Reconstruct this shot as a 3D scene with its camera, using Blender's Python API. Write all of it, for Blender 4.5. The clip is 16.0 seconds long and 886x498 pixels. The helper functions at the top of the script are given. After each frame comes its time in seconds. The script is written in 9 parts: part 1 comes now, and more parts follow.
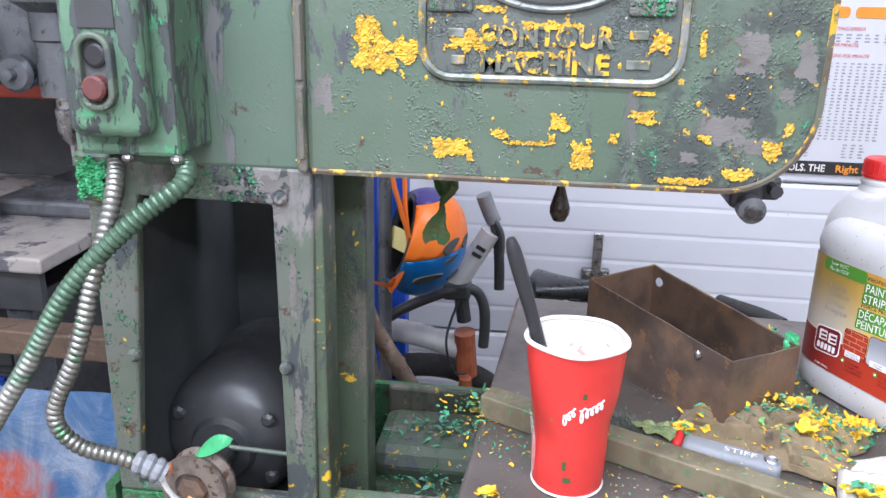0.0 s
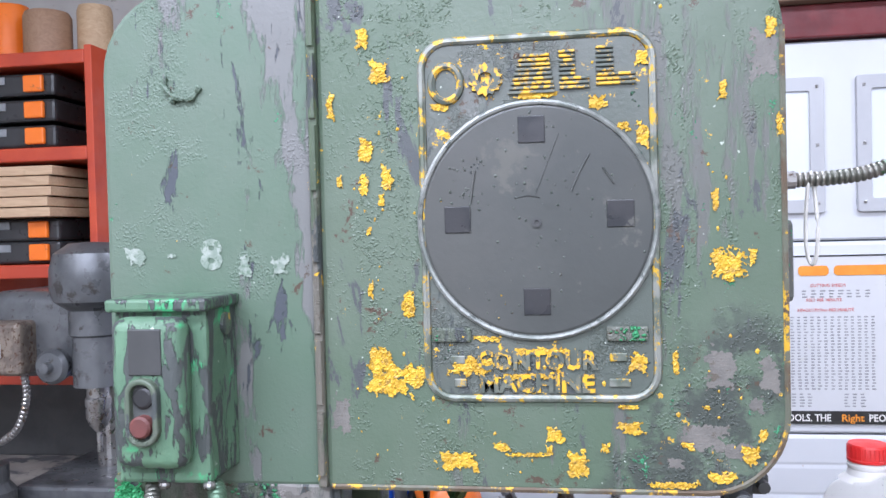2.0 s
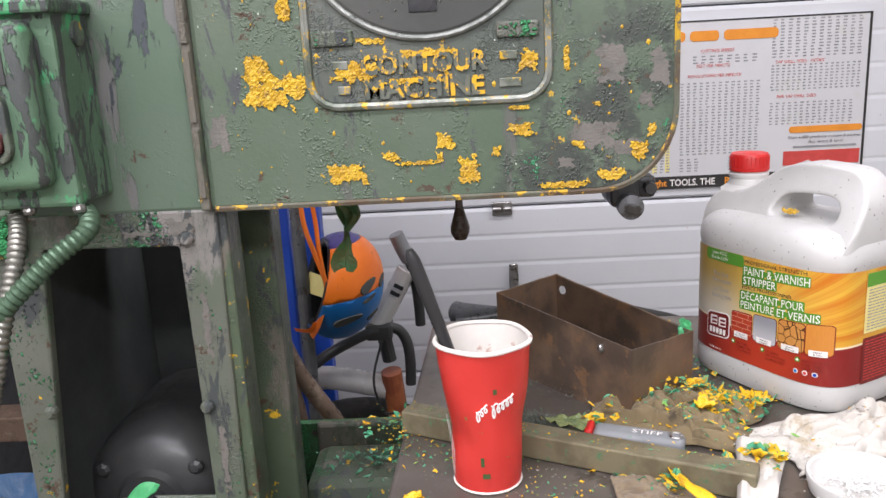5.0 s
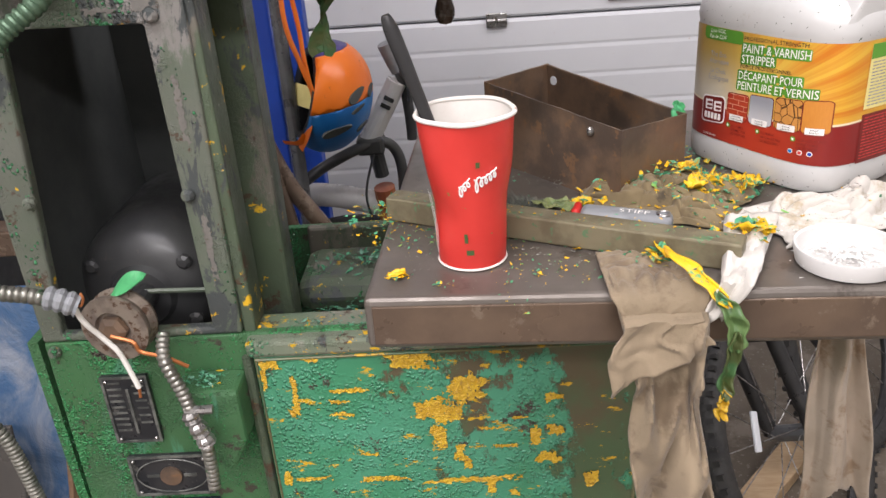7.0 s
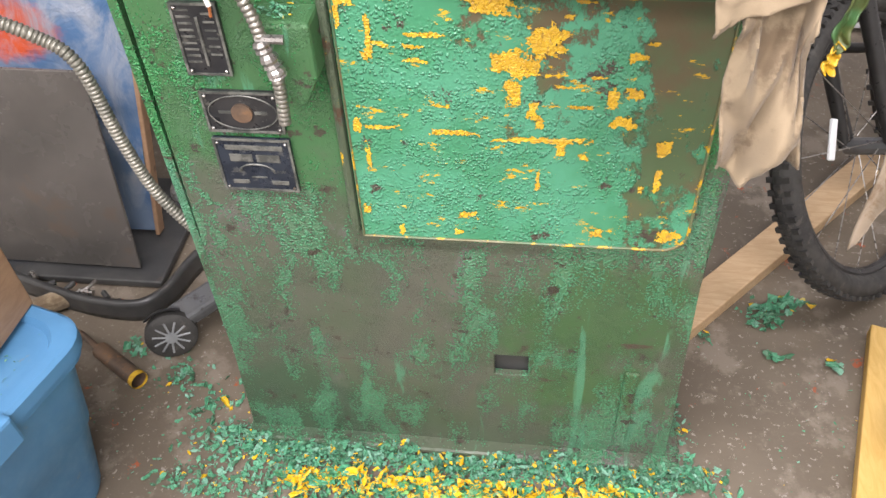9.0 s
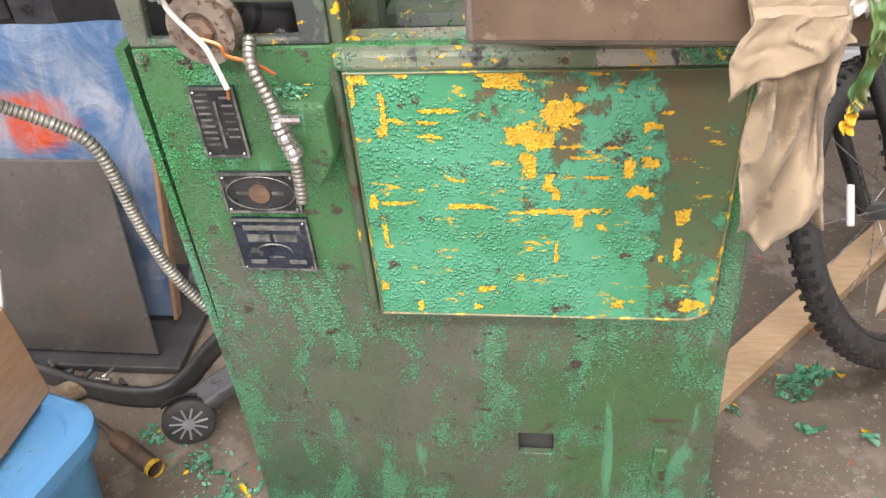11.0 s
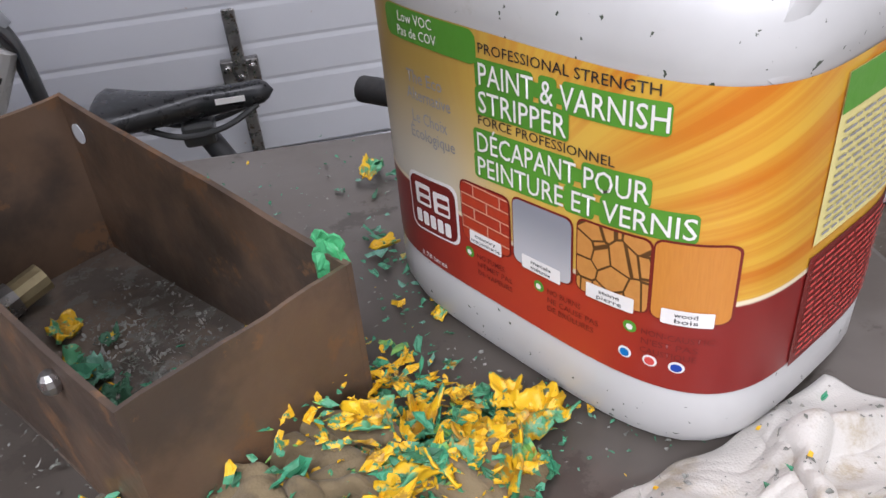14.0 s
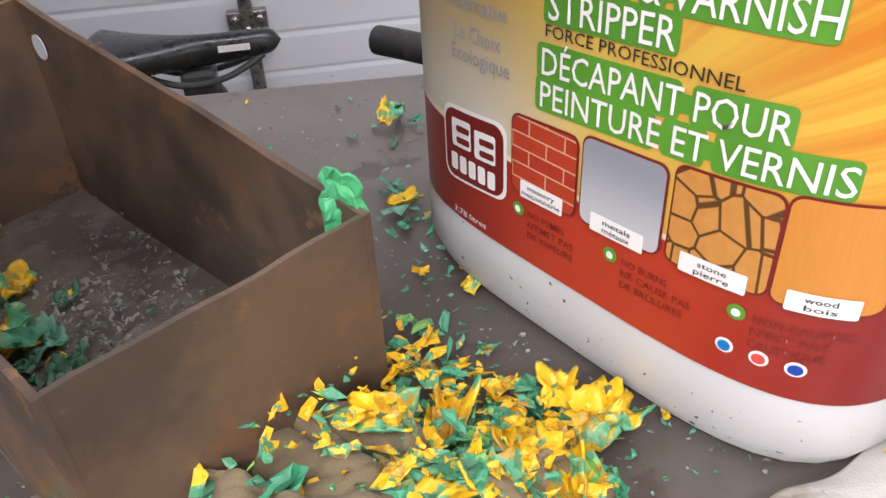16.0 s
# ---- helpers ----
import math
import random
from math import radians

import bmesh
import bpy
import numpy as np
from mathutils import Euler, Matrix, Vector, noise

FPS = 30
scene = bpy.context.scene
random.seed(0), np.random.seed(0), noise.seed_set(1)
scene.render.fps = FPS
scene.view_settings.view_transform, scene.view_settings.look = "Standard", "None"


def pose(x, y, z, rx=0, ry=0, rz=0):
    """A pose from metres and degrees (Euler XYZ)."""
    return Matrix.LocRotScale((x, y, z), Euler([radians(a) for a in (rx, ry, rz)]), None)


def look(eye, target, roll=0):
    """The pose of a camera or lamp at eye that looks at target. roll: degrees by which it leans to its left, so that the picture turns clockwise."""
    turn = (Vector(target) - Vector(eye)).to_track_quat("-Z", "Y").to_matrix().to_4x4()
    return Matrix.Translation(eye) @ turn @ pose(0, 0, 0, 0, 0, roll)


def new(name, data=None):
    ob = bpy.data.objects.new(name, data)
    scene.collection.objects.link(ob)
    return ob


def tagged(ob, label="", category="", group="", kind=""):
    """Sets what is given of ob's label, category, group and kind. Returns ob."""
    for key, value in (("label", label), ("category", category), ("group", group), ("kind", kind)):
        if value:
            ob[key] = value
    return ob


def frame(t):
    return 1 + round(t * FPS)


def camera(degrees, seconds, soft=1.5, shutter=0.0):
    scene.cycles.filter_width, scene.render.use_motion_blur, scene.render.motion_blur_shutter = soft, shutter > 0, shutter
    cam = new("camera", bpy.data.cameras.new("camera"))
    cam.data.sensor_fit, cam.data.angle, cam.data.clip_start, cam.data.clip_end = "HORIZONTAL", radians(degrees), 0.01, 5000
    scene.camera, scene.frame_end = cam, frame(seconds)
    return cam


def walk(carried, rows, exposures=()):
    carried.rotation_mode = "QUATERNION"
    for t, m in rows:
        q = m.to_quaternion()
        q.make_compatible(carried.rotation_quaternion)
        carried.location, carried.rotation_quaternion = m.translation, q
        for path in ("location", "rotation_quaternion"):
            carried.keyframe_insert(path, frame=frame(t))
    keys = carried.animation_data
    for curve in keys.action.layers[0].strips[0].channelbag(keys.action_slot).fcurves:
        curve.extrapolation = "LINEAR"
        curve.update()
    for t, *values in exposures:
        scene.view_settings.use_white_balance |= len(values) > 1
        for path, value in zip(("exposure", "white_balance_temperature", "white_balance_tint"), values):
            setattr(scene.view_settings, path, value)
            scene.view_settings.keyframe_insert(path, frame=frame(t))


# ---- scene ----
cam = camera(57.2, 16.0)
PATH = [
    (0, (0.005, -0.712, 1.425), (-0.238, 1.175, 0.81), 1.2),
    (0.5, (0.008, -0.728, 1.466), (-0.279, 1.212, 1.069), 0.6),
    (1, (0.017, -0.726, 1.504), (-0.278, 1.238, 1.269), 0.1),
    (1.5, (0.019, -0.752, 1.52), (-0.265, 1.225, 1.42), -0.5),
    (2, (0.022, -0.781, 1.511), (-0.265, 1.198, 1.469), -1.5),
    (2.5, (0.044, -0.775, 1.482), (-0.225, 1.204, 1.377), -2.6),
    (3, (0.039, -0.767, 1.455), (-0.159, 1.21, 1.228), -3.6),
    (3.2, (0.035, -0.773, 1.455), (-0.146, 1.203, 1.205), -3.8),
    (5.3, (0.029, -0.755, 1.4), (-0.027, 1.17, 0.862), -3.0),
    (5.5, (0.036, -0.759, 1.4), (-0.02, 1.158, 0.831), -3.0),
    (6, (0.045, -0.755, 1.404), (-0.013, 1.145, 0.783), -3.0),
    (6.5, (0.046, -0.75, 1.381), (-0.021, 1.133, 0.71), -3.5),
    (7, (0.041, -0.75, 1.342), (-0.04, 1.053, 0.481), -4.2),
    (7.5, (0.031, -0.767, 1.292), (-0.061, 0.902, 0.194), -3.5),
    (8, (0.022, -0.768, 1.277), (-0.094, 0.727, -0.047), -2.8),
    (8.2, (0.021, -0.766, 1.275), (-0.119, 0.657, -0.124), -2.8),
    (10.3, (0.018, -0.764, 1.259), (-0.289, 0.619, -0.153), -6.0),
    (10.5, (0.018, -0.765, 1.259), (-0.3, 0.646, -0.122), -6.2),
    (11, (0.015, -0.764, 1.255), (-0.251, 0.764, -0.008), -5.5),
    (11.5, (0.021, -0.727, 1.317), (-0.15, 0.977, 0.283), -4.4),
    (12, (-0.001, -0.716, 1.381), (-0.152, 1.123, 0.608), -3.8),
    (12.5, (0.033, -0.659, 1.363), (-0.175, 1.189, 0.628), -4.7),
    (13, (0.133, -0.474, 1.344), (0.1, 1.35, 0.523), -5.2),
    (13.5, (0.217, -0.289, 1.298), (0.374, 1.447, 0.317), -5.6),
    (14, (0.261, -0.179, 1.263), (0.531, 1.452, 0.138), -5.4),
    (14.5, (0.27, -0.142, 1.234), (0.568, 1.454, 0.066), -4.4),
    (15, (0.264, -0.127, 1.237), (0.558, 1.466, 0.062), -4.3),
    (15.5, (0.269, -0.119, 1.229), (0.561, 1.477, 0.06), -3.5),
    (16, (0.257, -0.121, 1.217), (0.512, 1.476, 0.042), -3.0),
]
EXPOSE = [(0, 0.42, 5700, 10), (1, 0.36, 5600, 10), (2, 0.32, 5600, 10), (2.5, 0.32, 6000, 10), (3, 0.0, 6400, 10), (5.5, -0.08, 6450, 10), (6.5, -0.12, 6350, 10), (7.2, -0.02, 6900, 10), (7.6, 0.08, 7000, 10), (8, 0.28, 6900, 10), (10.5, 0.94, 6900, 10), (11, 0.80, 6900, 10), (11.5, 0.70, 6350, 10), (12, 0.20, 6050, 10), (13, 0.10, 6150, 10), (13.5, -0.36, 6250, 10), (14, -0.20, 6100, 10), (14.5, -0.02, 6050, 10), (15, 0.04, 6100, 10), (15.5, 0.02, 6100, 10), (16, 0.12, 6400, 10)]
walk(cam, [(t, look(eye, target, roll)) for t, eye, target, roll in PATH], EXPOSE)

# ---- light: two ceiling tubes of a closed garage, added fill, faint sky outside ----
world = bpy.data.worlds.new("garage_world")
scene.world = world
world.use_nodes = True
world.node_tree.nodes["Background"].inputs[0].default_value = (0.75, 0.8, 0.9, 1)
world.node_tree.nodes["Background"].inputs[1].default_value = 0.08


def area_lamp(name, x, y, z, sx, sy, watts, colour, rz=0):
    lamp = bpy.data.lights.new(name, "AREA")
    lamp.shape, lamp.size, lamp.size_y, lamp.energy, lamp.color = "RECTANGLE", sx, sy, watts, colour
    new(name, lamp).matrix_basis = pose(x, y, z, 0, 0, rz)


COOL = (0.965, 0.935, 1.0)
area_lamp("tube_light_front", -0.8, -0.9, 2.62, 2.4, 0.3, 58, COOL)
area_lamp("tube_light_rear", 0.8, 0.35, 2.62, 2.2, 0.3, 31, COOL)
# unseen fill added behind the viewpoint to brighten the saw's front faces
area_lamp("fill_light_back", 0.15, -2.3, 2.62, 3.2, 0.4, 116, COOL)


# ---- materials ----
class Shade:
    """A node material in short: every method returns a socket."""

    def __init__(self, name):
        self.mat = bpy.data.materials.new(name)
        self.mat.use_nodes = True
        self.tree = self.mat.node_tree
        self.bsdf = self.tree.nodes["Principled BSDF"]
        self.coord = self.tree.nodes.new("ShaderNodeTexCoord")

    def put(self, socket, value):
        if hasattr(value, "is_linked"):
            self.tree.links.new(value, socket)
        elif isinstance(value, (tuple, list)) and socket.type == "RGBA":
            socket.default_value = (*value[:3], 1)
        else:
            socket.default_value = value

    def node(self, kind, **sockets):
        n = self.tree.nodes.new(kind)
        for key, value in sockets.items():
            self.put(n.inputs[key.replace("_", " ")], value)
        return n

    def stretch(self, sx, sy, sz, source="Object"):
        m = self.tree.nodes.new("ShaderNodeMapping")
        self.tree.links.new(self.coord.outputs[source], m.inputs["Vector"])
        m.inputs["Scale"].default_value = (sx, sy, sz)
        return m.outputs[0]

    def noise(self, scale, detail=4, rough=0.6, at=None, warp=0.0):
        n = self.node("ShaderNodeTexNoise", Scale=scale, Detail=detail, Roughness=rough, Distortion=warp)
        self.put(n.inputs["Vector"], at if at is not None else self.coord.outputs["Object"])
        return n.outputs["Fac"]

    def cells(self, scale, feature="F1", at=None, out="Distance"):
        n = self.tree.nodes.new("ShaderNodeTexVoronoi")
        n.feature = feature
        n.inputs["Scale"].default_value = scale
        self.put(n.inputs["Vector"], at if at is not None else self.coord.outputs["Object"])
        return n.outputs[out]

    def step(self, fac, lo, hi, a=0.0, b=1.0):
        n = self.tree.nodes.new("ShaderNodeMapRange")
        n.interpolation_type = "SMOOTHSTEP"
        for i, value in enumerate((fac, lo, hi, a, b)):
            self.put(n.inputs[i], value)
        return n.outputs[0]

    def math(self, op, a, b=0.0):
        n = self.tree.nodes.new("ShaderNodeMath")
        n.operation = op
        self.put(n.inputs[0], a)
        self.put(n.inputs[1], b)
        return n.outputs[0]

    def mix(self, fac, a, b):
        n = self.tree.nodes.new("ShaderNodeMix")
        n.data_type = "RGBA"
        self.put(n.inputs[0], fac)
        self.put(n.inputs[6], a)
        self.put(n.inputs[7], b)
        return n.outputs[2]

    def worms(self, scale):
        """Wrinkles of lifted paint, 0 to 1."""
        a = self.math("ABSOLUTE", self.math("SUBTRACT", self.noise(scale, 2, 0.5, None, 0.6), 0.5))
        return self.step(a, 0.0, 0.11, 1.0, 0.0)

    def bubbles(self, scale):
        """Small round blisters, 0 to 1."""
        wob = self.node("ShaderNodeTexNoise", Scale=scale * 0.35, Detail=2.0)
        self.tree.links.new(self.coord.outputs["Object"], wob.inputs["Vector"])
        at = self.node("ShaderNodeVectorMath")
        at.operation = "MULTIPLY_ADD"
        self.tree.links.new(wob.outputs["Color"], at.inputs[0])
        at.inputs[1].default_value = (0.008, 0.008, 0.008)
        self.tree.links.new(self.coord.outputs["Object"], at.inputs[2])
        return self.step(self.cells(scale, "F1", at.outputs[0]), 0.12, 0.62, 1.0, 0.0)

    def axis(self, which, source="Object"):
        n = self.tree.nodes.new("ShaderNodeSeparateXYZ")
        self.tree.links.new(self.coord.outputs[source], n.inputs[0])
        return n.outputs[which]

    def random(self):
        return self.tree.nodes.new("ShaderNodeObjectInfo").outputs["Random"]

    def island(self):
        return self.tree.nodes.new("ShaderNodeNewGeometry").outputs["Random Per Island"]

    def bump(self, height, strength=0.3, distance=0.002):
        n = self.node("ShaderNodeBump", Strength=strength, Distance=distance, Height=height)
        self.put(self.bsdf.inputs["Normal"], n.outputs[0])

    def done(self, colour, rough=0.5, metal=0.0, **more):
        self.put(self.bsdf.inputs["Base Color"], colour)
        self.put(self.bsdf.inputs["Roughness"], rough)
        self.put(self.bsdf.inputs["Metallic"], metal)
        for key, value in more.items():
            self.put(self.bsdf.inputs[key.replace("_", " ")], value)
        return self.mat


def worn(name, a, b, scale=8.0, rough=0.55, metal=0.0, dirt=(0.05, 0.045, 0.04), dirt_at=0.85, relief=0.25, grain=120.0, depth=0.001):
    """A surface of two near tones with stains and a fine grain."""
    s = Shade(name)
    colour = s.mix(s.step(s.noise(scale, 5), 0.40, 0.60), a, b)
    colour = s.mix(s.step(s.noise(scale * 2.3, 8, 0.7), 0.5 + (dirt_at - 0.5) * 0.5, 0.55 + (dirt_at - 0.5) * 0.5), colour, dirt)
    s.bump(s.noise(grain, 4), relief, depth)
    return s.done(colour, s.step(s.noise(scale * 3, 4), 0.3, 0.7, rough - 0.1, rough + 0.12), metal)


def stripped_paint(name, base, second, bare, bright, bare_at, bright_at, dark_at=0.66, speck_at=0.70, side=0.0, rough=0.42, blister_all=0.28, fine=9.0, sides=0.0):
    """Old machine paint half taken off: base coat, blistered bright coat, bare primer, dark filler, yellow and rust specks."""
    s = Shade(name)
    drip = s.stretch(1.0, 1.0, 0.45)
    colour = s.mix(s.step(s.noise(5, 5), 0.36, 0.64), base, second)
    bare_mask = s.step(s.math("ADD", s.noise(6.5, 9, 0.68, drip), s.math("MULTIPLY", s.axis(0), side)), bare_at, bare_at + 0.05)
    colour = s.mix(bare_mask, colour, bare)
    n = s.node("ShaderNodeTexNoise", Scale=fine, Detail=10.0, Roughness=0.74, Distortion=0.25)
    shift = s.tree.nodes.new("ShaderNodeMapping")
    s.tree.links.new(s.coord.outputs["Object"], shift.inputs[0])
    shift.inputs["Location"].default_value = (3.1, 1.7, 8.3)
    shift.inputs["Scale"].default_value = (1, 1, 0.42)
    s.tree.links.new(shift.outputs[0], n.inputs["Vector"])
    spread = s.math("MULTIPLY", s.math("SUBTRACT", s.math("ABSOLUTE", s.math("ADD", s.axis(0), 0.08)), 0.22), sides)
    cell = s.bubbles(210)
    blister = s.step(s.math("ADD", s.math("ADD", n.outputs["Fac"], spread), s.math("MULTIPLY", s.math("SUBTRACT", cell, 0.5), 0.07)), bright_at, bright_at + 0.03)
    colour = s.mix(blister, colour, s.mix(s.noise(60, 3), bright, tuple(c * 0.72 for c in bright)))
    dark = s.step(s.noise(11, 9, 0.72, s.stretch(1.3, 1, 0.6), 0.6), dark_at, dark_at + 0.03)
    colour = s.mix(dark, colour, (0.055, 0.063, 0.062))
    speck = s.step(s.noise(42, 6, 0.7), speck_at, speck_at + 0.02)
    colour = s.mix(speck, colour, (0.66, 0.40, 0.02))
    rust = s.step(s.noise(27, 8, 0.75, None, 0.3), 0.605, 0.625)
    colour = s.mix(rust, colour, (0.072, 0.045, 0.028))
    pale = s.step(s.noise(150, 2), 0.74, 0.77)
    colour = s.mix(pale, colour, (0.42, 0.46, 0.40))
    bubble = s.math("MULTIPLY", s.math("ADD", cell, s.math("MULTIPLY", s.worms(90), 0.35)), blister)
    pits = s.math("MULTIPLY", s.noise(220, 3), 0.18)
    patchy = s.math("MULTIPLY", s.worms(230), s.step(s.noise(8, 5), 0.50, 0.56, 0.0, blister_all))
    edge = s.math("ADD", s.math("MULTIPLY", bare_mask, -0.25), s.math("MULTIPLY", blister, 0.7))
    s.bump(s.math("ADD", s.math("ADD", bubble, pits), s.math("ADD", patchy, edge)), 0.9, 0.0026)
    return s.done(colour, s.step(s.noise(18, 4), 0.3, 0.7, rough - 0.1, rough + 0.15), Specular_IOR_Level=0.5)


GREEN, GREEN2, OLIVE, EMERALD = (0.085, 0.122, 0.080), (0.105, 0.138, 0.098), (0.135, 0.128, 0.095), (0.045, 0.32, 0.15)


def zone(s, x, z, cx, cz, rx, rz, rough=1.0, scale=5.0):
    """1 inside a ragged oval of the front, falling to 0 and below outside."""
    dx = s.math("DIVIDE", s.math("SUBTRACT", x, cx), rx)
    dz = s.math("DIVIDE", s.math("SUBTRACT", z, cz), rz)
    far = s.math("ADD", s.math("MULTIPLY", dx, dx), s.math("MULTIPLY", dz, dz))
    wild = s.math("MULTIPLY", s.math("SUBTRACT", s.noise(scale, 8, 0.68), 0.5), rough * 4.0)
    return s.math("ADD", s.math("SUBTRACT", 1.0, far), wild)


def spots(s, colour):
    """Small yellow, rust and pale specks that lie on all of the old paint."""
    colour = s.mix(s.step(s.noise(46, 6, 0.7), 0.675, 0.69), colour, (0.55, 0.34, 0.03))
    colour = s.mix(s.step(s.noise(31, 8, 0.75, None, 0.3), 0.615, 0.63), colour, (0.075, 0.050, 0.034))
    return s.mix(s.step(s.noise(150, 2), 0.735, 0.76), colour, (0.42, 0.46, 0.40))


def head_paint():
    """Wheel door: dull green, blistered in bands, greyer to one side and worn dark and taupe at the low corner."""
    s = Shade("green_head_paint")
    x, z = s.axis(0), s.axis(2)
    cell = s.bubbles(360)
    colour = s.mix(s.step(s.noise(5, 6), 0.36, 0.64), GREEN, GREEN2)
    streak = s.noise(11, 8, 0.66, s.stretch(1.6, 1, 0.3))
    grey = s.step(s.math("ADD", streak, s.math("MULTIPLY", x, 0.42)), 0.575, 0.625)
    colour = s.mix(grey, colour, (0.112, 0.116, 0.104))
    worn_low = s.step(zone(s, x, z, 0.19, 1.30, 0.13, 0.15, 0.9, 7.0), 0.1, 0.7)
    colour = s.mix(s.math("MULTIPLY", worn_low, s.step(s.noise(19, 9, 0.72), 0.44, 0.52)), colour, (0.052, 0.062, 0.052))
    dark = s.step(s.noise(15, 9, 0.74, s.stretch(1.4, 1, 0.4), 0.5), 0.585, 0.60)
    colour = s.mix(dark, colour, (0.066, 0.072, 0.074))
    teal_at = s.math("ADD", s.noise(24, 8, 0.72, s.stretch(1, 1, 0.6)), s.math("MULTIPLY", x, 0.26))
    teal = s.step(s.math("ADD", teal_at, s.math("MULTIPLY", cell, 0.05)), 0.690, 0.705)
    colour = s.mix(teal, colour, (0.05, 0.23, 0.11))
    colour = spots(s, colour)
    band = s.step(s.noise(7, 6, 0.6, s.stretch(1.5, 1, 0.35)), 0.49, 0.55)
    rough_low = s.math("MAXIMUM", band, worn_low)
    lift = s.math("MULTIPLY", s.math("MULTIPLY", cell, s.step(s.noise(70, 4, 0.7), 0.44, 0.60)), rough_low)
    edge = s.math("ADD", s.math("MULTIPLY", grey, -0.25), s.math("MULTIPLY", teal, 0.6))
    s.bump(s.math("ADD", s.math("ADD", s.math("MULTIPLY", lift, 0.7), edge), s.math("MULTIPLY", s.noise(230, 3), 0.25)), 0.8, 0.0017)
    return s.done(colour, s.step(s.noise(18, 4), 0.3, 0.7, 0.33, 0.56))


def cover_paint():
    """Column cover: faded green, scraped to mauve-grey and dark filler in streaks beside the hinge."""
    s = Shade("green_column_paint")
    x, z = s.axis(0), s.axis(2)
    colour = s.mix(s.step(s.noise(4, 5), 0.36, 0.64), (0.092, 0.142, 0.096), (0.112, 0.152, 0.112))
    beside = s.math("MULTIPLY", s.math("ADD", x, 0.32), 0.62)
    high = s.math("MULTIPLY", s.math("SUBTRACT", z, 1.52), 0.28)
    reach = s.math("ADD", s.math("ADD", beside, high), s.noise(8, 9, 0.68, s.stretch(1.8, 1, 0.42)))
    grey = s.step(reach, 0.565, 0.60)
    colour = s.mix(grey, colour, (0.150, 0.152, 0.145))
    dark = s.step(s.math("ADD", s.math("MULTIPLY", beside, 0.5), s.noise(15, 9, 0.74, s.stretch(1.5, 1, 0.36), 0.4)), 0.605, 0.618)
    colour = s.mix(dark, colour, (0.062, 0.070, 0.082))
    cell = s.bubbles(340)
    teal = s.step(s.math("ADD", s.noise(14, 8, 0.7), s.math("MULTIPLY", cell, 0.05)), 0.665, 0.68)
    colour = s.mix(teal, colour, (0.07, 0.32, 0.15))
    colour = spots(s, colour)
    lift = s.math("MULTIPLY", cell, s.step(s.noise(9, 6, 0.6), 0.54, 0.62, 0.0, 0.32))
    edge = s.math("ADD", s.math("MULTIPLY", grey, -0.35), s.math("ADD", s.math("MULTIPLY", dark, -0.3), teal))
    s.bump(s.math("ADD", s.math("ADD", lift, edge), s.math("MULTIPLY", s.noise(190, 4), 0.2)), 0.85, 0.0022)
    return s.done(colour, s.step(s.noise(18, 4), 0.3, 0.7, 0.34, 0.56))


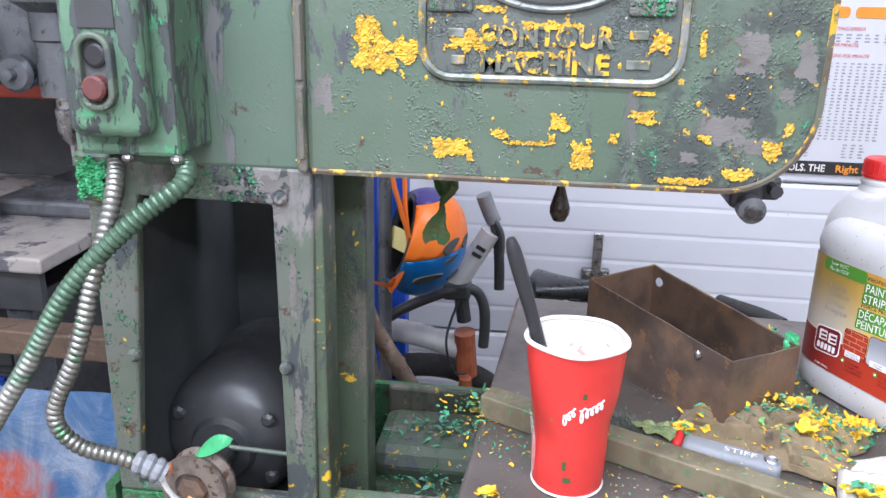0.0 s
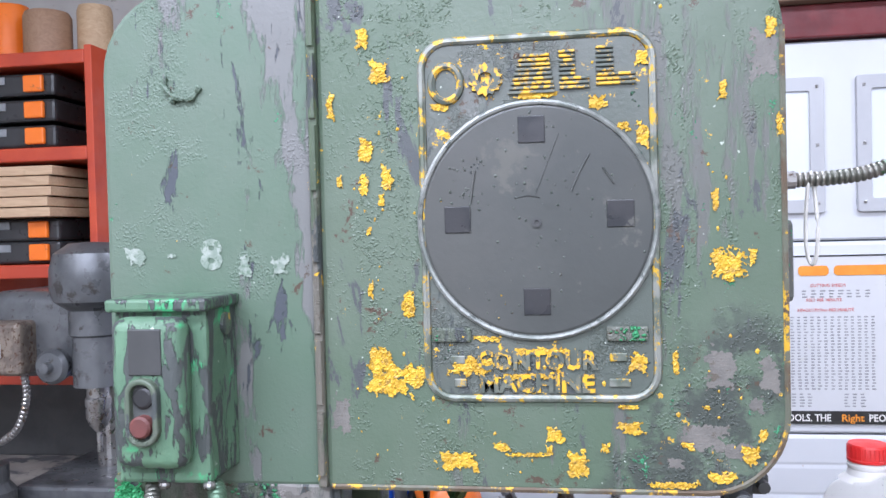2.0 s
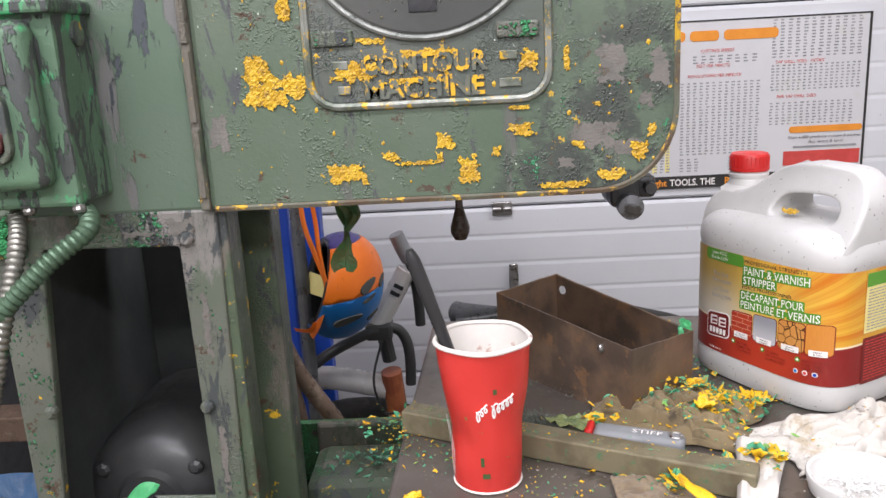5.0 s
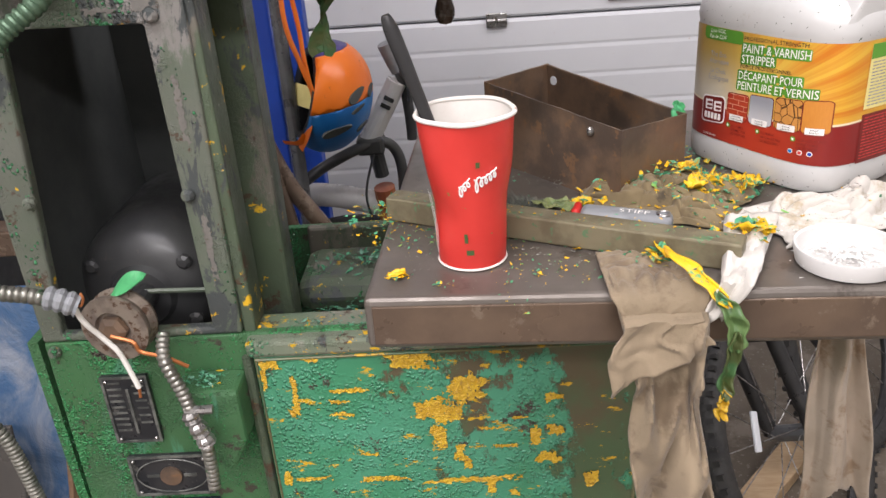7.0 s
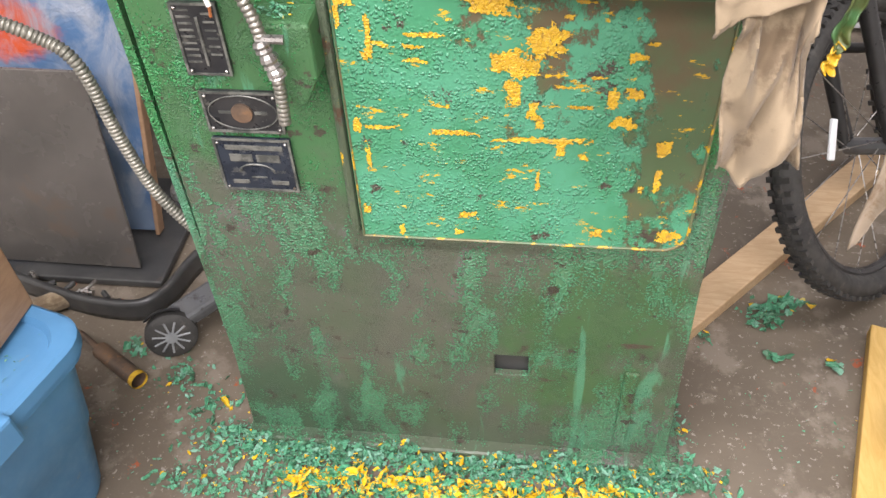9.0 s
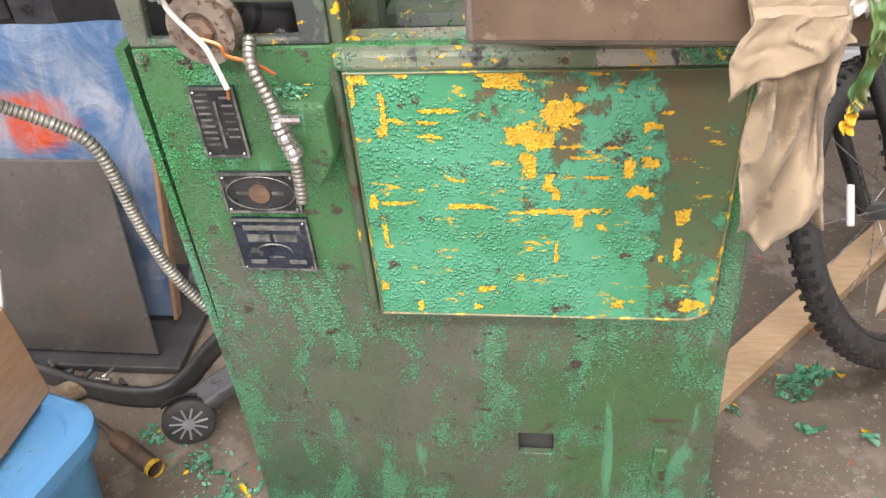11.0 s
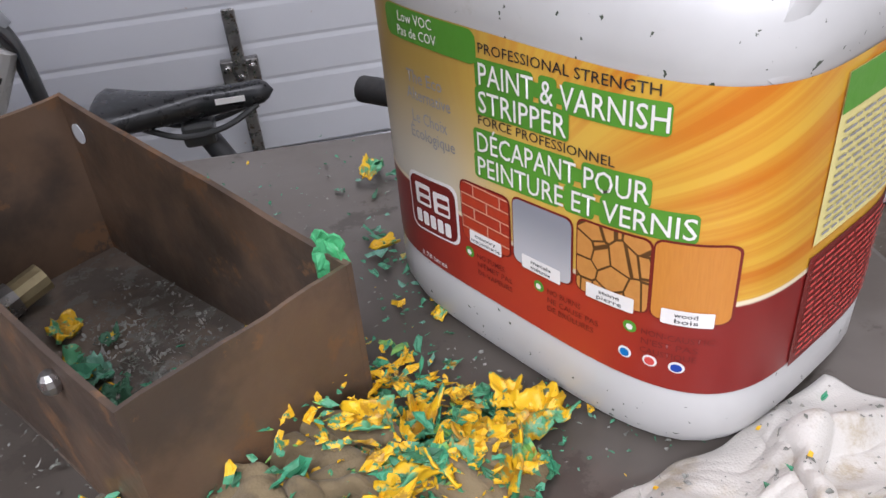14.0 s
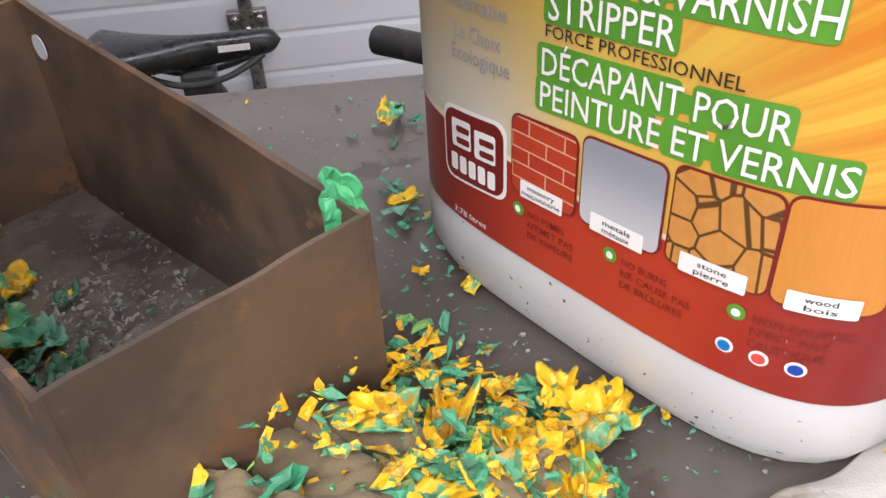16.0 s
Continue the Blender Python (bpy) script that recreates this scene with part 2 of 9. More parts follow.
def cabinet_paint():
    """Lower cabinet: scraped grey-olive ground, a smooth deep green field, and clusters of teal blisters."""
    s = Shade("green_cabinet_paint")
    x, z = s.axis(0), s.axis(2)
    cell, fine_cell = s.bubbles(265), s.bubbles(380)
    colour = s.mix(s.step(s.noise(5, 7), 0.38, 0.62), (0.068, 0.092, 0.057), (0.096, 0.101, 0.078))
    colour = s.mix(s.step(s.noise(9, 8, 0.7, s.stretch(1, 1, 0.5)), 0.56, 0.62), colour, (0.112, 0.112, 0.098))
    deep = s.step(zone(s, x, z, 0.11, 0.30, 0.17, 0.22, 1.5, 6.0), -0.2, 1.0)
    colour = s.mix(s.math("MULTIPLY", deep, 0.75), colour, (0.038, 0.112, 0.036))
    foot = s.step(zone(s, x, z, -0.36, 0.08, 0.16, 0.16, 0.6), 0.0, 0.6)
    colour = s.mix(s.math("MULTIPLY", foot, 0.8), colour, (0.042, 0.082, 0.046))
    top = s.step(s.math("ADD", s.math("SUBTRACT", z, 0.58), s.math("MULTIPLY", s.math("SUBTRACT", s.noise(7, 7), 0.5), 0.4)), 0.0, 0.08)
    colour = s.mix(s.math("MULTIPLY", top, 0.75), colour, (0.036, 0.150, 0.050))
    n = s.noise(10, 9, 0.70, s.stretch(1.15, 1, 0.5), 0.3)
    edge_in = s.math("MULTIPLY", s.math("SUBTRACT", s.math("ABSOLUTE", s.math("ADD", x, 0.10)), 0.22), 0.16)
    field = s.math("ADD", s.math("ADD", n, edge_in), s.math("MULTIPLY", s.math("SUBTRACT", cell, 0.5), 0.09))
    blister = s.step(field, 0.492, 0.512)
    teal = s.mix(top, s.mix(s.noise(12, 3), (0.085, 0.30, 0.165), (0.06, 0.24, 0.115)), (0.045, 0.27, 0.090))
    between = s.step(cell, 0.10, 0.42)
    colour = s.mix(s.math("MULTIPLY", blister, s.math("ADD", s.math("MULTIPLY", between, 0.6), 0.4)), colour, teal)
    smear = s.step(s.noise(6, 7, 0.62, s.stretch(2.6, 1, 0.4), 0.8), 0.60, 0.66)
    colour = s.mix(s.math("MULTIPLY", smear, 0.7), colour, (0.085, 0.27, 0.16))
    colour = s.mix(s.step(s.noise(30, 8, 0.75), 0.588, 0.605), colour, (0.052, 0.043, 0.033))
    colour = s.mix(s.step(s.noise(17, 7, 0.7, s.stretch(0.5, 1, 2.4)), 0.64, 0.65), colour, (0.070, 0.045, 0.036))
    colour = s.mix(s.step(s.noise(150, 2), 0.74, 0.765), colour, (0.36, 0.42, 0.34))
    low_relief = s.math("MULTIPLY", fine_cell, s.step(s.noise(9, 7), 0.46, 0.54, 0.0, 0.45))
    s.bump(s.math("ADD", s.math("ADD", s.math("MULTIPLY", cell, blister), low_relief), s.math("ADD", s.math("MULTIPLY", blister, 0.4), s.math("MULTIPLY", s.noise(220, 3), 0.2))), 0.95, 0.0024)
    return s.done(colour, s.step(s.noise(18, 4), 0.3, 0.7, 0.32, 0.55))


def switch_paint():
    """Mint enamel chipped in long upright flakes down to dark primer."""
    s = Shade("mint_switch_paint")
    colour = s.mix(s.step(s.noise(9, 5), 0.38, 0.62), (0.118, 0.212, 0.130), (0.085, 0.155, 0.095))
    colour = s.mix(s.step(s.noise(20, 6, 0.6), 0.60, 0.66), colour, (0.07, 0.36, 0.15))
    chip = s.step(s.noise(44, 8, 0.66, s.stretch(1.3, 1.3, 0.40), 0.3), 0.528, 0.545)
    colour = s.mix(chip, colour, (0.058, 0.066, 0.062))
    colour = s.mix(s.step(s.noise(60, 4), 0.70, 0.72), colour, (0.40, 0.44, 0.38))
    s.bump(s.math("ADD", s.math("MULTIPLY", chip, -0.8), s.math("MULTIPLY", s.noise(120, 5, 0.7), 0.5)), 0.9, 0.0020)
    return s.done(colour, s.step(s.noise(18, 4), 0.3, 0.7, 0.40, 0.60))


M_HEAD, M_COLUMN, M_CABINET, M_SWITCH = head_paint(), cover_paint(), cabinet_paint(), switch_paint()
M_FIELD = stripped_paint("grey_green_field_paint", (0.082, 0.098, 0.082), (0.105, 0.116, 0.100), (0.125, 0.13, 0.118), (0.07, 0.24, 0.12), 0.56, 0.64, 0.56, 0.62, 0.0, 0.42, 0.3)
M_FRAME = stripped_paint("grey_frame_paint", (0.125, 0.132, 0.108), (0.090, 0.118, 0.080), (0.20, 0.19, 0.175), (0.06, 0.29, 0.12), 0.53, 0.565, 0.545, 0.64)
M_POST = stripped_paint("olive_post_paint", (0.082, 0.112, 0.068), (0.066, 0.088, 0.056), (0.14, 0.13, 0.105), (0.06, 0.25, 0.1), 0.54, 0.60, 0.545, 0.63)
M_LEDGE = stripped_paint("scraped_ledge", (0.22, 0.22, 0.17), (0.12, 0.17, 0.11), (0.36, 0.34, 0.30), (0.1, 0.33, 0.17), 0.52, 0.54, 0.57, 0.58)


def door_paint():
    s = Shade("turquoise_door_paint")
    x, z = s.axis(0), s.axis(2)
    ragged = s.math("MULTIPLY", s.math("SUBTRACT", s.noise(8, 9, 0.72, s.stretch(1, 1, 0.7)), 0.5), 1.5)
    reach = s.math("ADD", s.math("ADD", s.math("MULTIPLY", x, 1.0), s.math("MULTIPLY", s.math("SUBTRACT", z, 0.70), 0.55)), ragged)
    gone = s.step(reach, 0.112, 0.165)
    coat = s.mix(s.step(s.noise(9, 6), 0.4, 0.62), (0.070, 0.285, 0.172), (0.048, 0.23, 0.118))
    under = s.mix(s.step(s.noise(8, 7), 0.4, 0.6), (0.105, 0.085, 0.048), (0.07, 0.115, 0.055))
    colour = s.mix(gone, coat, under)
    speck = s.step(s.noise(34, 8, 0.74, s.stretch(0.8, 1, 1.8)), 0.612, 0.622)
    colour = s.mix(speck, colour, (0.60, 0.36, 0.018))
    dark = s.step(s.noise(16, 8, 0.75), 0.612, 0.625)
    colour = s.mix(dark, colour, (0.06, 0.05, 0.04))
    cell = s.bubbles(230)
    patch = s.step(s.noise(8, 6), 0.41, 0.50)
    blister = s.math("MULTIPLY", s.math("MULTIPLY", cell, s.step(s.noise(60, 3), 0.36, 0.56, 0.2, 1.0)), s.math("MULTIPLY", patch, s.math("SUBTRACT", 1.0, gone)))
    colour = s.mix(s.math("MULTIPLY", s.step(blister, 0.35, 0.8), 0.30), colour, (0.12, 0.38, 0.25))
    s.bump(s.math("ADD", blister, s.math("ADD", s.math("MULTIPLY", gone, -0.4), s.math("MULTIPLY", s.noise(200, 3), 0.15))), 0.9, 0.0022)
    return s.done(colour, s.step(s.noise(20), 0.3, 0.7, 0.3, 0.5))


M_DOOR = door_paint()
M_DISC = worn("grey_disc", (0.050, 0.054, 0.050), (0.068, 0.070, 0.064), 5, 0.45, 0, (0.088, 0.088, 0.076), 0.70, 0.3, 90)
M_BEAD = worn("scraped_bead", (0.25, 0.26, 0.23), (0.11, 0.13, 0.10), 30, 0.4, 0.3, (0.58, 0.36, 0.03), 0.56)
M_HEADRIM = worn("rusty_yellow_rim", (0.105, 0.075, 0.048), (0.13, 0.135, 0.10), 26, 0.5, 0.1, (0.58, 0.35, 0.025), 0.57, 0.5, 160)
M_RING = worn("scraped_ring", (0.27, 0.28, 0.26), (0.15, 0.165, 0.15), 30, 0.38, 0.4, (0.09, 0.10, 0.09), 0.62)
M_TAUPE = worn("bare_taupe_primer", (0.165, 0.155, 0.138), (0.135, 0.128, 0.115), 40, 0.5, 0, (0.10, 0.085, 0.065), 0.66, 0.3, 200)
M_YELLOW = worn("yellow_paint", (0.60, 0.385, 0.028), (0.50, 0.30, 0.022), 60, 0.5, 0, (0.33, 0.20, 0.03), 0.60, 0.4, 200)
M_WORNLETTER = worn("half_yellow_letters", (0.075, 0.09, 0.075), (0.13, 0.14, 0.11), 30, 0.45, 0, (0.66, 0.38, 0.015), 0.50, 0.4, 200)
M_DOORRIM = worn("half_yellow_rim", (0.08, 0.14, 0.075), (0.15, 0.14, 0.07), 14, 0.5, 0, (0.58, 0.34, 0.02), 0.58, 0.4, 200)
M_DARKPLATE = worn("black_plate", (0.02, 0.022, 0.025), (0.035, 0.035, 0.037), 20, 0.35, 0.2, (0.09, 0.09, 0.08), 0.66)
M_BLUEPLATE = worn("blue_black_plate", (0.014, 0.020, 0.032), (0.025, 0.033, 0.048), 22, 0.32, 0.2, (0.08, 0.085, 0.09), 0.68)
M_PLATETXT = worn("worn_plate_lettering", (0.175, 0.18, 0.165), (0.075, 0.08, 0.075), 60, 0.4, 0.3)
M_STEEL = worn("bright_steel", (0.42, 0.41, 0.40), (0.30, 0.29, 0.28), 25, 0.32, 0.9, (0.14, 0.1, 0.07), 0.66)
M_CONDUIT = worn("galvanised_conduit", (0.30, 0.29, 0.26), (0.22, 0.22, 0.19), 22, 0.38, 0.8, (0.10, 0.20, 0.11), 0.66)


def spattered_conduit():
    s = Shade("paint_spattered_conduit")
    steel = s.mix(s.step(s.noise(18, 4), 0.4, 0.6), (0.26, 0.25, 0.215), (0.17, 0.17, 0.145))
    coat = s.math("ADD", s.math("MULTIPLY", s.math("SUBTRACT", s.axis(2), 1.08), 2.2), s.noise(22, 6, 0.7))
    colour = s.mix(s.step(coat, 0.50, 0.66), steel, (0.090, 0.150, 0.096))
    s.bump(s.noise(200, 3), 0.4, 0.001)
    return s.done(colour, 0.42, 0.45)


M_CONDUIT_DULL = spattered_conduit()
M_TABLE = worn("oiled_cast_iron", (0.125, 0.108, 0.092), (0.165, 0.145, 0.127), 6, 0.38, 0.4, (0.105, 0.09, 0.077), 0.6, 0.12, 300, 0.0005)
M_TABLE_EDGE = worn("machined_brown_edge", (0.165, 0.115, 0.08), (0.125, 0.088, 0.064), 9, 0.34, 0.35, (0.21, 0.16, 0.12), 0.66, 0.25, 160)
M_RUST = worn("rusty_sheet", (0.165, 0.106, 0.069), (0.086, 0.062, 0.047), 14, 0.46, 0.2, (0.20, 0.112, 0.060), 0.64, 0.3, 170)
M_BLACKIRON = worn("black_iron", (0.048, 0.049, 0.05), (0.062, 0.063, 0.062), 12, 0.42, 0.2, (0.07, 0.065, 0.06), 0.7)
# dark tone standing for the shade in the column and small openings
M_INNER_SHADE = worn("inner_shade_tone", (0.062, 0.068, 0.066), (0.08, 0.086, 0.083), 6, 0.7)
M_PULLEY = worn("rusty_pulley", (0.24, 0.20, 0.16), (0.15, 0.12, 0.10), 40, 0.5, 0.3, (0.09, 0.05, 0.03), 0.58)
M_WOODBAR = worn("paint_smeared_bar", (0.145, 0.122, 0.075), (0.205, 0.18, 0.112), 30, 0.5, 0.25, (0.11, 0.20, 0.10), 0.68, 0.4, 150)
M_WHITEPLASTIC = worn("white_plastic", (0.62, 0.61, 0.59), (0.58, 0.57, 0.55), 9, 0.32, 0, (0.5, 0.47, 0.4), 0.74, 0.05, 60, 0.0004)


def spattered_plastic():
    s = Shade("spattered_white_plastic")
    colour = s.mix(s.step(s.noise(9, 5), 0.4, 0.6), (0.55, 0.545, 0.53), (0.51, 0.505, 0.49))
    colour = s.mix(s.step(s.noise(26, 6, 0.7), 0.60, 0.72), colour, (0.44, 0.42, 0.37))
    colour = s.mix(s.step(s.noise(300, 2, 0.5), 0.71, 0.73), colour, (0.06, 0.075, 0.05))
    s.bump(s.noise(60, 3), 0.06, 0.0006)
    return s.done(colour, s.step(s.noise(14), 0.3, 0.7, 0.28, 0.42))


M_JUG = spattered_plastic()
M_REDPLASTIC = worn("red_plastic", (0.60, 0.022, 0.02), (0.5, 0.018, 0.016), 12, 0.4)
M_RUBBER = worn("black_rubber", (0.026, 0.026, 0.026), (0.040, 0.039, 0.037), 20, 0.7, 0, (0.06, 0.055, 0.05), 0.66, 0.3, 220)
M_BLACKPLASTIC = worn("black_plastic", (0.022, 0.022, 0.023), (0.032, 0.032, 0.033), 16, 0.36)
M_GREYPLASTIC = worn("grey_plastic", (0.19, 0.20, 0.21), (0.24, 0.25, 0.26), 20, 0.45)
M_ORANGE = worn("orange_shell", (0.85, 0.19, 0.012), (0.80, 0.17, 0.01), 10, 0.38, 0, (0.5, 0.12, 0.02), 0.75)
M_BLUE = worn("blue_shell", (0.012, 0.17, 0.47), (0.01, 0.14, 0.42), 10, 0.38, 0, (0.02, 0.1, 0.3), 0.75)
M_INDIGO = worn("indigo_shell", (0.06, 0.045, 0.20), (0.05, 0.04, 0.17), 10, 0.4)
M_BLUEPAINT = worn("blue_enamel", (0.012, 0.065, 0.42), (0.01, 0.05, 0.34), 8, 0.42)
M_TUB = worn("blue_tub_plastic", (0.088, 0.24, 0.43), (0.07, 0.205, 0.38), 7, 0.45, 0, (0.16, 0.22, 0.28), 0.78, 0.15, 80)
M_REDSHELF = worn("red_orange_shelf", (0.50, 0.065, 0.022), (0.42, 0.05, 0.02), 6, 0.5)
M_GREYIRON = worn("grey_machine_iron", (0.10, 0.105, 0.11), (0.15, 0.155, 0.16), 10, 0.35, 0.4, (0.06, 0.055, 0.05), 0.66)
M_BENCH = worn("worn_bench_top", (0.37, 0.34, 0.30), (0.28, 0.26, 0.235), 5, 0.45, 0.1, (0.11, 0.11, 0.115), 0.56)
M_MAROON = worn("maroon_trim", (0.16, 0.02, 0.022), (0.12, 0.018, 0.02), 10, 0.5)
M_PANEL = worn("dark_leaning_panel", (0.085, 0.08, 0.074), (0.115, 0.106, 0.098), 4, 0.22, 0.2, (0.12, 0.10, 0.085), 0.68, 0.06, 60)
M_WHITEWIRE = worn("white_insulation", (0.75, 0.73, 0.68), (0.65, 0.63, 0.58), 30, 0.45)
M_COPPER = worn("copper_wire", (0.55, 0.20, 0.07), (0.42, 0.15, 0.06), 40, 0.4, 0.6)
M_INK = worn("black_ink", (0.022, 0.021, 0.02), (0.03, 0.028, 0.026), 30, 0.5)
M_GREYINK = worn("grey_ink", (0.26, 0.26, 0.27), (0.34, 0.34, 0.35), 30, 0.6)
M_REDINK = worn("red_ink", (0.62, 0.07, 0.06), (0.56, 0.06, 0.05), 30, 0.6)
M_ORANGEINK = worn("orange_ink", (0.80, 0.30, 0.03), (0.75, 0.27, 0.025), 30, 0.6)
M_YELLOWINK = worn("yellow_ink", (0.80, 0.70, 0.28), (0.76, 0.66, 0.26), 30, 0.6)
M_PAPER = worn("poster_paper", (0.63, 0.63, 0.64), (0.60, 0.60, 0.61), 4, 0.5, 0, (0.6, 0.6, 0.58), 0.7, 0.05)
M_WHITEINK = worn("white_ink", (0.82, 0.80, 0.77), (0.78, 0.76, 0.73), 30, 0.5)
M_GREENINK = worn("green_ink", (0.10, 0.30, 0.03), (0.085, 0.26, 0.028), 20, 0.4)
M_DARKRED = worn("dark_red_ink", (0.19, 0.018, 0.014), (0.16, 0.015, 0.012), 20, 0.4)
M_PEEL_GREEN = worn("peeled_green_paint", (0.04, 0.11, 0.035), (0.07, 0.09, 0.028), 60, 0.5)
M_STENCIL = worn("pale_stencil", (0.30, 0.335, 0.29), (0.19, 0.235, 0.19), 90, 0.6, 0, (0.12, 0.17, 0.12), 0.54)


def plank_wood(name, a, b, along=(1.2, 9, 9)):
    s = Shade(name)
    rings = s.noise(6, 8, 0.65, s.stretch(*along), 1.4)
    colour = s.mix(s.step(rings, 0.3, 0.7), a, b)
    colour = s.mix(s.step(s.noise(9, 6), 0.64, 0.72), colour, tuple(c * 0.45 for c in a))
    s.bump(rings, 0.15, 0.001)
    return s.done(colour, 0.6)


M_PINE = plank_wood("pine_plank", (0.52, 0.375, 0.23), (0.42, 0.285, 0.16), (2, 12, 12))
M_PLY = plank_wood("yellow_plywood", (0.66, 0.44, 0.15), (0.56, 0.35, 0.10), (9, 2, 9))
M_STACKWOOD = plank_wood("stacked_boards", (0.56, 0.40, 0.25), (0.46, 0.31, 0.19), (2, 9, 14))
M_CRATE = plank_wood("brown_crate_wood", (0.33, 0.205, 0.125), (0.26, 0.155, 0.092), (9, 2, 9))
M_BEAM = plank_wood("brown_beam", (0.27, 0.19, 0.13), (0.21, 0.145, 0.10), (1.5, 9, 9))


def woven(name, a, b, stain, stain_at=0.6):
    s = Shade(name)
    colour = s.mix(s.step(s.noise(12, 6), 0.35, 0.65), a, b)
    colour = s.mix(s.step(s.noise(20, 7, 0.7), 0.49 + (stain_at - 0.5) * 0.4, 0.62 + (stain_at - 0.5) * 0.4), colour, stain)
    weave = s.math("ADD", s.cells(900), s.noise(300, 3))
    s.bump(weave, 0.25, 0.0008)
    return s.done(colour, 0.9, Sheen_Weight=0.15)


M_RAG = woven("beige_rag", (0.265, 0.205, 0.135), (0.205, 0.157, 0.10), (0.145, 0.104, 0.064), 0.52)
M_PALERAG = woven("pale_torn_rag", (0.46, 0.38, 0.30), (0.38, 0.31, 0.235), (0.28, 0.20, 0.13))
M_OLIVERAG = woven("olive_rag", (0.205, 0.155, 0.082), (0.15, 0.112, 0.058), (0.075, 0.06, 0.04))
M_WHITERAG = woven("white_rag", (0.58, 0.555, 0.515), (0.52, 0.49, 0.44), (0.38, 0.32, 0.23), 0.60)


def concrete():
    s = Shade("stained_concrete")
    colour = s.mix(s.step(s.noise(2.2, 7), 0.35, 0.65), (0.103, 0.083, 0.061), (0.145, 0.119, 0.089))
    colour = s.mix(s.step(s.noise(6, 8, 0.7), 0.51, 0.60), colour, (0.192, 0.162, 0.13))
    colour = s.mix(s.step(s.noise(80, 5, 0.7), 0.60, 0.63), colour, (0.27, 0.245, 0.215))
    colour = s.mix(s.step(s.noise(13, 8, 0.75), 0.632, 0.642), colour, (0.30, 0.075, 0.03))
    s.bump(s.noise(120, 6, 0.7), 0.35, 0.002)
    return s.done(colour, s.step(s.noise(5), 0.3, 0.7, 0.45, 0.7))


M_FLOOR = concrete()


def white_steel():
    s = Shade("white_door_steel")
    colour = s.mix(s.step(s.noise(2.0, 5), 0.35, 0.65), (0.66, 0.67, 0.695), (0.625, 0.635, 0.66))
    colour = s.mix(s.step(s.noise(60, 3), 0.715, 0.73), colour, (0.5, 0.42, 0.38))
    s.bump(s.noise(240, 2), 0.08, 0.0006)
    return s.done(colour, 0.45)


M_GARAGE = white_steel()
M_WINFRAME = worn("grey_white_window_frame", (0.50, 0.505, 0.52), (0.46, 0.465, 0.48), 6, 0.5)
M_WALL = worn("painted_wall", (0.55, 0.54, 0.51), (0.48, 0.47, 0.45), 3, 0.7, 0, (0.36, 0.34, 0.31), 0.68, 0.2, 150)
M_CEIL = worn("ceiling_board", (0.62, 0.61, 0.58), (0.56, 0.55, 0.53), 3, 0.8)


def cup_red():
    s = Shade("red_paper_cup")
    colour = s.mix(s.step(s.noise(14, 5), 0.35, 0.65), (0.60, 0.042, 0.034), (0.55, 0.034, 0.028))
    colour = s.mix(s.step(s.noise(70, 4), 0.70, 0.71), colour, (0.20, 0.22, 0.05))
    s.bump(s.noise(40, 3), 0.3, 0.002)
    return s.done(colour, 0.38)


M_CUP = cup_red()
M_CUPIN = worn("cup_lining", (0.78, 0.75, 0.70), (0.72, 0.68, 0.63), 16, 0.55, 0, (0.55, 0.38, 0.32), 0.66)


def label_print():
    """Sunburst label: yellow and orange rays over a deep red foot; u runs along the width, v up."""
    s = Shade("sunburst_label")
    u, v = s.axis(0, "UV"), s.axis(1, "UV")
    dx, dy = s.math("SUBTRACT", u, -0.012), s.math("SUBTRACT", v, 0.070)
    angle = s.math("ARCTAN2", dy, dx)
    reach = s.math("SQRT", s.math("ADD", s.math("MULTIPLY", dx, dx), s.math("MULTIPLY", dy, dy)))
    flow = s.tree.nodes.new("ShaderNodeCombineXYZ")
    s.tree.links.new(angle, flow.inputs[0])
    s.tree.links.new(s.math("MULTIPLY", reach, 0.12), flow.inputs[1])
    rays = s.step(s.noise(13, 4, 0.6, flow.outputs[0]), 0.36, 0.64)
    far = s.step(reach, 0.03, 0.125)
    burst = s.mix(far, (0.68, 0.45, 0.085), s.mix(rays, (0.66, 0.38, 0.042), (0.55, 0.165, 0.009)))
    left = s.mix(s.step(v, 0.070, 0.135), (0.60, 0.56, 0.46), (0.38, 0.255, 0.06))
    colour = s.mix(s.step(u, -0.045, 0.020), left, burst)
    brow = s.math("ADD", 0.066, s.math("MULTIPLY", s.math("ABSOLUTE", u), 0.06))
    band = s.step(s.math("SUBTRACT", v, brow), -0.0006, 0.0006)
    rim = s.step(s.math("SUBTRACT", v, brow), 0.0015, 0.0025)
    red = s.mix(s.step(u, 0.03, 0.10), s.mix(s.step(u, -0.07, 0.01), (0.22, 0.022, 0.016), (0.43, 0.042, 0.020)), (0.21, 0.014, 0.012))
    colour = s.mix(band, red, s.mix(rim, (0.80, 0.70, 0.5), colour))
    s.bump(s.noise(120, 2), 0.05, 0.0004)
    return s.done(colour, 0.33)


M_LABEL = label_print()


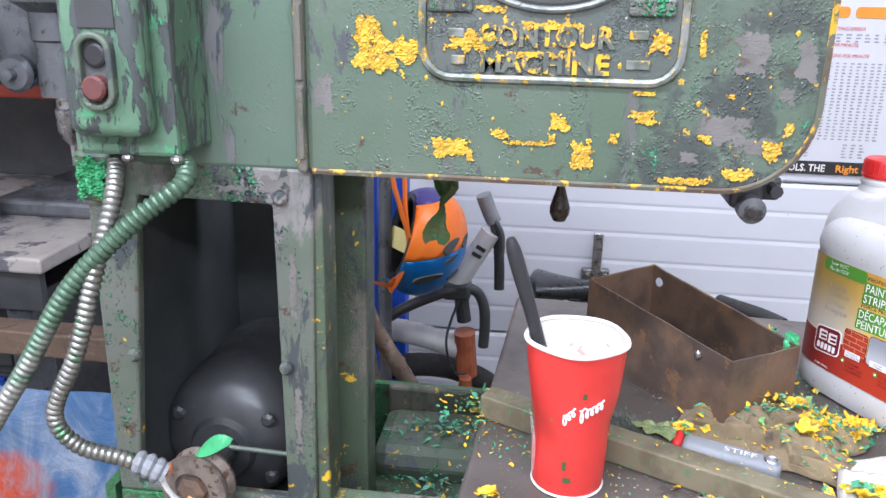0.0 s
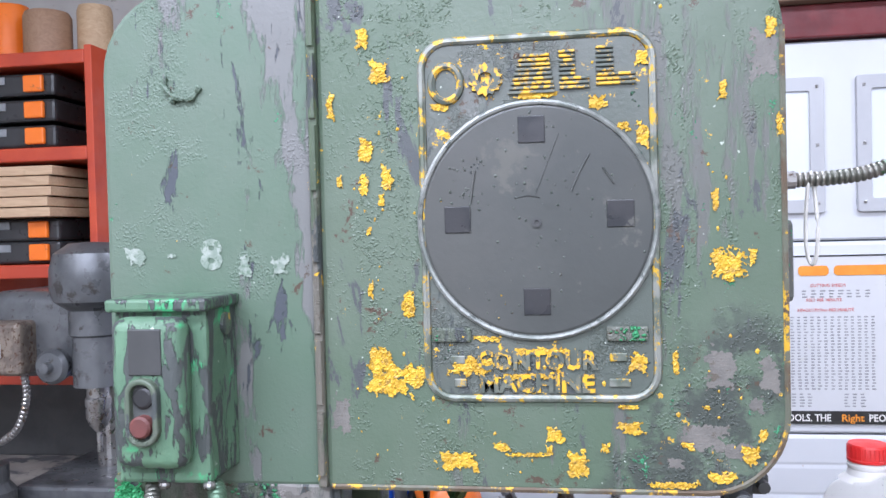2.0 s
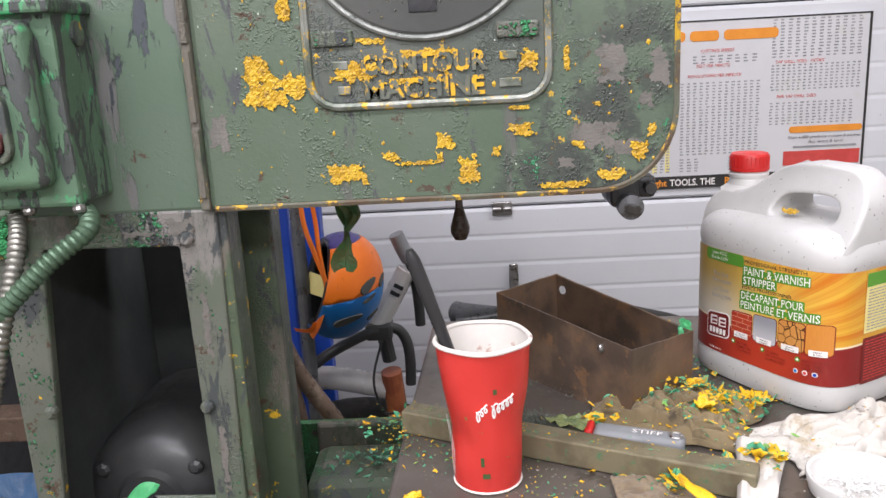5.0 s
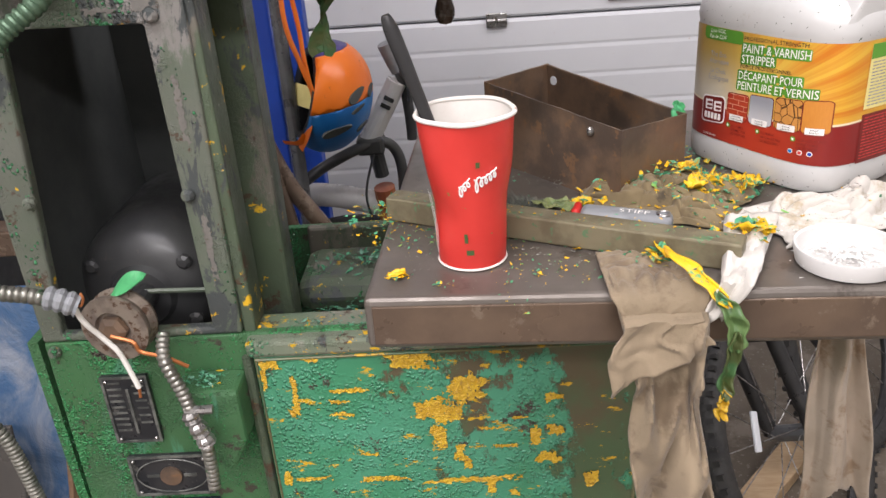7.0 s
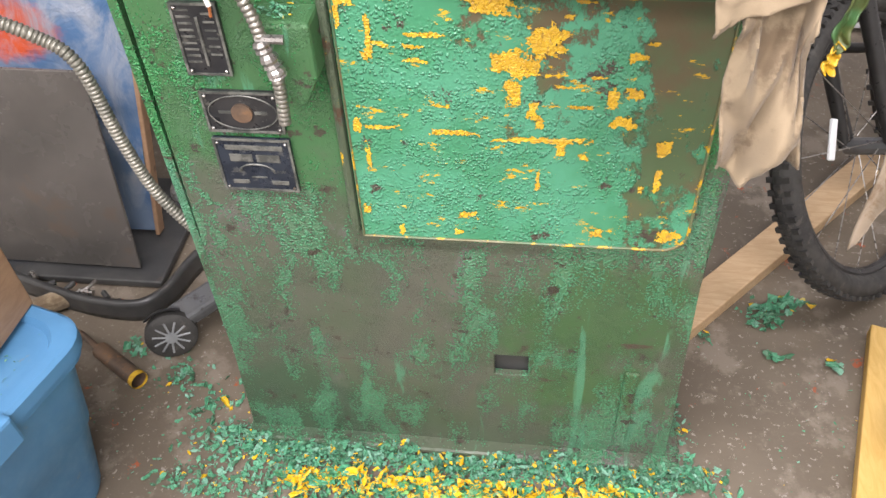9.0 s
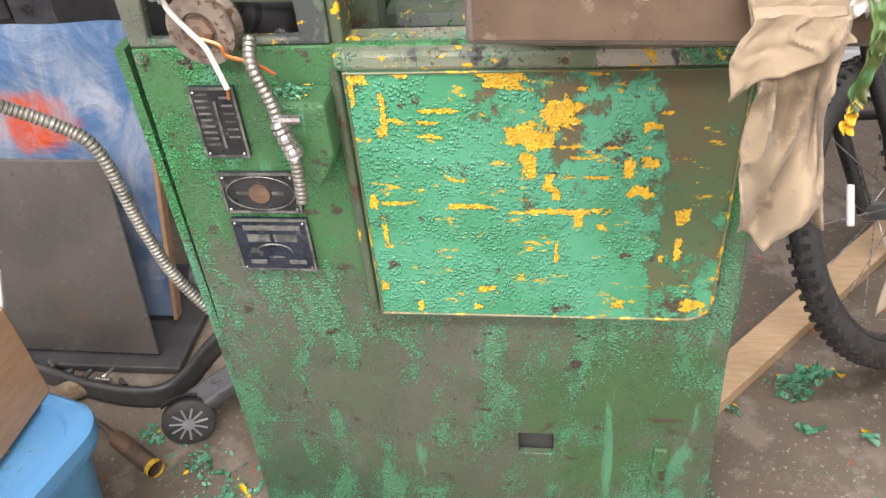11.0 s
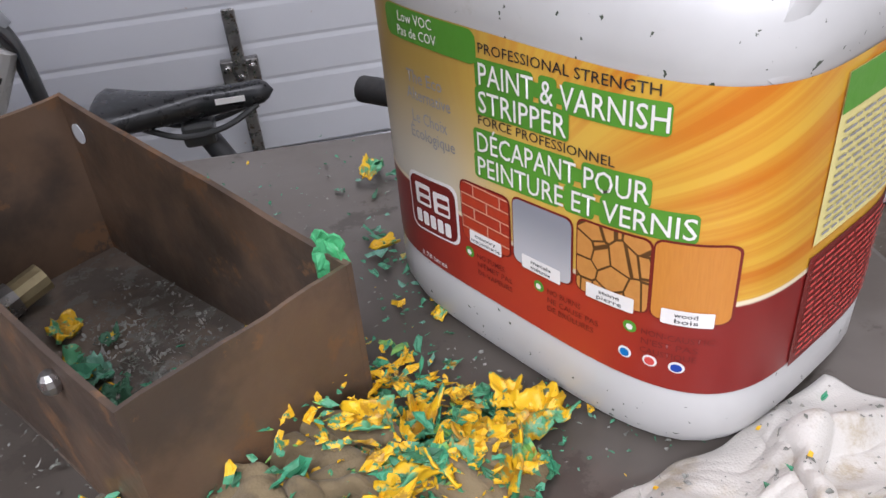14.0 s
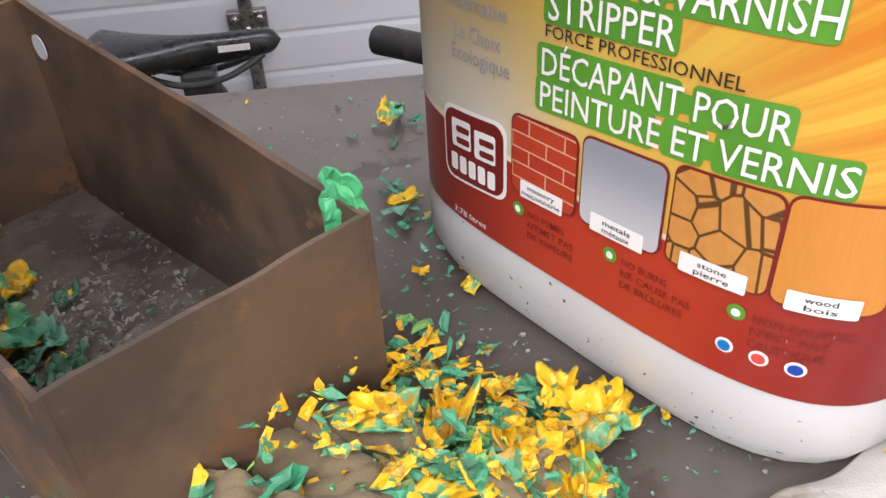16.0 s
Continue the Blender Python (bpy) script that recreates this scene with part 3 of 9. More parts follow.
def flake_paint():
    """Scraped-off paint curls, yellow on one, green or teal on another."""
    s = Shade("paint_flakes")
    pick = s.island()
    tone = s.mix(s.step(pick, 0.50, 0.52), (0.74, 0.44, 0.012), (0.06, 0.30, 0.16))
    tone = s.mix(s.step(pick, 0.72, 0.74), tone, (0.035, 0.15, 0.07))
    tone = s.mix(s.step(pick, 0.90, 0.91), tone, (0.20, 0.42, 0.10))
    tone = s.mix(s.step(s.noise(90, 5, 0.7), 0.53, 0.56), tone, (0.07, 0.27, 0.14))
    tone = s.mix(s.step(s.noise(70, 6, 0.7, s.stretch(1, 1.3, 0.8)), 0.57, 0.62), tone, (0.35, 0.20, 0.02))
    s.bump(s.noise(260, 3), 0.4, 0.001)
    return s.done(tone, 0.5)


def green_flakes():
    s = Shade("green_paint_flakes")
    pick = s.island()
    tone = s.mix(s.step(pick, 0.45, 0.47), (0.075, 0.27, 0.155), (0.050, 0.145, 0.080))
    tone = s.mix(s.step(pick, 0.72, 0.73), tone, (0.15, 0.33, 0.24))
    tone = s.mix(s.step(pick, 0.93, 0.94), tone, (0.66, 0.42, 0.02))
    s.bump(s.noise(260, 3), 0.4, 0.001)
    return s.done(tone, 0.5)


M_FLAKES, M_GREENFLAKES = flake_paint(), green_flakes()
M_GRIT = worn("grey_grit", (0.27, 0.265, 0.24), (0.15, 0.155, 0.13), 60, 0.7, 0, (0.3, 0.29, 0.25), 0.6)
M_CRUMBS = worn("white_crumbs", (0.80, 0.80, 0.77), (0.7, 0.7, 0.68), 60, 0.5)


def plain_glass():
    s = Shade("frosted_pane")
    return s.done(s.mix(s.step(s.noise(3), 0.35, 0.65), (0.74, 0.77, 0.80), (0.70, 0.73, 0.77)), 0.18)


M_PANE = plain_glass()


def plastic_sheet():
    s = Shade("blue_plastic_wrap")
    crease = s.noise(9, 6, 0.65, None, 1.2)
    colour = s.mix(s.step(s.noise(3, 5), 0.4, 0.6), (0.055, 0.125, 0.25), (0.14, 0.19, 0.27))
    colour = s.mix(s.step(zone(s, s.axis(0), s.axis(2), -1.00, 0.51, 0.14, 0.08, 0.8, 7.0), 0.1, 0.9), colour, (0.46, 0.075, 0.028))
    # soft pale patches put reflections on the creased plastic into the colour
    colour = s.mix(s.step(s.noise(7, 7, 0.62, s.stretch(1.6, 1, 0.7), 1.0), 0.46, 0.74), colour, (0.27, 0.30, 0.35))
    s.bump(crease, 0.7, 0.012)
    return s.done(colour, 0.22)


M_WRAP = plastic_sheet()


# ---- building helpers ----
def thing(name, base, label, category, group=""):
    ob = new(name)
    ob.matrix_basis = Matrix.Translation(base)
    ob.empty_display_size = 0.05
    return tagged(ob, label, category, group)


def part(name, bm, material, parent=None, label="", smooth=False, kind=""):
    mesh = bpy.data.meshes.new(name)
    bm.normal_update()
    bm.to_mesh(mesh)
    bm.free()
    mesh.materials.append(material)
    if smooth:
        mesh.shade_smooth()
        mesh.set_sharp_from_angle(angle=radians(38))
    ob = new(name, mesh)
    if parent is not None:
        ob.parent = parent
        if parent.parent is None:
            ob.matrix_parent_inverse = parent.matrix_basis.inverted()
    return tagged(ob, label, "", "", kind)


def rounded(bm, size, segments=2):
    if size > 0:
        edges = [e for e in bm.edges if len(e.link_faces) == 2 and e.calc_face_angle(0) > 0.5]
        bmesh.ops.bevel(bm, geom=edges, offset=size, segments=segments, affect="EDGES", profile=0.5, clamp_overlap=True)
    return bm


def box(x0, x1, y0, y1, z0, z1, bevel=0.0, m=None, segments=2):
    bm = bmesh.new()
    bmesh.ops.create_cube(bm, size=1)
    for v in bm.verts:
        v.co = Vector((x0 + (v.co.x + 0.5) * (x1 - x0), y0 + (v.co.y + 0.5) * (y1 - y0), z0 + (v.co.z + 0.5) * (z1 - z0)))
    rounded(bm, bevel, segments)
    if m is not None:
        bm.transform(m)
    return bm


def join(*parts):
    bm = bmesh.new()
    for p in parts:
        tmp = bpy.data.meshes.new("tmp")
        p.to_mesh(tmp)
        p.free()
        bm.from_mesh(tmp)
        bpy.data.meshes.remove(tmp)
    return bm


def slab(outline, holes, y0, y1, bevel=0.0):
    """A plate in the x-z plane from y0 (front) to y1, with holes through it."""
    bm = bmesh.new()
    edges = []
    for loop in (outline, *holes):
        vs = [bm.verts.new((x, y0, z)) for x, z in loop]
        edges += [bm.edges.new((vs[i], vs[(i + 1) % len(vs)])) for i in range(len(vs))]
    bmesh.ops.triangle_fill(bm, use_beauty=True, use_dissolve=False, edges=edges)
    bmesh.ops.dissolve_limit(bm, angle_limit=0.01, verts=bm.verts, edges=bm.edges)
    made = bmesh.ops.extrude_face_region(bm, geom=list(bm.faces))
    for v in [g for g in made["geom"] if isinstance(g, bmesh.types.BMVert)]:
        v.co.y = y1
    bmesh.ops.recalc_face_normals(bm, faces=bm.faces)
    return rounded(bm, bevel)


def round_rect(x0, x1, z0, z1, r, n=6, corners="abcd"):
    """Counter-clockwise outline; corners a b c d are low-left, low-right, high-right, high-left."""
    pts = []
    for key, cx, cz, start in (("a", x0, z0, 180), ("b", x1, z0, 270), ("c", x1, z1, 0), ("d", x0, z1, 90)):
        if key not in corners:
            pts.append((cx, cz))
            continue
        ox, oz = cx + (r if cx == x0 else -r), cz + (r if cz == z0 else -r)
        for k in range(n + 1):
            a = radians(start + 90 * k / n)
            pts.append((ox + r * math.cos(a), oz + r * math.sin(a)))
    return pts


def glide(points, steps=8, closed=False):
    """Points on a smooth line through those given."""
    pts = [Vector(p) for p in points]
    n = len(pts)
    out = []
    for i in range(n if closed else n - 1):
        p0, p1, p2, p3 = (pts[(i + k) % n] if closed else pts[max(0, min(n - 1, i + k))] for k in (-1, 0, 1, 2))
        for k in range(steps):
            t = k / steps
            out.append(0.5 * (2 * p1 + (p2 - p0) * t + (2 * p0 - 5 * p1 + 4 * p2 - p3) * t * t + (3 * p1 - p0 - 3 * p2 + p3) * t ** 3))
    if not closed:
        out.append(pts[-1])
    return out


def tube(line, radius, sides=10, closed=False, caps=True, flat=1.0):
    """A pipe along a line; radius is a number or a function of the step."""
    bm = bmesh.new()
    rings, up = [], None
    n = len(line)
    for i, p in enumerate(line):
        a, b = (line[(i - 1) % n], line[(i + 1) % n]) if closed else (line[max(0, i - 1)], line[min(n - 1, i + 1)])
        way = (b - a).normalized()
        if up is None:
            up = way.orthogonal().normalized()
        up = (up - way * up.dot(way)).normalized()
        side = way.cross(up)
        r = radius(i) if callable(radius) else radius
        rings.append([bm.verts.new(p + (up * math.cos(2 * math.pi * k / sides) * flat + side * math.sin(2 * math.pi * k / sides)) * r) for k in range(sides)])
    for i in range(n if closed else n - 1):
        ra, rb = rings[i], rings[(i + 1) % n]
        for k in range(sides):
            bm.faces.new((ra[k], ra[(k + 1) % sides], rb[(k + 1) % sides], rb[k]))
    if caps and not closed:
        bm.faces.new(rings[0][::-1])
        bm.faces.new(rings[-1])
    return bm


def pipe(points, radius, sides=10, steps=6, **more):
    return tube(glide(points, steps), radius, sides, **more)


def rod(a, b, radius, sides=12):
    return tube([Vector(a), Vector(b)], radius, sides)


def conduit_mesh(points, radius, pitch=0.006, sides=10):
    """Flexible armoured conduit: a ribbed pipe."""
    coarse = glide(points, 24)
    length = sum((coarse[i + 1] - coarse[i]).length for i in range(len(coarse) - 1))
    count = max(8, int(length / (pitch / 3)))
    line, target, walked, k = [], 0.0, 0.0, 0
    for i in range(count + 1):
        goal = length * i / count
        while k < len(coarse) - 2 and walked + (coarse[k + 1] - coarse[k]).length < goal:
            walked += (coarse[k + 1] - coarse[k]).length
            k += 1
        seg = coarse[k + 1] - coarse[k]
        line.append(coarse[k] + seg * min(1, (goal - walked) / max(seg.length, 1e-6)))
    return tube(line, lambda i: radius * (1.0 if i % 3 else 0.80), sides)


def lathe(profile, sides=32, m=None, scale=(1, 1)):
    """Turns (radius, height) pairs round z."""
    bm = bmesh.new()
    rings = []
    for r, z in profile:
        rings.append([bm.verts.new((r * scale[0] * math.cos(2 * math.pi * k / sides), r * scale[1] * math.sin(2 * math.pi * k / sides), z)) for k in range(sides)])
    for a, b in zip(rings, rings[1:]):
        for k in range(sides):
            bm.faces.new((a[k], a[(k + 1) % sides], b[(k + 1) % sides], b[k]))
    bm.faces.new(rings[0][::-1])
    bm.faces.new(rings[-1])
    bmesh.ops.remove_doubles(bm, verts=bm.verts, dist=1e-5)
    bmesh.ops.recalc_face_normals(bm, faces=bm.faces)
    if m is not None:
        bm.transform(m)
    return bm


def ball(x, y, z, rx, ry, rz, u=20, v=12):
    bm = bmesh.new()
    bmesh.ops.create_uvsphere(bm, u_segments=u, v_segments=v, radius=1)
    for p in bm.verts:
        p.co = Vector((x + p.co.x * rx, y + p.co.y * ry, z + p.co.z * rz))
    return bm


def lettering(text, height, placed, material, name, parent, depth=0.0, wide=1.0, centre=False, bold=0.0):
    """Words in the built-in font. placed maps (x, y) of the flat word to a point."""
    curve = bpy.data.curves.new("word", "FONT")
    curve.body, curve.size, curve.resolution_u = text, height * 1.4, 2
    curve.align_x = "CENTER" if centre else "LEFT"
    curve.extrude, curve.offset = depth, bold * height
    holder = bpy.data.objects.new("word", curve)
    mesh = bpy.data.meshes.new_from_object(holder)
    bpy.data.objects.remove(holder)
    bpy.data.curves.remove(curve)
    bm = bmesh.new()
    bm.from_mesh(mesh)
    bpy.data.meshes.remove(mesh)
    if wide < 0:
        xs = [v.co.x for v in bm.verts]
        wide = -wide / (max(xs) - min(xs))
    for v in bm.verts:
        v.co = placed(v.co.x * wide, v.co.y, v.co.z)
    return part(name, bm, material, parent)


FACE = 0.0


def crackle_patch(x, z, w, h, seed, y=FACE, lift=0.0014):
    """A scrap of crinkled paint left standing on the front, with a ragged outline and gaps."""
    rng = random.Random(seed)
    nx, nz = max(6, min(44, int(w / 0.0013))), max(5, min(44, int(h / 0.0013)))
    bm = bmesh.new()
    grid = {}
    off = Vector((rng.uniform(0, 50), rng.uniform(0, 50), 0))
    cx, cz = max(1.1, w * 52), max(1.1, h * 52)
    for i in range(nx + 1):
        for k in range(nz + 1):
            px, pz = i / nx * 2 - 1, k / nz * 2 - 1
            d = max(abs(px), abs(pz)) * 0.8 + math.hypot(px, pz) * 0.2
            ragged = noise.noise(Vector((px * cx, pz * cz, 0)) + off) * 0.46 + noise.noise(Vector((px * cx * 3.1, pz * cz * 3.1, 4)) + off) * 0.34 + noise.noise(Vector((px * cx * 7.3, pz * cz * 7.3, 8)) + off) * 0.22
            if d + ragged < 0.78:
                jx, jz = rng.uniform(-0.7, 0.7) / nx, rng.uniform(-0.7, 0.7) / nz
                crinkle = abs(noise.noise(Vector((px * w * 190, pz * h * 190, 9)) + off)) + 0.5 * abs(noise.noise(Vector((px * w * 520, pz * h * 520, 2)) + off))
                grid[i, k] = bm.verts.new((x + (px + jx) * w / 2, y - 0.0007 - lift * crinkle * 1.5, z + (pz + jz) * h / 2))
    for i in range(nx):
        for k in range(nz):
            q = [grid.get(c) for c in ((i, k), (i + 1, k), (i + 1, k + 1), (i, k + 1))]
            q = [c for c in q if c is not None]
            if len(q) >= 3:
                bm.faces.new(q)
    return bm


def rough_flake_size(rng):
    return rng.choice((0.3, 0.4, 0.5, 0.6, 0.8, 1.1))


def flake(bm, p, size, rng, flat=0.5):
    """One torn, curled chip of paint added to bm: a ragged disc bent round one axis."""
    m = Matrix.Translation(p) @ Euler((rng.uniform(-flat, flat), rng.uniform(-flat, flat), rng.uniform(0, 6.3))).to_matrix().to_4x4()
    long, wide, curl, twist = size * rng.uniform(0.7, 1.5), size * rng.uniform(0.35, 0.85), rng.uniform(-0.5, 0.9), rng.uniform(-0.7, 0.7)
    count = 9 if size > 0.006 else 6
    start = rng.uniform(0, 6.3)

    def bend(u, v, rough):
        return m @ Vector((u * long, v * wide, curl * wide * v * v * 1.6 + twist * u * v * wide + rng.uniform(-rough, rough) * size))

    rim, ring = [], []
    for k in range(count):
        a = start + 2 * math.pi * k / count + rng.uniform(-0.25, 0.25)
        r = rng.uniform(0.38, 1.0) * 0.66
        rim.append(bm.verts.new(bend(r * math.cos(a), r * math.sin(a), 0.09)))
        ring.append(bm.verts.new(bend(r * 0.5 * math.cos(a), r * 0.5 * math.sin(a), 0.12)))
    for k in range(count):
        q = (k + 1) % count
        bm.faces.new((ring[k], rim[k], rim[q], ring[q]))
    bm.faces.new(ring)


def scatter(name, spots, material, label, category, seed, flat=0.5):
    """Loose chips: spots are (x, y, z, spread_x, spread_y, heap, count, size)."""
    rng = random.Random(seed)
    bm = bmesh.new()
    for x, y, z, sx, sy, heap, count, size in spots:
        for _ in range(int(count * 1.5)):
            gx, gy = rng.gauss(0, 0.5), rng.gauss(0, 0.5)
            rise = heap * max(0.0, 1 - math.hypot(gx, gy)) * rng.random()
            s = size * rough_flake_size(rng)
            flake(bm, Vector((x + gx * sx, y + gy * sy, z + 0.0015 + rise + s * 0.12)), s, rng, flat)
    return tagged(part(name, bm, material, None, "", False), label, category, "", "stuff")


def torn_bm(x, y, z, long, wide, seed):
    """A small crumpled skin lying flat, with a torn outline."""
    bm = bmesh.new()
    rows = []
    for j in range(1, 6):
        row = []
        for k in range(32):
            a = 2 * math.pi * k / 32
            r = (0.5 + 0.22 * noise.noise(Vector((math.cos(a) * 2, math.sin(a) * 2, seed)))) * j / 5
            u, v = r * math.cos(a), r * math.sin(a)
            row.append(bm.verts.new((x + u * long, y + v * wide, z + 0.004 * noise.noise(Vector((u * 6, v * 6, seed + 3))))))
        rows.append(row)
    bm.faces.new(rows[0])
    for ra, rb in zip(rows, rows[1:]):
        for k in range(32):
            bm.faces.new((ra[k], rb[k], rb[(k + 1) % 32], ra[(k + 1) % 32]))
    return bm


def sprinkle(name, cloth_ob, batches, material, label, category, seed):
    """Chips lying on a cloth: batches are (count, size, weight towards x, weight towards y)."""
    rng = random.Random(seed)
    points = [v.co.copy() for v in cloth_ob.data.vertices]
    mid = sum(points, Vector()) / len(points)
    bm = bmesh.new()
    for count, size, wx, wy in batches:
        made = 0
        while made < count:
            p = rng.choice(points)
            if rng.random() < 0.45 + wx * (p.x - mid.x) + wy * (p.y - mid.y):
                s = size * rough_flake_size(rng)
                flake(bm, p + Vector((0, 0, 0.0015 + s * 0.10)), s, rng, 0.5)
                made += 1
    return tagged(part(name, bm, material, None, "", False), label, category, "", "stuff")


def cloth(nu, nv, place):
    """A sheet from a function of (u, v) in 0..1, given some thickness."""
    bm = bmesh.new()
    grid = [[bm.verts.new(place(i / nu, k / nv)) for k in range(nv + 1)] for i in range(nu + 1)]
    for i in range(nu):
        for k in range(nv):
            bm.faces.new((grid[i][k], grid[i + 1][k], grid[i + 1][k + 1], grid[i][k + 1]))
    return bm


def thick(ob, t):
    mod = ob.modifiers.new("thickness", "SOLIDIFY")
    mod.thickness, mod.offset = t, 0
    return ob


def fold(x, y, z, s=1.0):
    return noise.noise(Vector((x, y, z)) * s)


# ---- the setting ----
GY = 1.45
LEFT, RIGHT, BACK, TOP = -2.3, 2.6, -3.2, 2.7
tagged(part("floor", box(LEFT - 0.2, RIGHT + 0.2, BACK - 0.2, GY + 0.4, -0.12, 0.0), M_FLOOR), "stained brown concrete garage floor strewn with paint chips", "floor", "", "structure")
tagged(part("ceiling", box(LEFT - 0.2, RIGHT + 0.2, BACK - 0.2, GY + 0.4, TOP, TOP + 0.1), M_CEIL), "pale garage ceiling boards", "ceiling", "", "structure")
tagged(part("wall_west", box(LEFT - 0.12, LEFT, BACK, GY + 0.25, 0, TOP), M_WALL), "painted garage side wall", "wall", "", "structure")
tagged(part("wall_east", box(RIGHT, RIGHT + 0.12, BACK, GY + 0.25, 0, TOP), M_WALL), "painted garage side wall", "wall", "", "structure")
tagged(part("wall_south", box(LEFT, RIGHT, BACK - 0.12, BACK, 0, TOP), M_WALL), "painted garage wall", "wall", "", "structure")
tagged(part("wall_north", join(box(LEFT, -1.05, GY + 0.05, GY + 0.2, 0, TOP), box(-1.05, RIGHT, GY + 0.05, GY + 0.2, 2.07, TOP)), M_WALL), "garage front wall beside and above the overhead door", "wall", "", "structure")
tagged(part("trim", box(-1.05, RIGHT, GY - 0.02, GY + 0.05, 1.985, 2.07, 0.004), M_MAROON), "dark maroon strip over the garage door", "trim", "", "structure")
tagged(part("trim", box(-1.05, RIGHT, GY - 0.06, GY + 0.05, 2.072, 2.35, 0.006), M_BEAM), "brown wooden header beam over the garage door", "beam", "", "structure")


def garage_door():
    door = thing("door_1", (0.8, GY, 0), "white ribbed sectional garage door, closed, with small framed panes", "garage door")
    tagged(door, kind="structure")
    z = 0.012
    for row in range(4):
        z0, z1 = z, (0.475, 0.955, 1.46, 1.98)[row]
        edges = [z0 + (z1 - z0) * k / 6 for k in range(7)]
        bm = bmesh.new()
        prof = []
        if row < 3:
            for k in range(6):
                lo, hi = edges[k], edges[k + 1]
                d = 0.006 if k == 0 else 0.0015
                prof += [(GY + d, lo + 0.001), (GY, lo + 0.007), (GY - 0.0004, hi - 0.010), (GY + (0.006 if k == 5 else 0.0015), hi - 0.001)]
        else:
            prof = [(GY + 0.006, z0 + 0.001), (GY, z0 + 0.006), (GY, z1 - 0.006), (GY + 0.006, z1 - 0.001)]
        prof += [(GY + 0.045, z1 - 0.001), (GY + 0.045, z0 + 0.001)]
        a = [bm.verts.new((-1.04, y, zz)) for y, zz in prof]
        b = [bm.verts.new((2.5, y, zz)) for y, zz in prof]
        for k in range(len(prof)):
            q = (k + 1) % len(prof)
            bm.faces.new((a[k], b[k], b[q], a[q]))
        bm.faces.new(a[::-1])
        bm.faces.new(b)
        bmesh.ops.recalc_face_normals(bm, faces=bm.faces)
        part("panel", bm, M_GARAGE, door)
        z = z1 + 0.003
    for x0, x1 in ((0.36, 0.70), (0.78, 1.12), (1.2, 1.54), (-0.06, 0.28)):
        rim = part("window_frame", slab(round_rect(x0, x1, 1.535, 1.885, 0.008, 3), [round_rect(x0 + 0.035, x1 - 0.035, 1.57, 1.85, 0.006, 3)], GY - 0.014, GY, 0.003), M_WINFRAME, door)
        part("pane", box(x0 + 0.034, x1 - 0.034, GY - 0.006, GY - 0.001, 1.569, 1.851), M_PANE, rim, "frosted pane")
        for sx in (x0 + 0.017, x1 - 0.017):
            for sz in (1.56, 1.71, 1.86):
                part("screw", box(sx - 0.004, sx + 0.004, GY - 0.0165, GY - 0.013, sz - 0.004, sz + 0.004, 0.001), M_STEEL, rim)
    hinge = part("hinge", box(0.10, 0.155, GY - 0.012, GY - 0.001, 0.935, 0.972, 0.002), M_STEEL, door, "galvanised hinge plate")
    for k in (0.113, 0.142):
        part("knuckle", rod((k - 0.011, GY - 0.014, 0.953), (k + 0.011, GY - 0.014, 0.953), 0.006), M_STEEL, hinge)


garage_door()


def lock_bar():
    bar = thing("slide_lock", (0.15, GY, 0.6), "galvanised slide bolt and bracket on the garage door", "lock")
    part("bar", box(0.14, 0.166, GY - 0.03, GY - 0.024, 0.42, 0.80, 0.003), M_STEEL, bar)
    plate = part("bracket", box(0.115, 0.19, GY - 0.024, GY - 0.002, 0.625, 0.695, 0.003), M_STEEL, bar)
    for x, z in ((0.128, 0.64), (0.177, 0.64), (0.128, 0.68), (0.177, 0.68), (0.152, 0.66)):
        part("bolt", lathe([(0.008, 0), (0.008, 0.006), (0.004, 0.008)], 8, pose(x, GY - 0.024, z, 90)), M_STEEL, plate)


lock_bar()


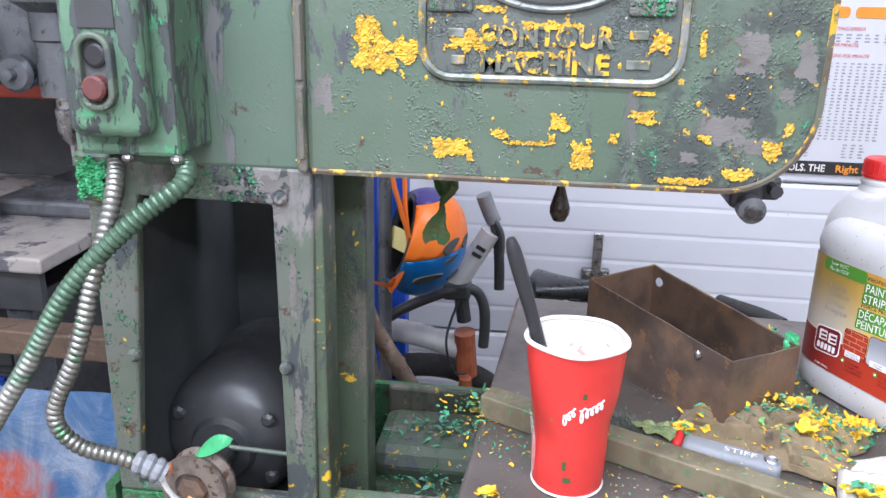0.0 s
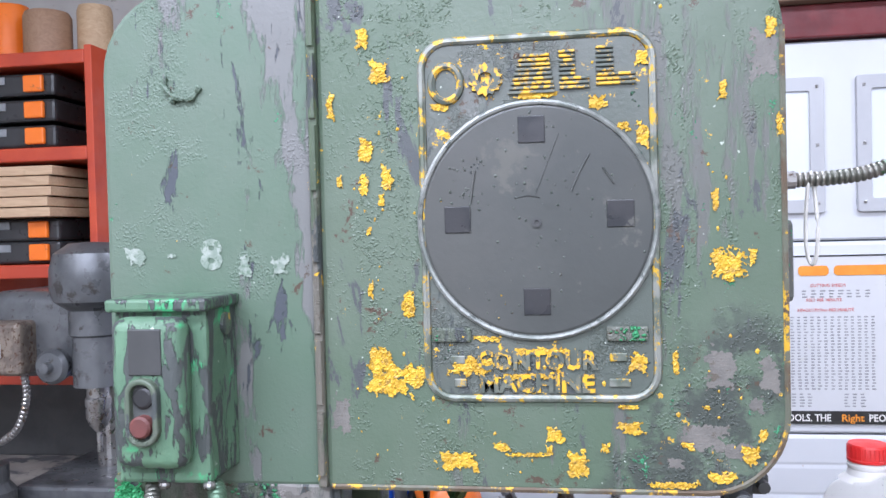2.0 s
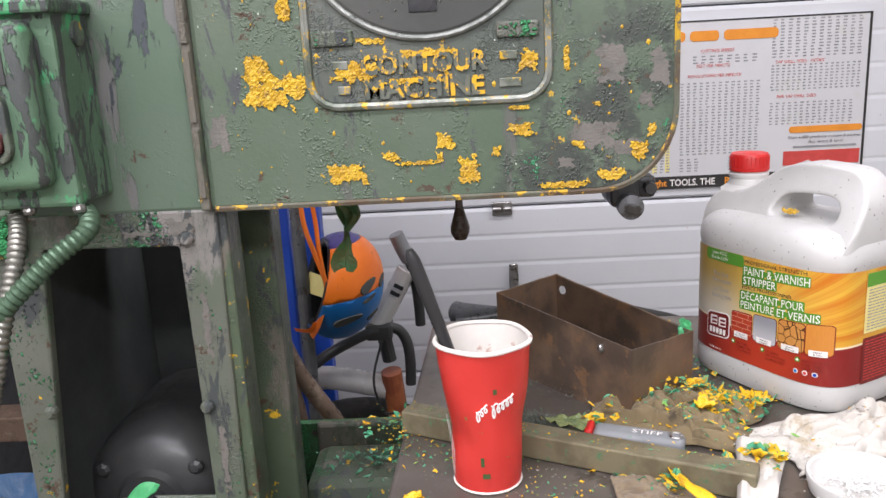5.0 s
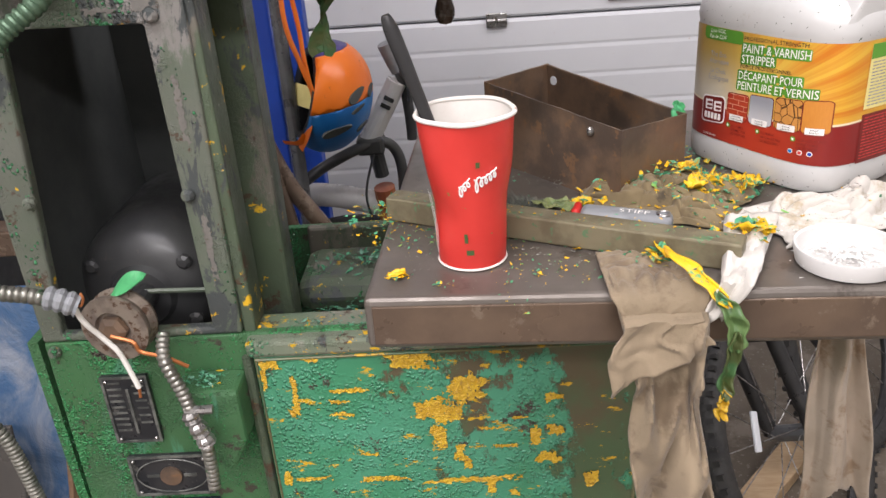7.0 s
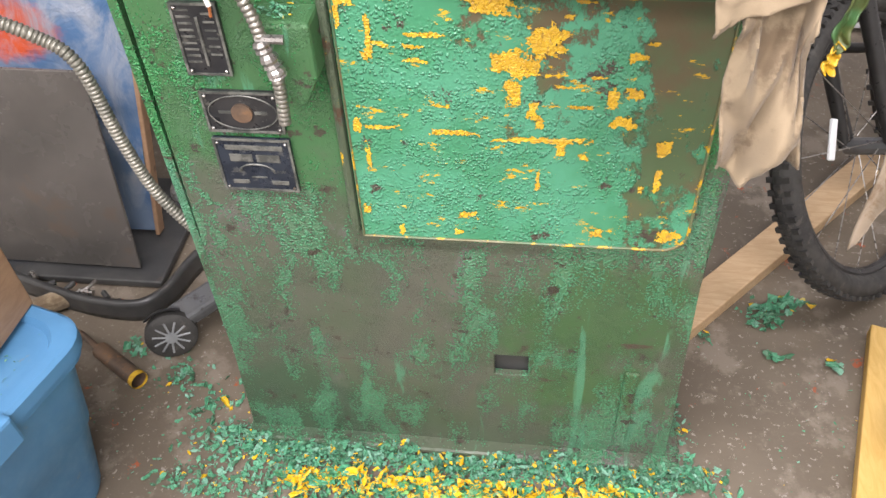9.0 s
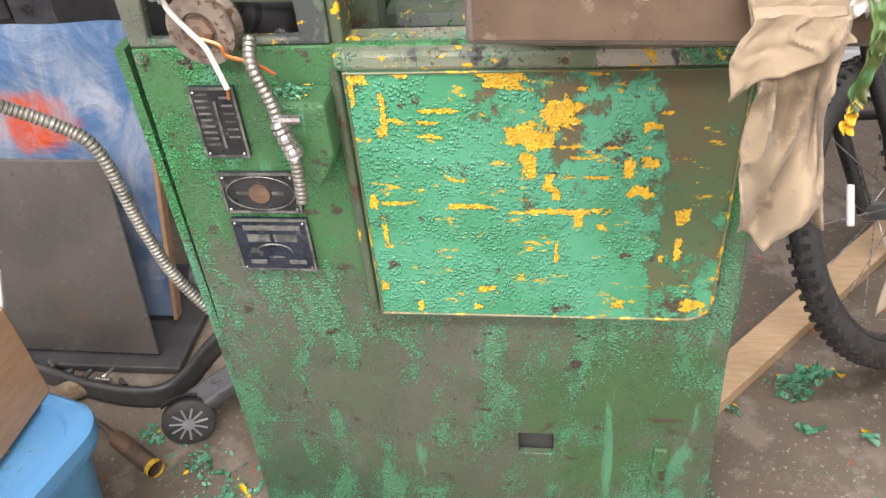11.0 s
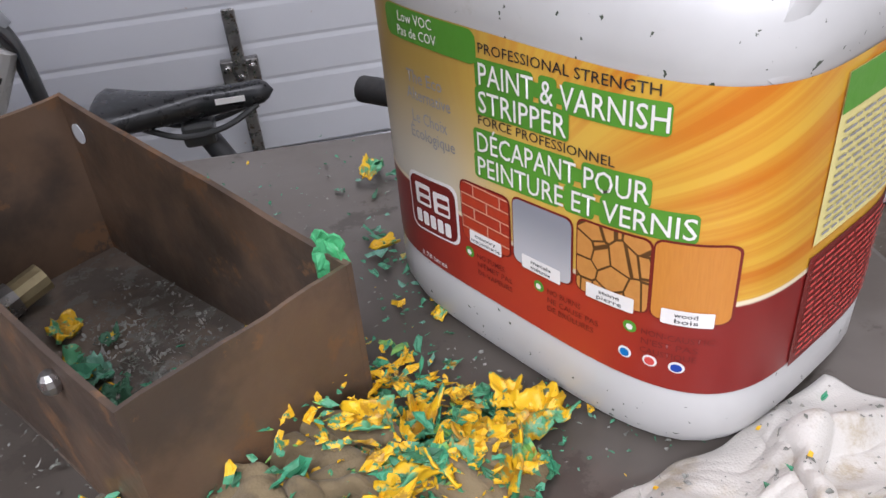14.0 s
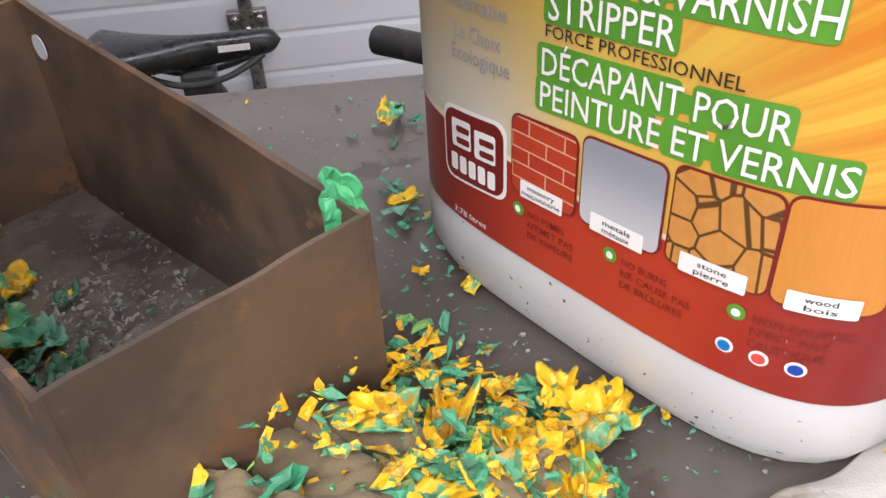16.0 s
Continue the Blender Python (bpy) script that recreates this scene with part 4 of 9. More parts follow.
def poster():
    x0, x1, z0, z1, y = 0.42, 1.10, 0.985, 1.425, GY - 0.006
    ob = thing("wall_chart", (0.76, GY, z0), "white printed drill and tap size chart taped to the garage door", "poster")
    part("sheet", box(x0, x1, y, GY - 0.002, z0, z1), M_PAPER, ob)
    part("edge", box(x1 - 0.006, x1, y - 0.0015, y, z0, z1), M_INK, ob, "black border")
    part("edge", box(x0, x1, y - 0.0015, y, z1 - 0.004, z1), M_INK, ob, "black border")
    for x, w in ((0.535, 0.085), (0.632, 0.075), (0.720, 0.140)):
        part("title_bar", slab(round_rect(x, x + w, 1.372, 1.398, 0.010, 4), [], y - 0.002, y), M_ORANGEINK, ob, "orange title word, drawn as a plain bar")
    strip = part("slogan_strip", box(x0, x1, y - 0.0015, y, z0, z0 + 0.034), M_INK, ob, "black slogan strip")
    at = lambda px, pz: (lambda x, v, w: Vector((px + x, y - 0.003, pz + v)))
    for text, px, long, mat in (("THE", 0.474, 0.042, M_WHITEINK), ("Right", 0.523, 0.053, M_ORANGEINK), ("TOOLS. THE", 0.585, 0.122, M_WHITEINK), ("Right", 0.732, 0.055, M_ORANGEINK), ("PEOPLE. THE", 0.799, 0.129, M_WHITEINK), ("Right", 0.937, 0.053, M_ORANGEINK), ("PRICES", 1.0, 0.07, M_WHITEINK)):
        lettering(text, 0.0185, at(px, z0 + 0.008), mat, "word", strip, 0, -long, False, 0.03)
    for text, px, pz, h in (("CUTTING SPEEDS", 0.66, 1.343, 0.008), ("FEET PER MINUTE", 0.65, 1.305, 0.008), ("REVOLUTIONS PER MINUTE", 0.628, 1.279, 0.008), ("EQUIVALENTS", 0.48, 1.34, 0.008), ("TAP DRILL SIZES - METRIC", 0.855, 1.305, 0.008), ("PIPE TAP DRILL SIZES", 0.862, 1.215, 0.008)):
        lettering(text, h, at(px, pz), M_REDINK, "heading", ob)
    rng = random.Random(5)
    bm = bmesh.new()

    def dash(x, z, w, h):
        vs = [bm.verts.new(c) for c in ((x, y - 0.0008, z), (x + w, y - 0.0008, z), (x + w, y - 0.0008, z + h), (x, y - 0.0008, z + h))]
        bm.faces.new(vs)

    for cx0, cx1, cz0, cz1, cw in ((0.43, 0.60, 1.03, 1.33, 0.016), (0.61, 0.83, 1.075, 1.27, 0.0165), (0.845, 1.08, 1.235, 1.298, 0.014), (0.845, 1.08, 1.32, 1.415, 0.02), (0.845, 1.08, 1.145, 1.20, 0.016), (0.61, 0.67, 1.03, 1.068, 0.02), (0.74, 0.80, 1.03, 1.068, 0.02), (0.64, 0.82, 1.315, 1.338, 0.022)):
        z = cz0
        while z < cz1:
            x = cx0
            while x < cx1 - cw * 0.7:
                dash(x + rng.uniform(0, 0.002), z, cw * rng.uniform(0.35, 0.6), 0.0034)
                x += cw
            z += 0.0078
    tagged(part("table_print", bm, M_GREYINK, ob, "small grey figures, too fine to read"), kind="stuff")
    for k in range(5):
        part("column_tint", box(0.436 + k * 0.034, 0.448 + k * 0.034, y - 0.0005, y, 1.03, 1.33), M_YELLOWINK, ob)
    part("address_bar", slab(round_rect(0.900, 1.092, 1.121, 1.138, 0.008, 4), [], y - 0.002, y), M_ORANGEINK, ob, "orange rounded bar")
    lettering("Over 6,000 products in store & on-line.", 0.0075, at(0.897, 1.1055), M_INK, "word", ob, 0, -0.192)
    lettering("Buy direct & save!", 0.0075, at(0.952, 1.0925), M_INK, "word", ob, 0, -0.091)
    part("text_bar", box(0.913, 1.080, y - 0.0015, y, 1.080, 1.0855), M_GREYINK, ob, "number drawn as a plain bar")
    flag = part("picture", box(0.888, 1.090, y - 0.0015, y, 1.034, 1.072), M_REDINK, ob, "red and white picture strip")
    part("picture_band", slab([(0.90, 1.018), (1.03, 1.018), (1.01, 1.046), (0.98, 1.034), (0.955, 1.047), (0.92, 1.036)], [], y - 0.0025, y - 0.0016), M_PAPER, flag)


poster()


# ---- the band saw ----
saw = thing("band_saw", (-0.1, 0.15, 0), "old green band saw with half-stripped paint on a concrete floor", "band saw")
# lower cabinet: a shell open to the front window, tapering up
part("cabinet_front", slab([(-0.466, 0.0), (0.262, 0.0), (0.236, 0.68), (0.232, 0.895), (-0.436, 0.895), (-0.442, 0.5)], [[(-0.031, 0.221), (-0.031, 0.269), (0.021, 0.269), (0.021, 0.221)]], 0.0, 0.012, 0.002), M_CABINET, saw)
part("cabinet_side", box(-0.462, -0.45, 0.012, 0.345, 0.0, 0.89), M_CABINET, saw)
part("cabinet_side", box(0.236, 0.248, 0.012, 0.345, 0.0, 0.87), M_CABINET, saw)
part("cabinet_back", box(-0.45, 0.236, 0.346, 0.358, 0.0, 0.866), M_CABINET, saw)
# plate close behind the hole; its black stands for the shade inside
part("hole_backing", box(-0.05, 0.04, 0.0135, 0.02, 0.2, 0.29), M_BLACKIRON, saw, "black plate carrying the shade inside the square hole in its colour")
part("foot_flange", box(-0.47, 0.285, -0.028, 0.37, 0.0, 0.022, 0.006), M_CABINET, saw)
part("groove_cover", box(0.168, 0.19, -0.006, 0.002, 0.05, 0.25, 0.004), M_CABINET, saw)
# wheel housing floor seen between column and table
part("wheel_well", join(box(-0.205, 0.225, 0.05, 0.33, 0.775, 0.80, 0.006), box(-0.205, 0.225, 0.33, 0.345, 0.795, 0.872, 0.005), box(-0.205, 0.02, 0.20, 0.33, 0.80, 0.845, 0.02)), M_POST, saw, "green inner housing with fallen chips")
part("ledge", box(-0.212, 0.236, -0.016, 0.048, 0.872, 0.893, 0.005), M_LEDGE, saw, "scraped grey top ledge")
door_shape = round_rect(-0.206, 0.212, 0.522, 0.872, 0.03, 5, "b")
cab_door = part("cabinet_door", slab(door_shape, [], -0.012, -0.001, 0.003), M_DOOR, saw, "turquoise blistered door with yellow scraps")
rim_line = [Vector((x, -0.0125, z)) for x, z in round_rect(-0.203, 0.209, 0.525, 0.869, 0.03, 5, "b")]
part("door_rim", tube(rim_line, 0.0022, 6, closed=True), M_DOORRIM, cab_door, "yellow painted edge")
part("door_hinge", rod((-0.214, -0.006, 0.53), (-0.214, -0.006, 0.87), 0.006, 8), M_POST, cab_door)


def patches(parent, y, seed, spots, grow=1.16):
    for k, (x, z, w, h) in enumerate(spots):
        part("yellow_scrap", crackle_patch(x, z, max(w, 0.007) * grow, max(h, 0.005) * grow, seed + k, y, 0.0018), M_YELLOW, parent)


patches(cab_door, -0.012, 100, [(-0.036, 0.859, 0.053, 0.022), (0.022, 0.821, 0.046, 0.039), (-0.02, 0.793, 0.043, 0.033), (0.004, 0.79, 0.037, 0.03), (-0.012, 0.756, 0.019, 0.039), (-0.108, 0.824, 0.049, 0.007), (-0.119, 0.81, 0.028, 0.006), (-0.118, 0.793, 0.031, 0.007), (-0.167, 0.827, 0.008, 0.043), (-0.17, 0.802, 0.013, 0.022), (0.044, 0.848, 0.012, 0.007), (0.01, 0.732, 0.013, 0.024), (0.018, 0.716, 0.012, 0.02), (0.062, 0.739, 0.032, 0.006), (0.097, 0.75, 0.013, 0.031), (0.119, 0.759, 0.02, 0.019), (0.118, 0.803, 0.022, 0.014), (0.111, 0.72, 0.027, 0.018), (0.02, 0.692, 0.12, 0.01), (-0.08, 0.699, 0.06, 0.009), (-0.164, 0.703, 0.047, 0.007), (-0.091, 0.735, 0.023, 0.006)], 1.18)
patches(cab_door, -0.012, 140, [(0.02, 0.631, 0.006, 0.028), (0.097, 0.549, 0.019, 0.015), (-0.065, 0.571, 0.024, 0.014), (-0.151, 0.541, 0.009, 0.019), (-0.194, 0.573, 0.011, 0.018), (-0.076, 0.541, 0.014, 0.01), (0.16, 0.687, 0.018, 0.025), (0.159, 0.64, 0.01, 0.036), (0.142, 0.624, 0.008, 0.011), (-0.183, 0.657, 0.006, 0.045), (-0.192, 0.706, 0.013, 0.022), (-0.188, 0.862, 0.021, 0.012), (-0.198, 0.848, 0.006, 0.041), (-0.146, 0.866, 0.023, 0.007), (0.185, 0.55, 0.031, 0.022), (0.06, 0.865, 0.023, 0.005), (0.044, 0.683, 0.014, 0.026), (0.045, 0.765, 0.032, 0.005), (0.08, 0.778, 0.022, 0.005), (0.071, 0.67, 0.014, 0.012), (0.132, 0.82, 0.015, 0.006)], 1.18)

# column with its open window
part("column_front", slab([(-0.436, 0.896), (-0.216, 0.896), (-0.209, 1.262), (-0.436, 1.262)], [[(-0.412, 0.905), (-0.384, 1.228), (-0.250, 1.226), (-0.247, 0.905)]], 0.0, 0.014, 0.003), M_FRAME, saw, "scraped grey-green window surround")
part("column_side", box(-0.442, -0.43, 0.014, 0.34, 0.89, 1.262), M_POST, saw)
# added sheet: the column's inner shade is put into its dark colour
part("column_lining", box(-0.4295, -0.4275, 0.016, 0.339, 0.80, 1.26), M_INNER_SHADE, saw, "dark sheet for the shade on the column's inner side")
# back and floor carry the same inner shade in their colour
part("column_back", box(-0.43, -0.262, 0.34, 0.352, 0.80, 1.262), M_INNER_SHADE, saw, "column back in a dark tone for the shade inside")
for web in ((-0.232, -0.222, 0.014, 0.15), (-0.274, -0.262, 0.15, 0.34), (-0.262, -0.222, 0.1505, 0.16)):
    part("column_web", box(*web, 0.80, 1.262), M_POST, saw)
part("column_floor", box(-0.43, -0.235, 0.014, 0.34, 0.78, 0.79), M_INNER_SHADE, saw)
part("front_post", box(-0.2155, -0.202, 0.005, 0.05, 0.893, 1.262, 0.003), M_POST, saw)
part("rear_post", box(-0.222, -0.184, 0.105, 0.15, 0.80, 1.262, 0.004), M_POST, saw)
for x, z in ((-0.2405, 1.234), (-0.2415, 1.059), (-0.402, 1.06), (-0.425, 0.885)):
    part("stud", lathe([(0.007, 0), (0.007, 0.005), (0.004, 0.009)], 10, pose(x, 0.0, z, 90)), M_FRAME, saw)

# head: left column cover and right wheel door
part("head_cover", slab(round_rect(-0.442, -0.218, 1.258, 1.765, 0.085, 8, "d"), [], 0.0, 0.24, 0.006), M_COLUMN, saw, "faded green column cover with stencil marks")
part("head_shell", slab(round_rect(-0.205, 0.216, 1.268, 1.755, 0.07, 8, "bc"), [], 0.02, 0.24, 0.004), M_POST, saw)
head_door = part("wheel_door", slab(round_rect(-0.212, 0.226, 1.260, 1.765, 0.075, 10, "bc"), [], -0.008, 0.022, 0.006), M_HEAD, saw, "green wheel door with raised name frame and yellow scraps")
part("hinge_strip", box(-0.2195, -0.2105, -0.013, 0.002, 1.262, 1.762, 0.002), M_POST, saw, "rusty piano hinge")
for k in range(7):
    part("hinge_knuckle", rod((-0.215, -0.013, 1.275 + k * 0.07), (-0.215, -0.013, 1.338 + k * 0.07), 0.0040, 8), M_POST, saw)
bead = [Vector((x, -0.009, z)) for x, z in round_rect(-0.107, 0.109, 1.351, 1.692, 0.026, 6)]
name_frame = part("name_frame", tube(bead, 0.0040, 8, closed=True), M_BEAD, head_door, "raised scraped frame")
part("frame_field", slab(round_rect(-0.103, 0.105, 1.355, 1.688, 0.022, 5), [], -0.0095, -0.007), M_FIELD, name_frame, "grey-green field")
ring = [Vector((0.111 * math.cos(a), -0.0115, 1.5195 + 0.111 * math.sin(a))) for a in (2 * math.pi * k / 64 for k in range(64))]
part("ring", tube(ring, 0.0030, 8, closed=True), M_RING, name_frame)
disc = part("disc", lathe([(0.1085, 0.0), (0.1085, 0.0035), (0.106, 0.0045), (0.0001, 0.0045)], 64, pose(0, -0.0085, 1.5195, 90)), M_DISC, name_frame, "smooth dark grey disc")
for x, z in ((-0.003, 1.605), (-0.0745, 1.522), (0.0775, 1.524), (-0.001, 1.443)):
    part("black_square", box(x - 0.0125, x + 0.0125, -0.0142, -0.012, z - 0.0125, z + 0.0125, 0.0006), M_DARKPLATE, name_frame)
part("centre_hole", lathe([(0.0045, 0), (0.0045, 0.002), (0.0022, 0.002), (0.002, 0.0004)], 14, pose(0, -0.013, 1.5176, 90)), M_BLACKIRON, name_frame)
rng = random.Random(19)
bm = bmesh.new()
for cx, cz, spread, count in ((0.0, 1.52, 0.045, 46), (-0.062, 1.565, 0.016, 26), (-0.066, 1.53, 0.010, 20), (0.0, 1.60, 0.012, 16), (0.03, 1.59, 0.02, 14), (0.07, 1.54, 0.015, 12), (0.0, 1.45, 0.012, 12), (-0.05, 1.44, 0.02, 12)):
    for _ in range(count):
        px, pz, r = rng.gauss(cx, spread), rng.gauss(cz, spread), rng.uniform(0.0006, 0.0019)
        if math.hypot(px, pz - 1.5195) < 0.104:
            rim_v = [bm.verts.new((px + r * rng.uniform(0.5, 1.3) * math.cos(a), -0.0130, pz + r * rng.uniform(0.6, 1.5) * math.sin(a))) for a in (k * 1.2566 for k in range(5))]
            mid = bm.verts.new((px, -0.0130 - r * 0.8, pz))
            for k in range(5):
                bm.faces.new((rim_v[k], rim_v[(k + 1) % 5], mid))
tagged(part("crust", bm, M_FIELD, name_frame, "crumbs of old paint stuck on the disc"), kind="stuff")
on_door = lambda px, pz, sl=0.0: (lambda x, v, w: Vector((px + x, -0.0098 - w, pz + v + sl * x)))
rim_path = [Vector((-0.207, -0.0065, 1.2625)), Vector((0.02, -0.0065, 1.2625)), Vector((0.1505, -0.0065, 1.2625))] + [Vector((0.1505 + 0.073 * math.sin(a), -0.0065, 1.3355 - 0.073 * math.cos(a))) for a in (math.pi / 2 * k / 10 for k in range(1, 11))] + [Vector((0.2235, -0.0065, 1.5)), Vector((0.2235, -0.0065, 1.69))]
part("door_edge", tube(rim_path, 0.0032, 6), M_HEADRIM, head_door, "rusty edge with yellow paint remains")
# the maker's name as plain ribbed shapes, a ring and a cog
part("name_shape", tube([Vector((-0.083 + 0.014 * math.cos(a), -0.010, 1.652 + 0.017 * math.sin(a))) for a in (2 * math.pi * k / 28 for k in range(28))], 0.004, 7, closed=True), M_WORNLETTER, name_frame, "raised ring of the maker's mark")
cog = [((0.0165 if k % 2 else 0.0135), a) for k, a in ((k, 2 * math.pi * k / 28) for k in range(28))]
part("name_shape", slab([(-0.045 + r * math.cos(a), 1.654 + r * math.sin(a)) for r, a in cog], [[(-0.045 + 0.007 * math.cos(-2 * math.pi * k / 14), 1.654 + 0.007 * math.sin(-2 * math.pi * k / 14)) for k in range(14)]], -0.0135, -0.009), M_WORNLETTER, name_frame, "raised cog of the maker's mark")
for k in range(9):
    z, t = 1.640 + k * 0.0042, k / 8
    for x0, x1 in ((-0.024 + 0.012 * t, 0.020 - 0.005 * t), (0.024, 0.052 if k < 3 else 0.039), (0.058, 0.094 if k < 3 else 0.074)):
        part("name_rib", box(x0, x1, -0.0130, -0.009, z + x0 * 0.06, z + 0.0027 + x0 * 0.06, 0.0006), M_WORNLETTER, name_frame)
for x in (-0.0835, 0.0815):
    part("tag_plate", box(x - 0.019, x + 0.019, -0.0135, -0.009, 1.405, 1.419, 0.002), M_FRAME, name_frame)
lettering("CONTOUR", 0.0175, on_door(-0.060, 1.379), M_WORNLETTER, "word", name_frame, 0.0022, -0.114, False, 0.05)
lettering("MACHINE", 0.0165, on_door(-0.058, 1.3575), M_WORNLETTER, "word", name_frame, 0.0022, -0.108, False, 0.05)
for x, z, w in ((-0.078, 1.388, 0.014), (0.073, 1.39, 0.016), (-0.076, 1.366, 0.012), (0.074, 1.366, 0.02)):
    part("small_word_bar", box(x - w / 2, x + w / 2, -0.0115, -0.009, z - 0.004, z + 0.004, 0.001), M_BEAD, name_frame)
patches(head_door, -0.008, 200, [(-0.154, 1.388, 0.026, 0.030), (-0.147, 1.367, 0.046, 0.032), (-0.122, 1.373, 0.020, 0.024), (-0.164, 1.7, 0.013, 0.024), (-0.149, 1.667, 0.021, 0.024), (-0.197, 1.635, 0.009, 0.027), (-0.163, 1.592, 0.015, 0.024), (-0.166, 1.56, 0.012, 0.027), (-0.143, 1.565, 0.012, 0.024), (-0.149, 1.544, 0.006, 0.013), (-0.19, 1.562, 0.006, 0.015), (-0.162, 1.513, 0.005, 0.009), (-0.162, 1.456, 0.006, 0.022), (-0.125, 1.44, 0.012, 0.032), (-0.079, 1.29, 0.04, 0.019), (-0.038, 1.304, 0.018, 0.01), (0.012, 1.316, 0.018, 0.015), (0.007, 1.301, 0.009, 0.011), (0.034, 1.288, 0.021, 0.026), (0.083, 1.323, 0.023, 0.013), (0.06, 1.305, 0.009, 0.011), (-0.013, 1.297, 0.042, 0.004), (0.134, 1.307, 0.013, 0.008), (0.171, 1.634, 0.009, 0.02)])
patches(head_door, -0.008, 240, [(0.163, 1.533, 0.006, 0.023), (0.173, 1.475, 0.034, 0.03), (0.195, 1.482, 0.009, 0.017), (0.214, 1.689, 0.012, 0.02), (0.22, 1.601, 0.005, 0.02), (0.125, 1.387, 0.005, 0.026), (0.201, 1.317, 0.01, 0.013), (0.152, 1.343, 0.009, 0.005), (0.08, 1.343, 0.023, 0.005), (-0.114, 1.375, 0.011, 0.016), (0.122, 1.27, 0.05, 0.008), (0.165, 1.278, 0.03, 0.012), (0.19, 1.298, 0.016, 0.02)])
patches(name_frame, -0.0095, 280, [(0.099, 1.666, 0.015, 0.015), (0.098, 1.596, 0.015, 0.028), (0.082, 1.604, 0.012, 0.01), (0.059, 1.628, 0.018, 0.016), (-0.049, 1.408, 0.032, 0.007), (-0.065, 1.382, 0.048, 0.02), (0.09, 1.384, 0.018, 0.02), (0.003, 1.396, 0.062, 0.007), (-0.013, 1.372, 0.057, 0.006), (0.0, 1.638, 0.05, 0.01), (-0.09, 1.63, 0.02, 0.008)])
for line, r in ((((0.033, 1.546), (0.040, 1.562), (0.050, 1.580)), 0.0012), (((0.0, 1.545), (0.008, 1.565), (0.022, 1.60)), 0.0007), (((-0.0615, 1.538), (-0.060, 1.55), (-0.057, 1.568)), 0.0016), (((-0.02, 1.541), (-0.008, 1.543), (0.004, 1.541)), 0.0009), (((0.062, 1.567), (0.069, 1.556), (0.072, 1.552)), 0.0016)):
    part("paint_run", pipe([(x, -0.0131, z) for x, z in line], r * 0.8, 6, 5), M_DISC, name_frame, "hardened run of paint", True)

for k, (x, z, w, h) in enumerate(((0.165, 1.378, 0.034, 0.050), (0.208, 1.372, 0.022, 0.042), (0.150, 1.315, 0.052, 0.030), (0.178, 1.303, 0.030, 0.020), (0.208, 1.664, 0.034, 0.058), (0.123, 1.290, 0.022, 0.012), (0.196, 1.345, 0.016, 0.020), (-0.195, 1.335, 0.022, 0.045))):
    part("bare_scrap", crackle_patch(x, z, w, h, 320 + k, -0.0077, 0.0002), M_TAUPE, head_door, "bare taupe primer")
for k, (x, z, w, h) in enumerate(((-0.247, 1.246, 0.034, 0.020), (-0.288, 1.240, 0.040, 0.008), (-0.232, 1.15, 0.010, 0.09), (-0.2315, 1.00, 0.010, 0.10))):
    part("bare_scrap", crackle_patch(x, z, w, h, 340 + k, 0.0, 0.0002), M_TAUPE, saw, "bare taupe primer")
rng = random.Random(77)
bm = bmesh.new()
for cx, cz, sx, sz, count, size in ((-0.16, 1.55, 0.02, 0.10, 60, 0.0022), (0.17, 1.36, 0.04, 0.08, 90, 0.0024), (0.01, 1.30, 0.10, 0.02, 70, 0.0022), (0.17, 1.52, 0.03, 0.10, 50, 0.0022), (0.0, 1.37, 0.08, 0.02, 70, 0.0026), (0.0, 1.64, 0.09, 0.02, 60, 0.0024)):
    for _ in range(count // 4):
        px, pz, r = rng.gauss(cx, sx), rng.gauss(cz, sz), size * rng.uniform(0.35, 0.95)
        if -0.2 < px < 0.212 and 1.272 < pz < 1.75 and math.hypot(px, pz - 1.5195) > 0.117:
            y = -0.0100 if abs(px) < 0.1 and 1.36 < pz < 1.685 else -0.0084
            ring_v = [bm.verts.new((px + r * rng.uniform(0.5, 1.2) * math.cos(a), y, pz + r * rng.uniform(0.6, 1.7) * math.sin(a))) for a in (k * 1.2566 for k in range(5))]
            mid = bm.verts.new((px, y - 0.0009, pz))
            for k in range(5):
                bm.faces.new((ring_v[k], ring_v[(k + 1) % 5], mid))
tagged(part("yellow_specks", bm, M_YELLOW, head_door, "tiny specks of yellow paint"), kind="stuff")

# stencil marks on the column cover; the figures are worn
at_cover = lambda px, pz: (lambda x, v, w: Vector((px + x, -0.0008, pz + v)))
for x, w, h in ((-0.41, 0.02, 0.014), (-0.372, 0.010, 0.004), (-0.293, 0.012, 0.02), (-0.256, 0.014, 0.018)):
    part("stencil_bar", crackle_patch(x, 1.495 - (0.012 if x > -0.3 else 0) - 0.001, w * 1.5, h * 1.5, int(900 + x * 1000), -0.0004, 0.0002), M_STENCIL, saw, "worn pale stencil mark")
lettering("8", 0.030, at_cover(-0.340, 1.480), M_STENCIL, "stencil_figure", saw, 0.0, -0.024, False, 0.05)
# casting scar and bumps on the cover
part("paint_scar", pipe([(-0.375, -0.002, 1.668), (-0.362, -0.004, 1.655), (-0.345, -0.003, 1.652), (-0.335, -0.001, 1.664)], lambda i: (0.0012, 0.002, 0.0034, 0.004, 0.0028, 0.002, 0.0036, 0.0042, 0.003, 0.002)[i % 10], 7), M_COLUMN, saw)
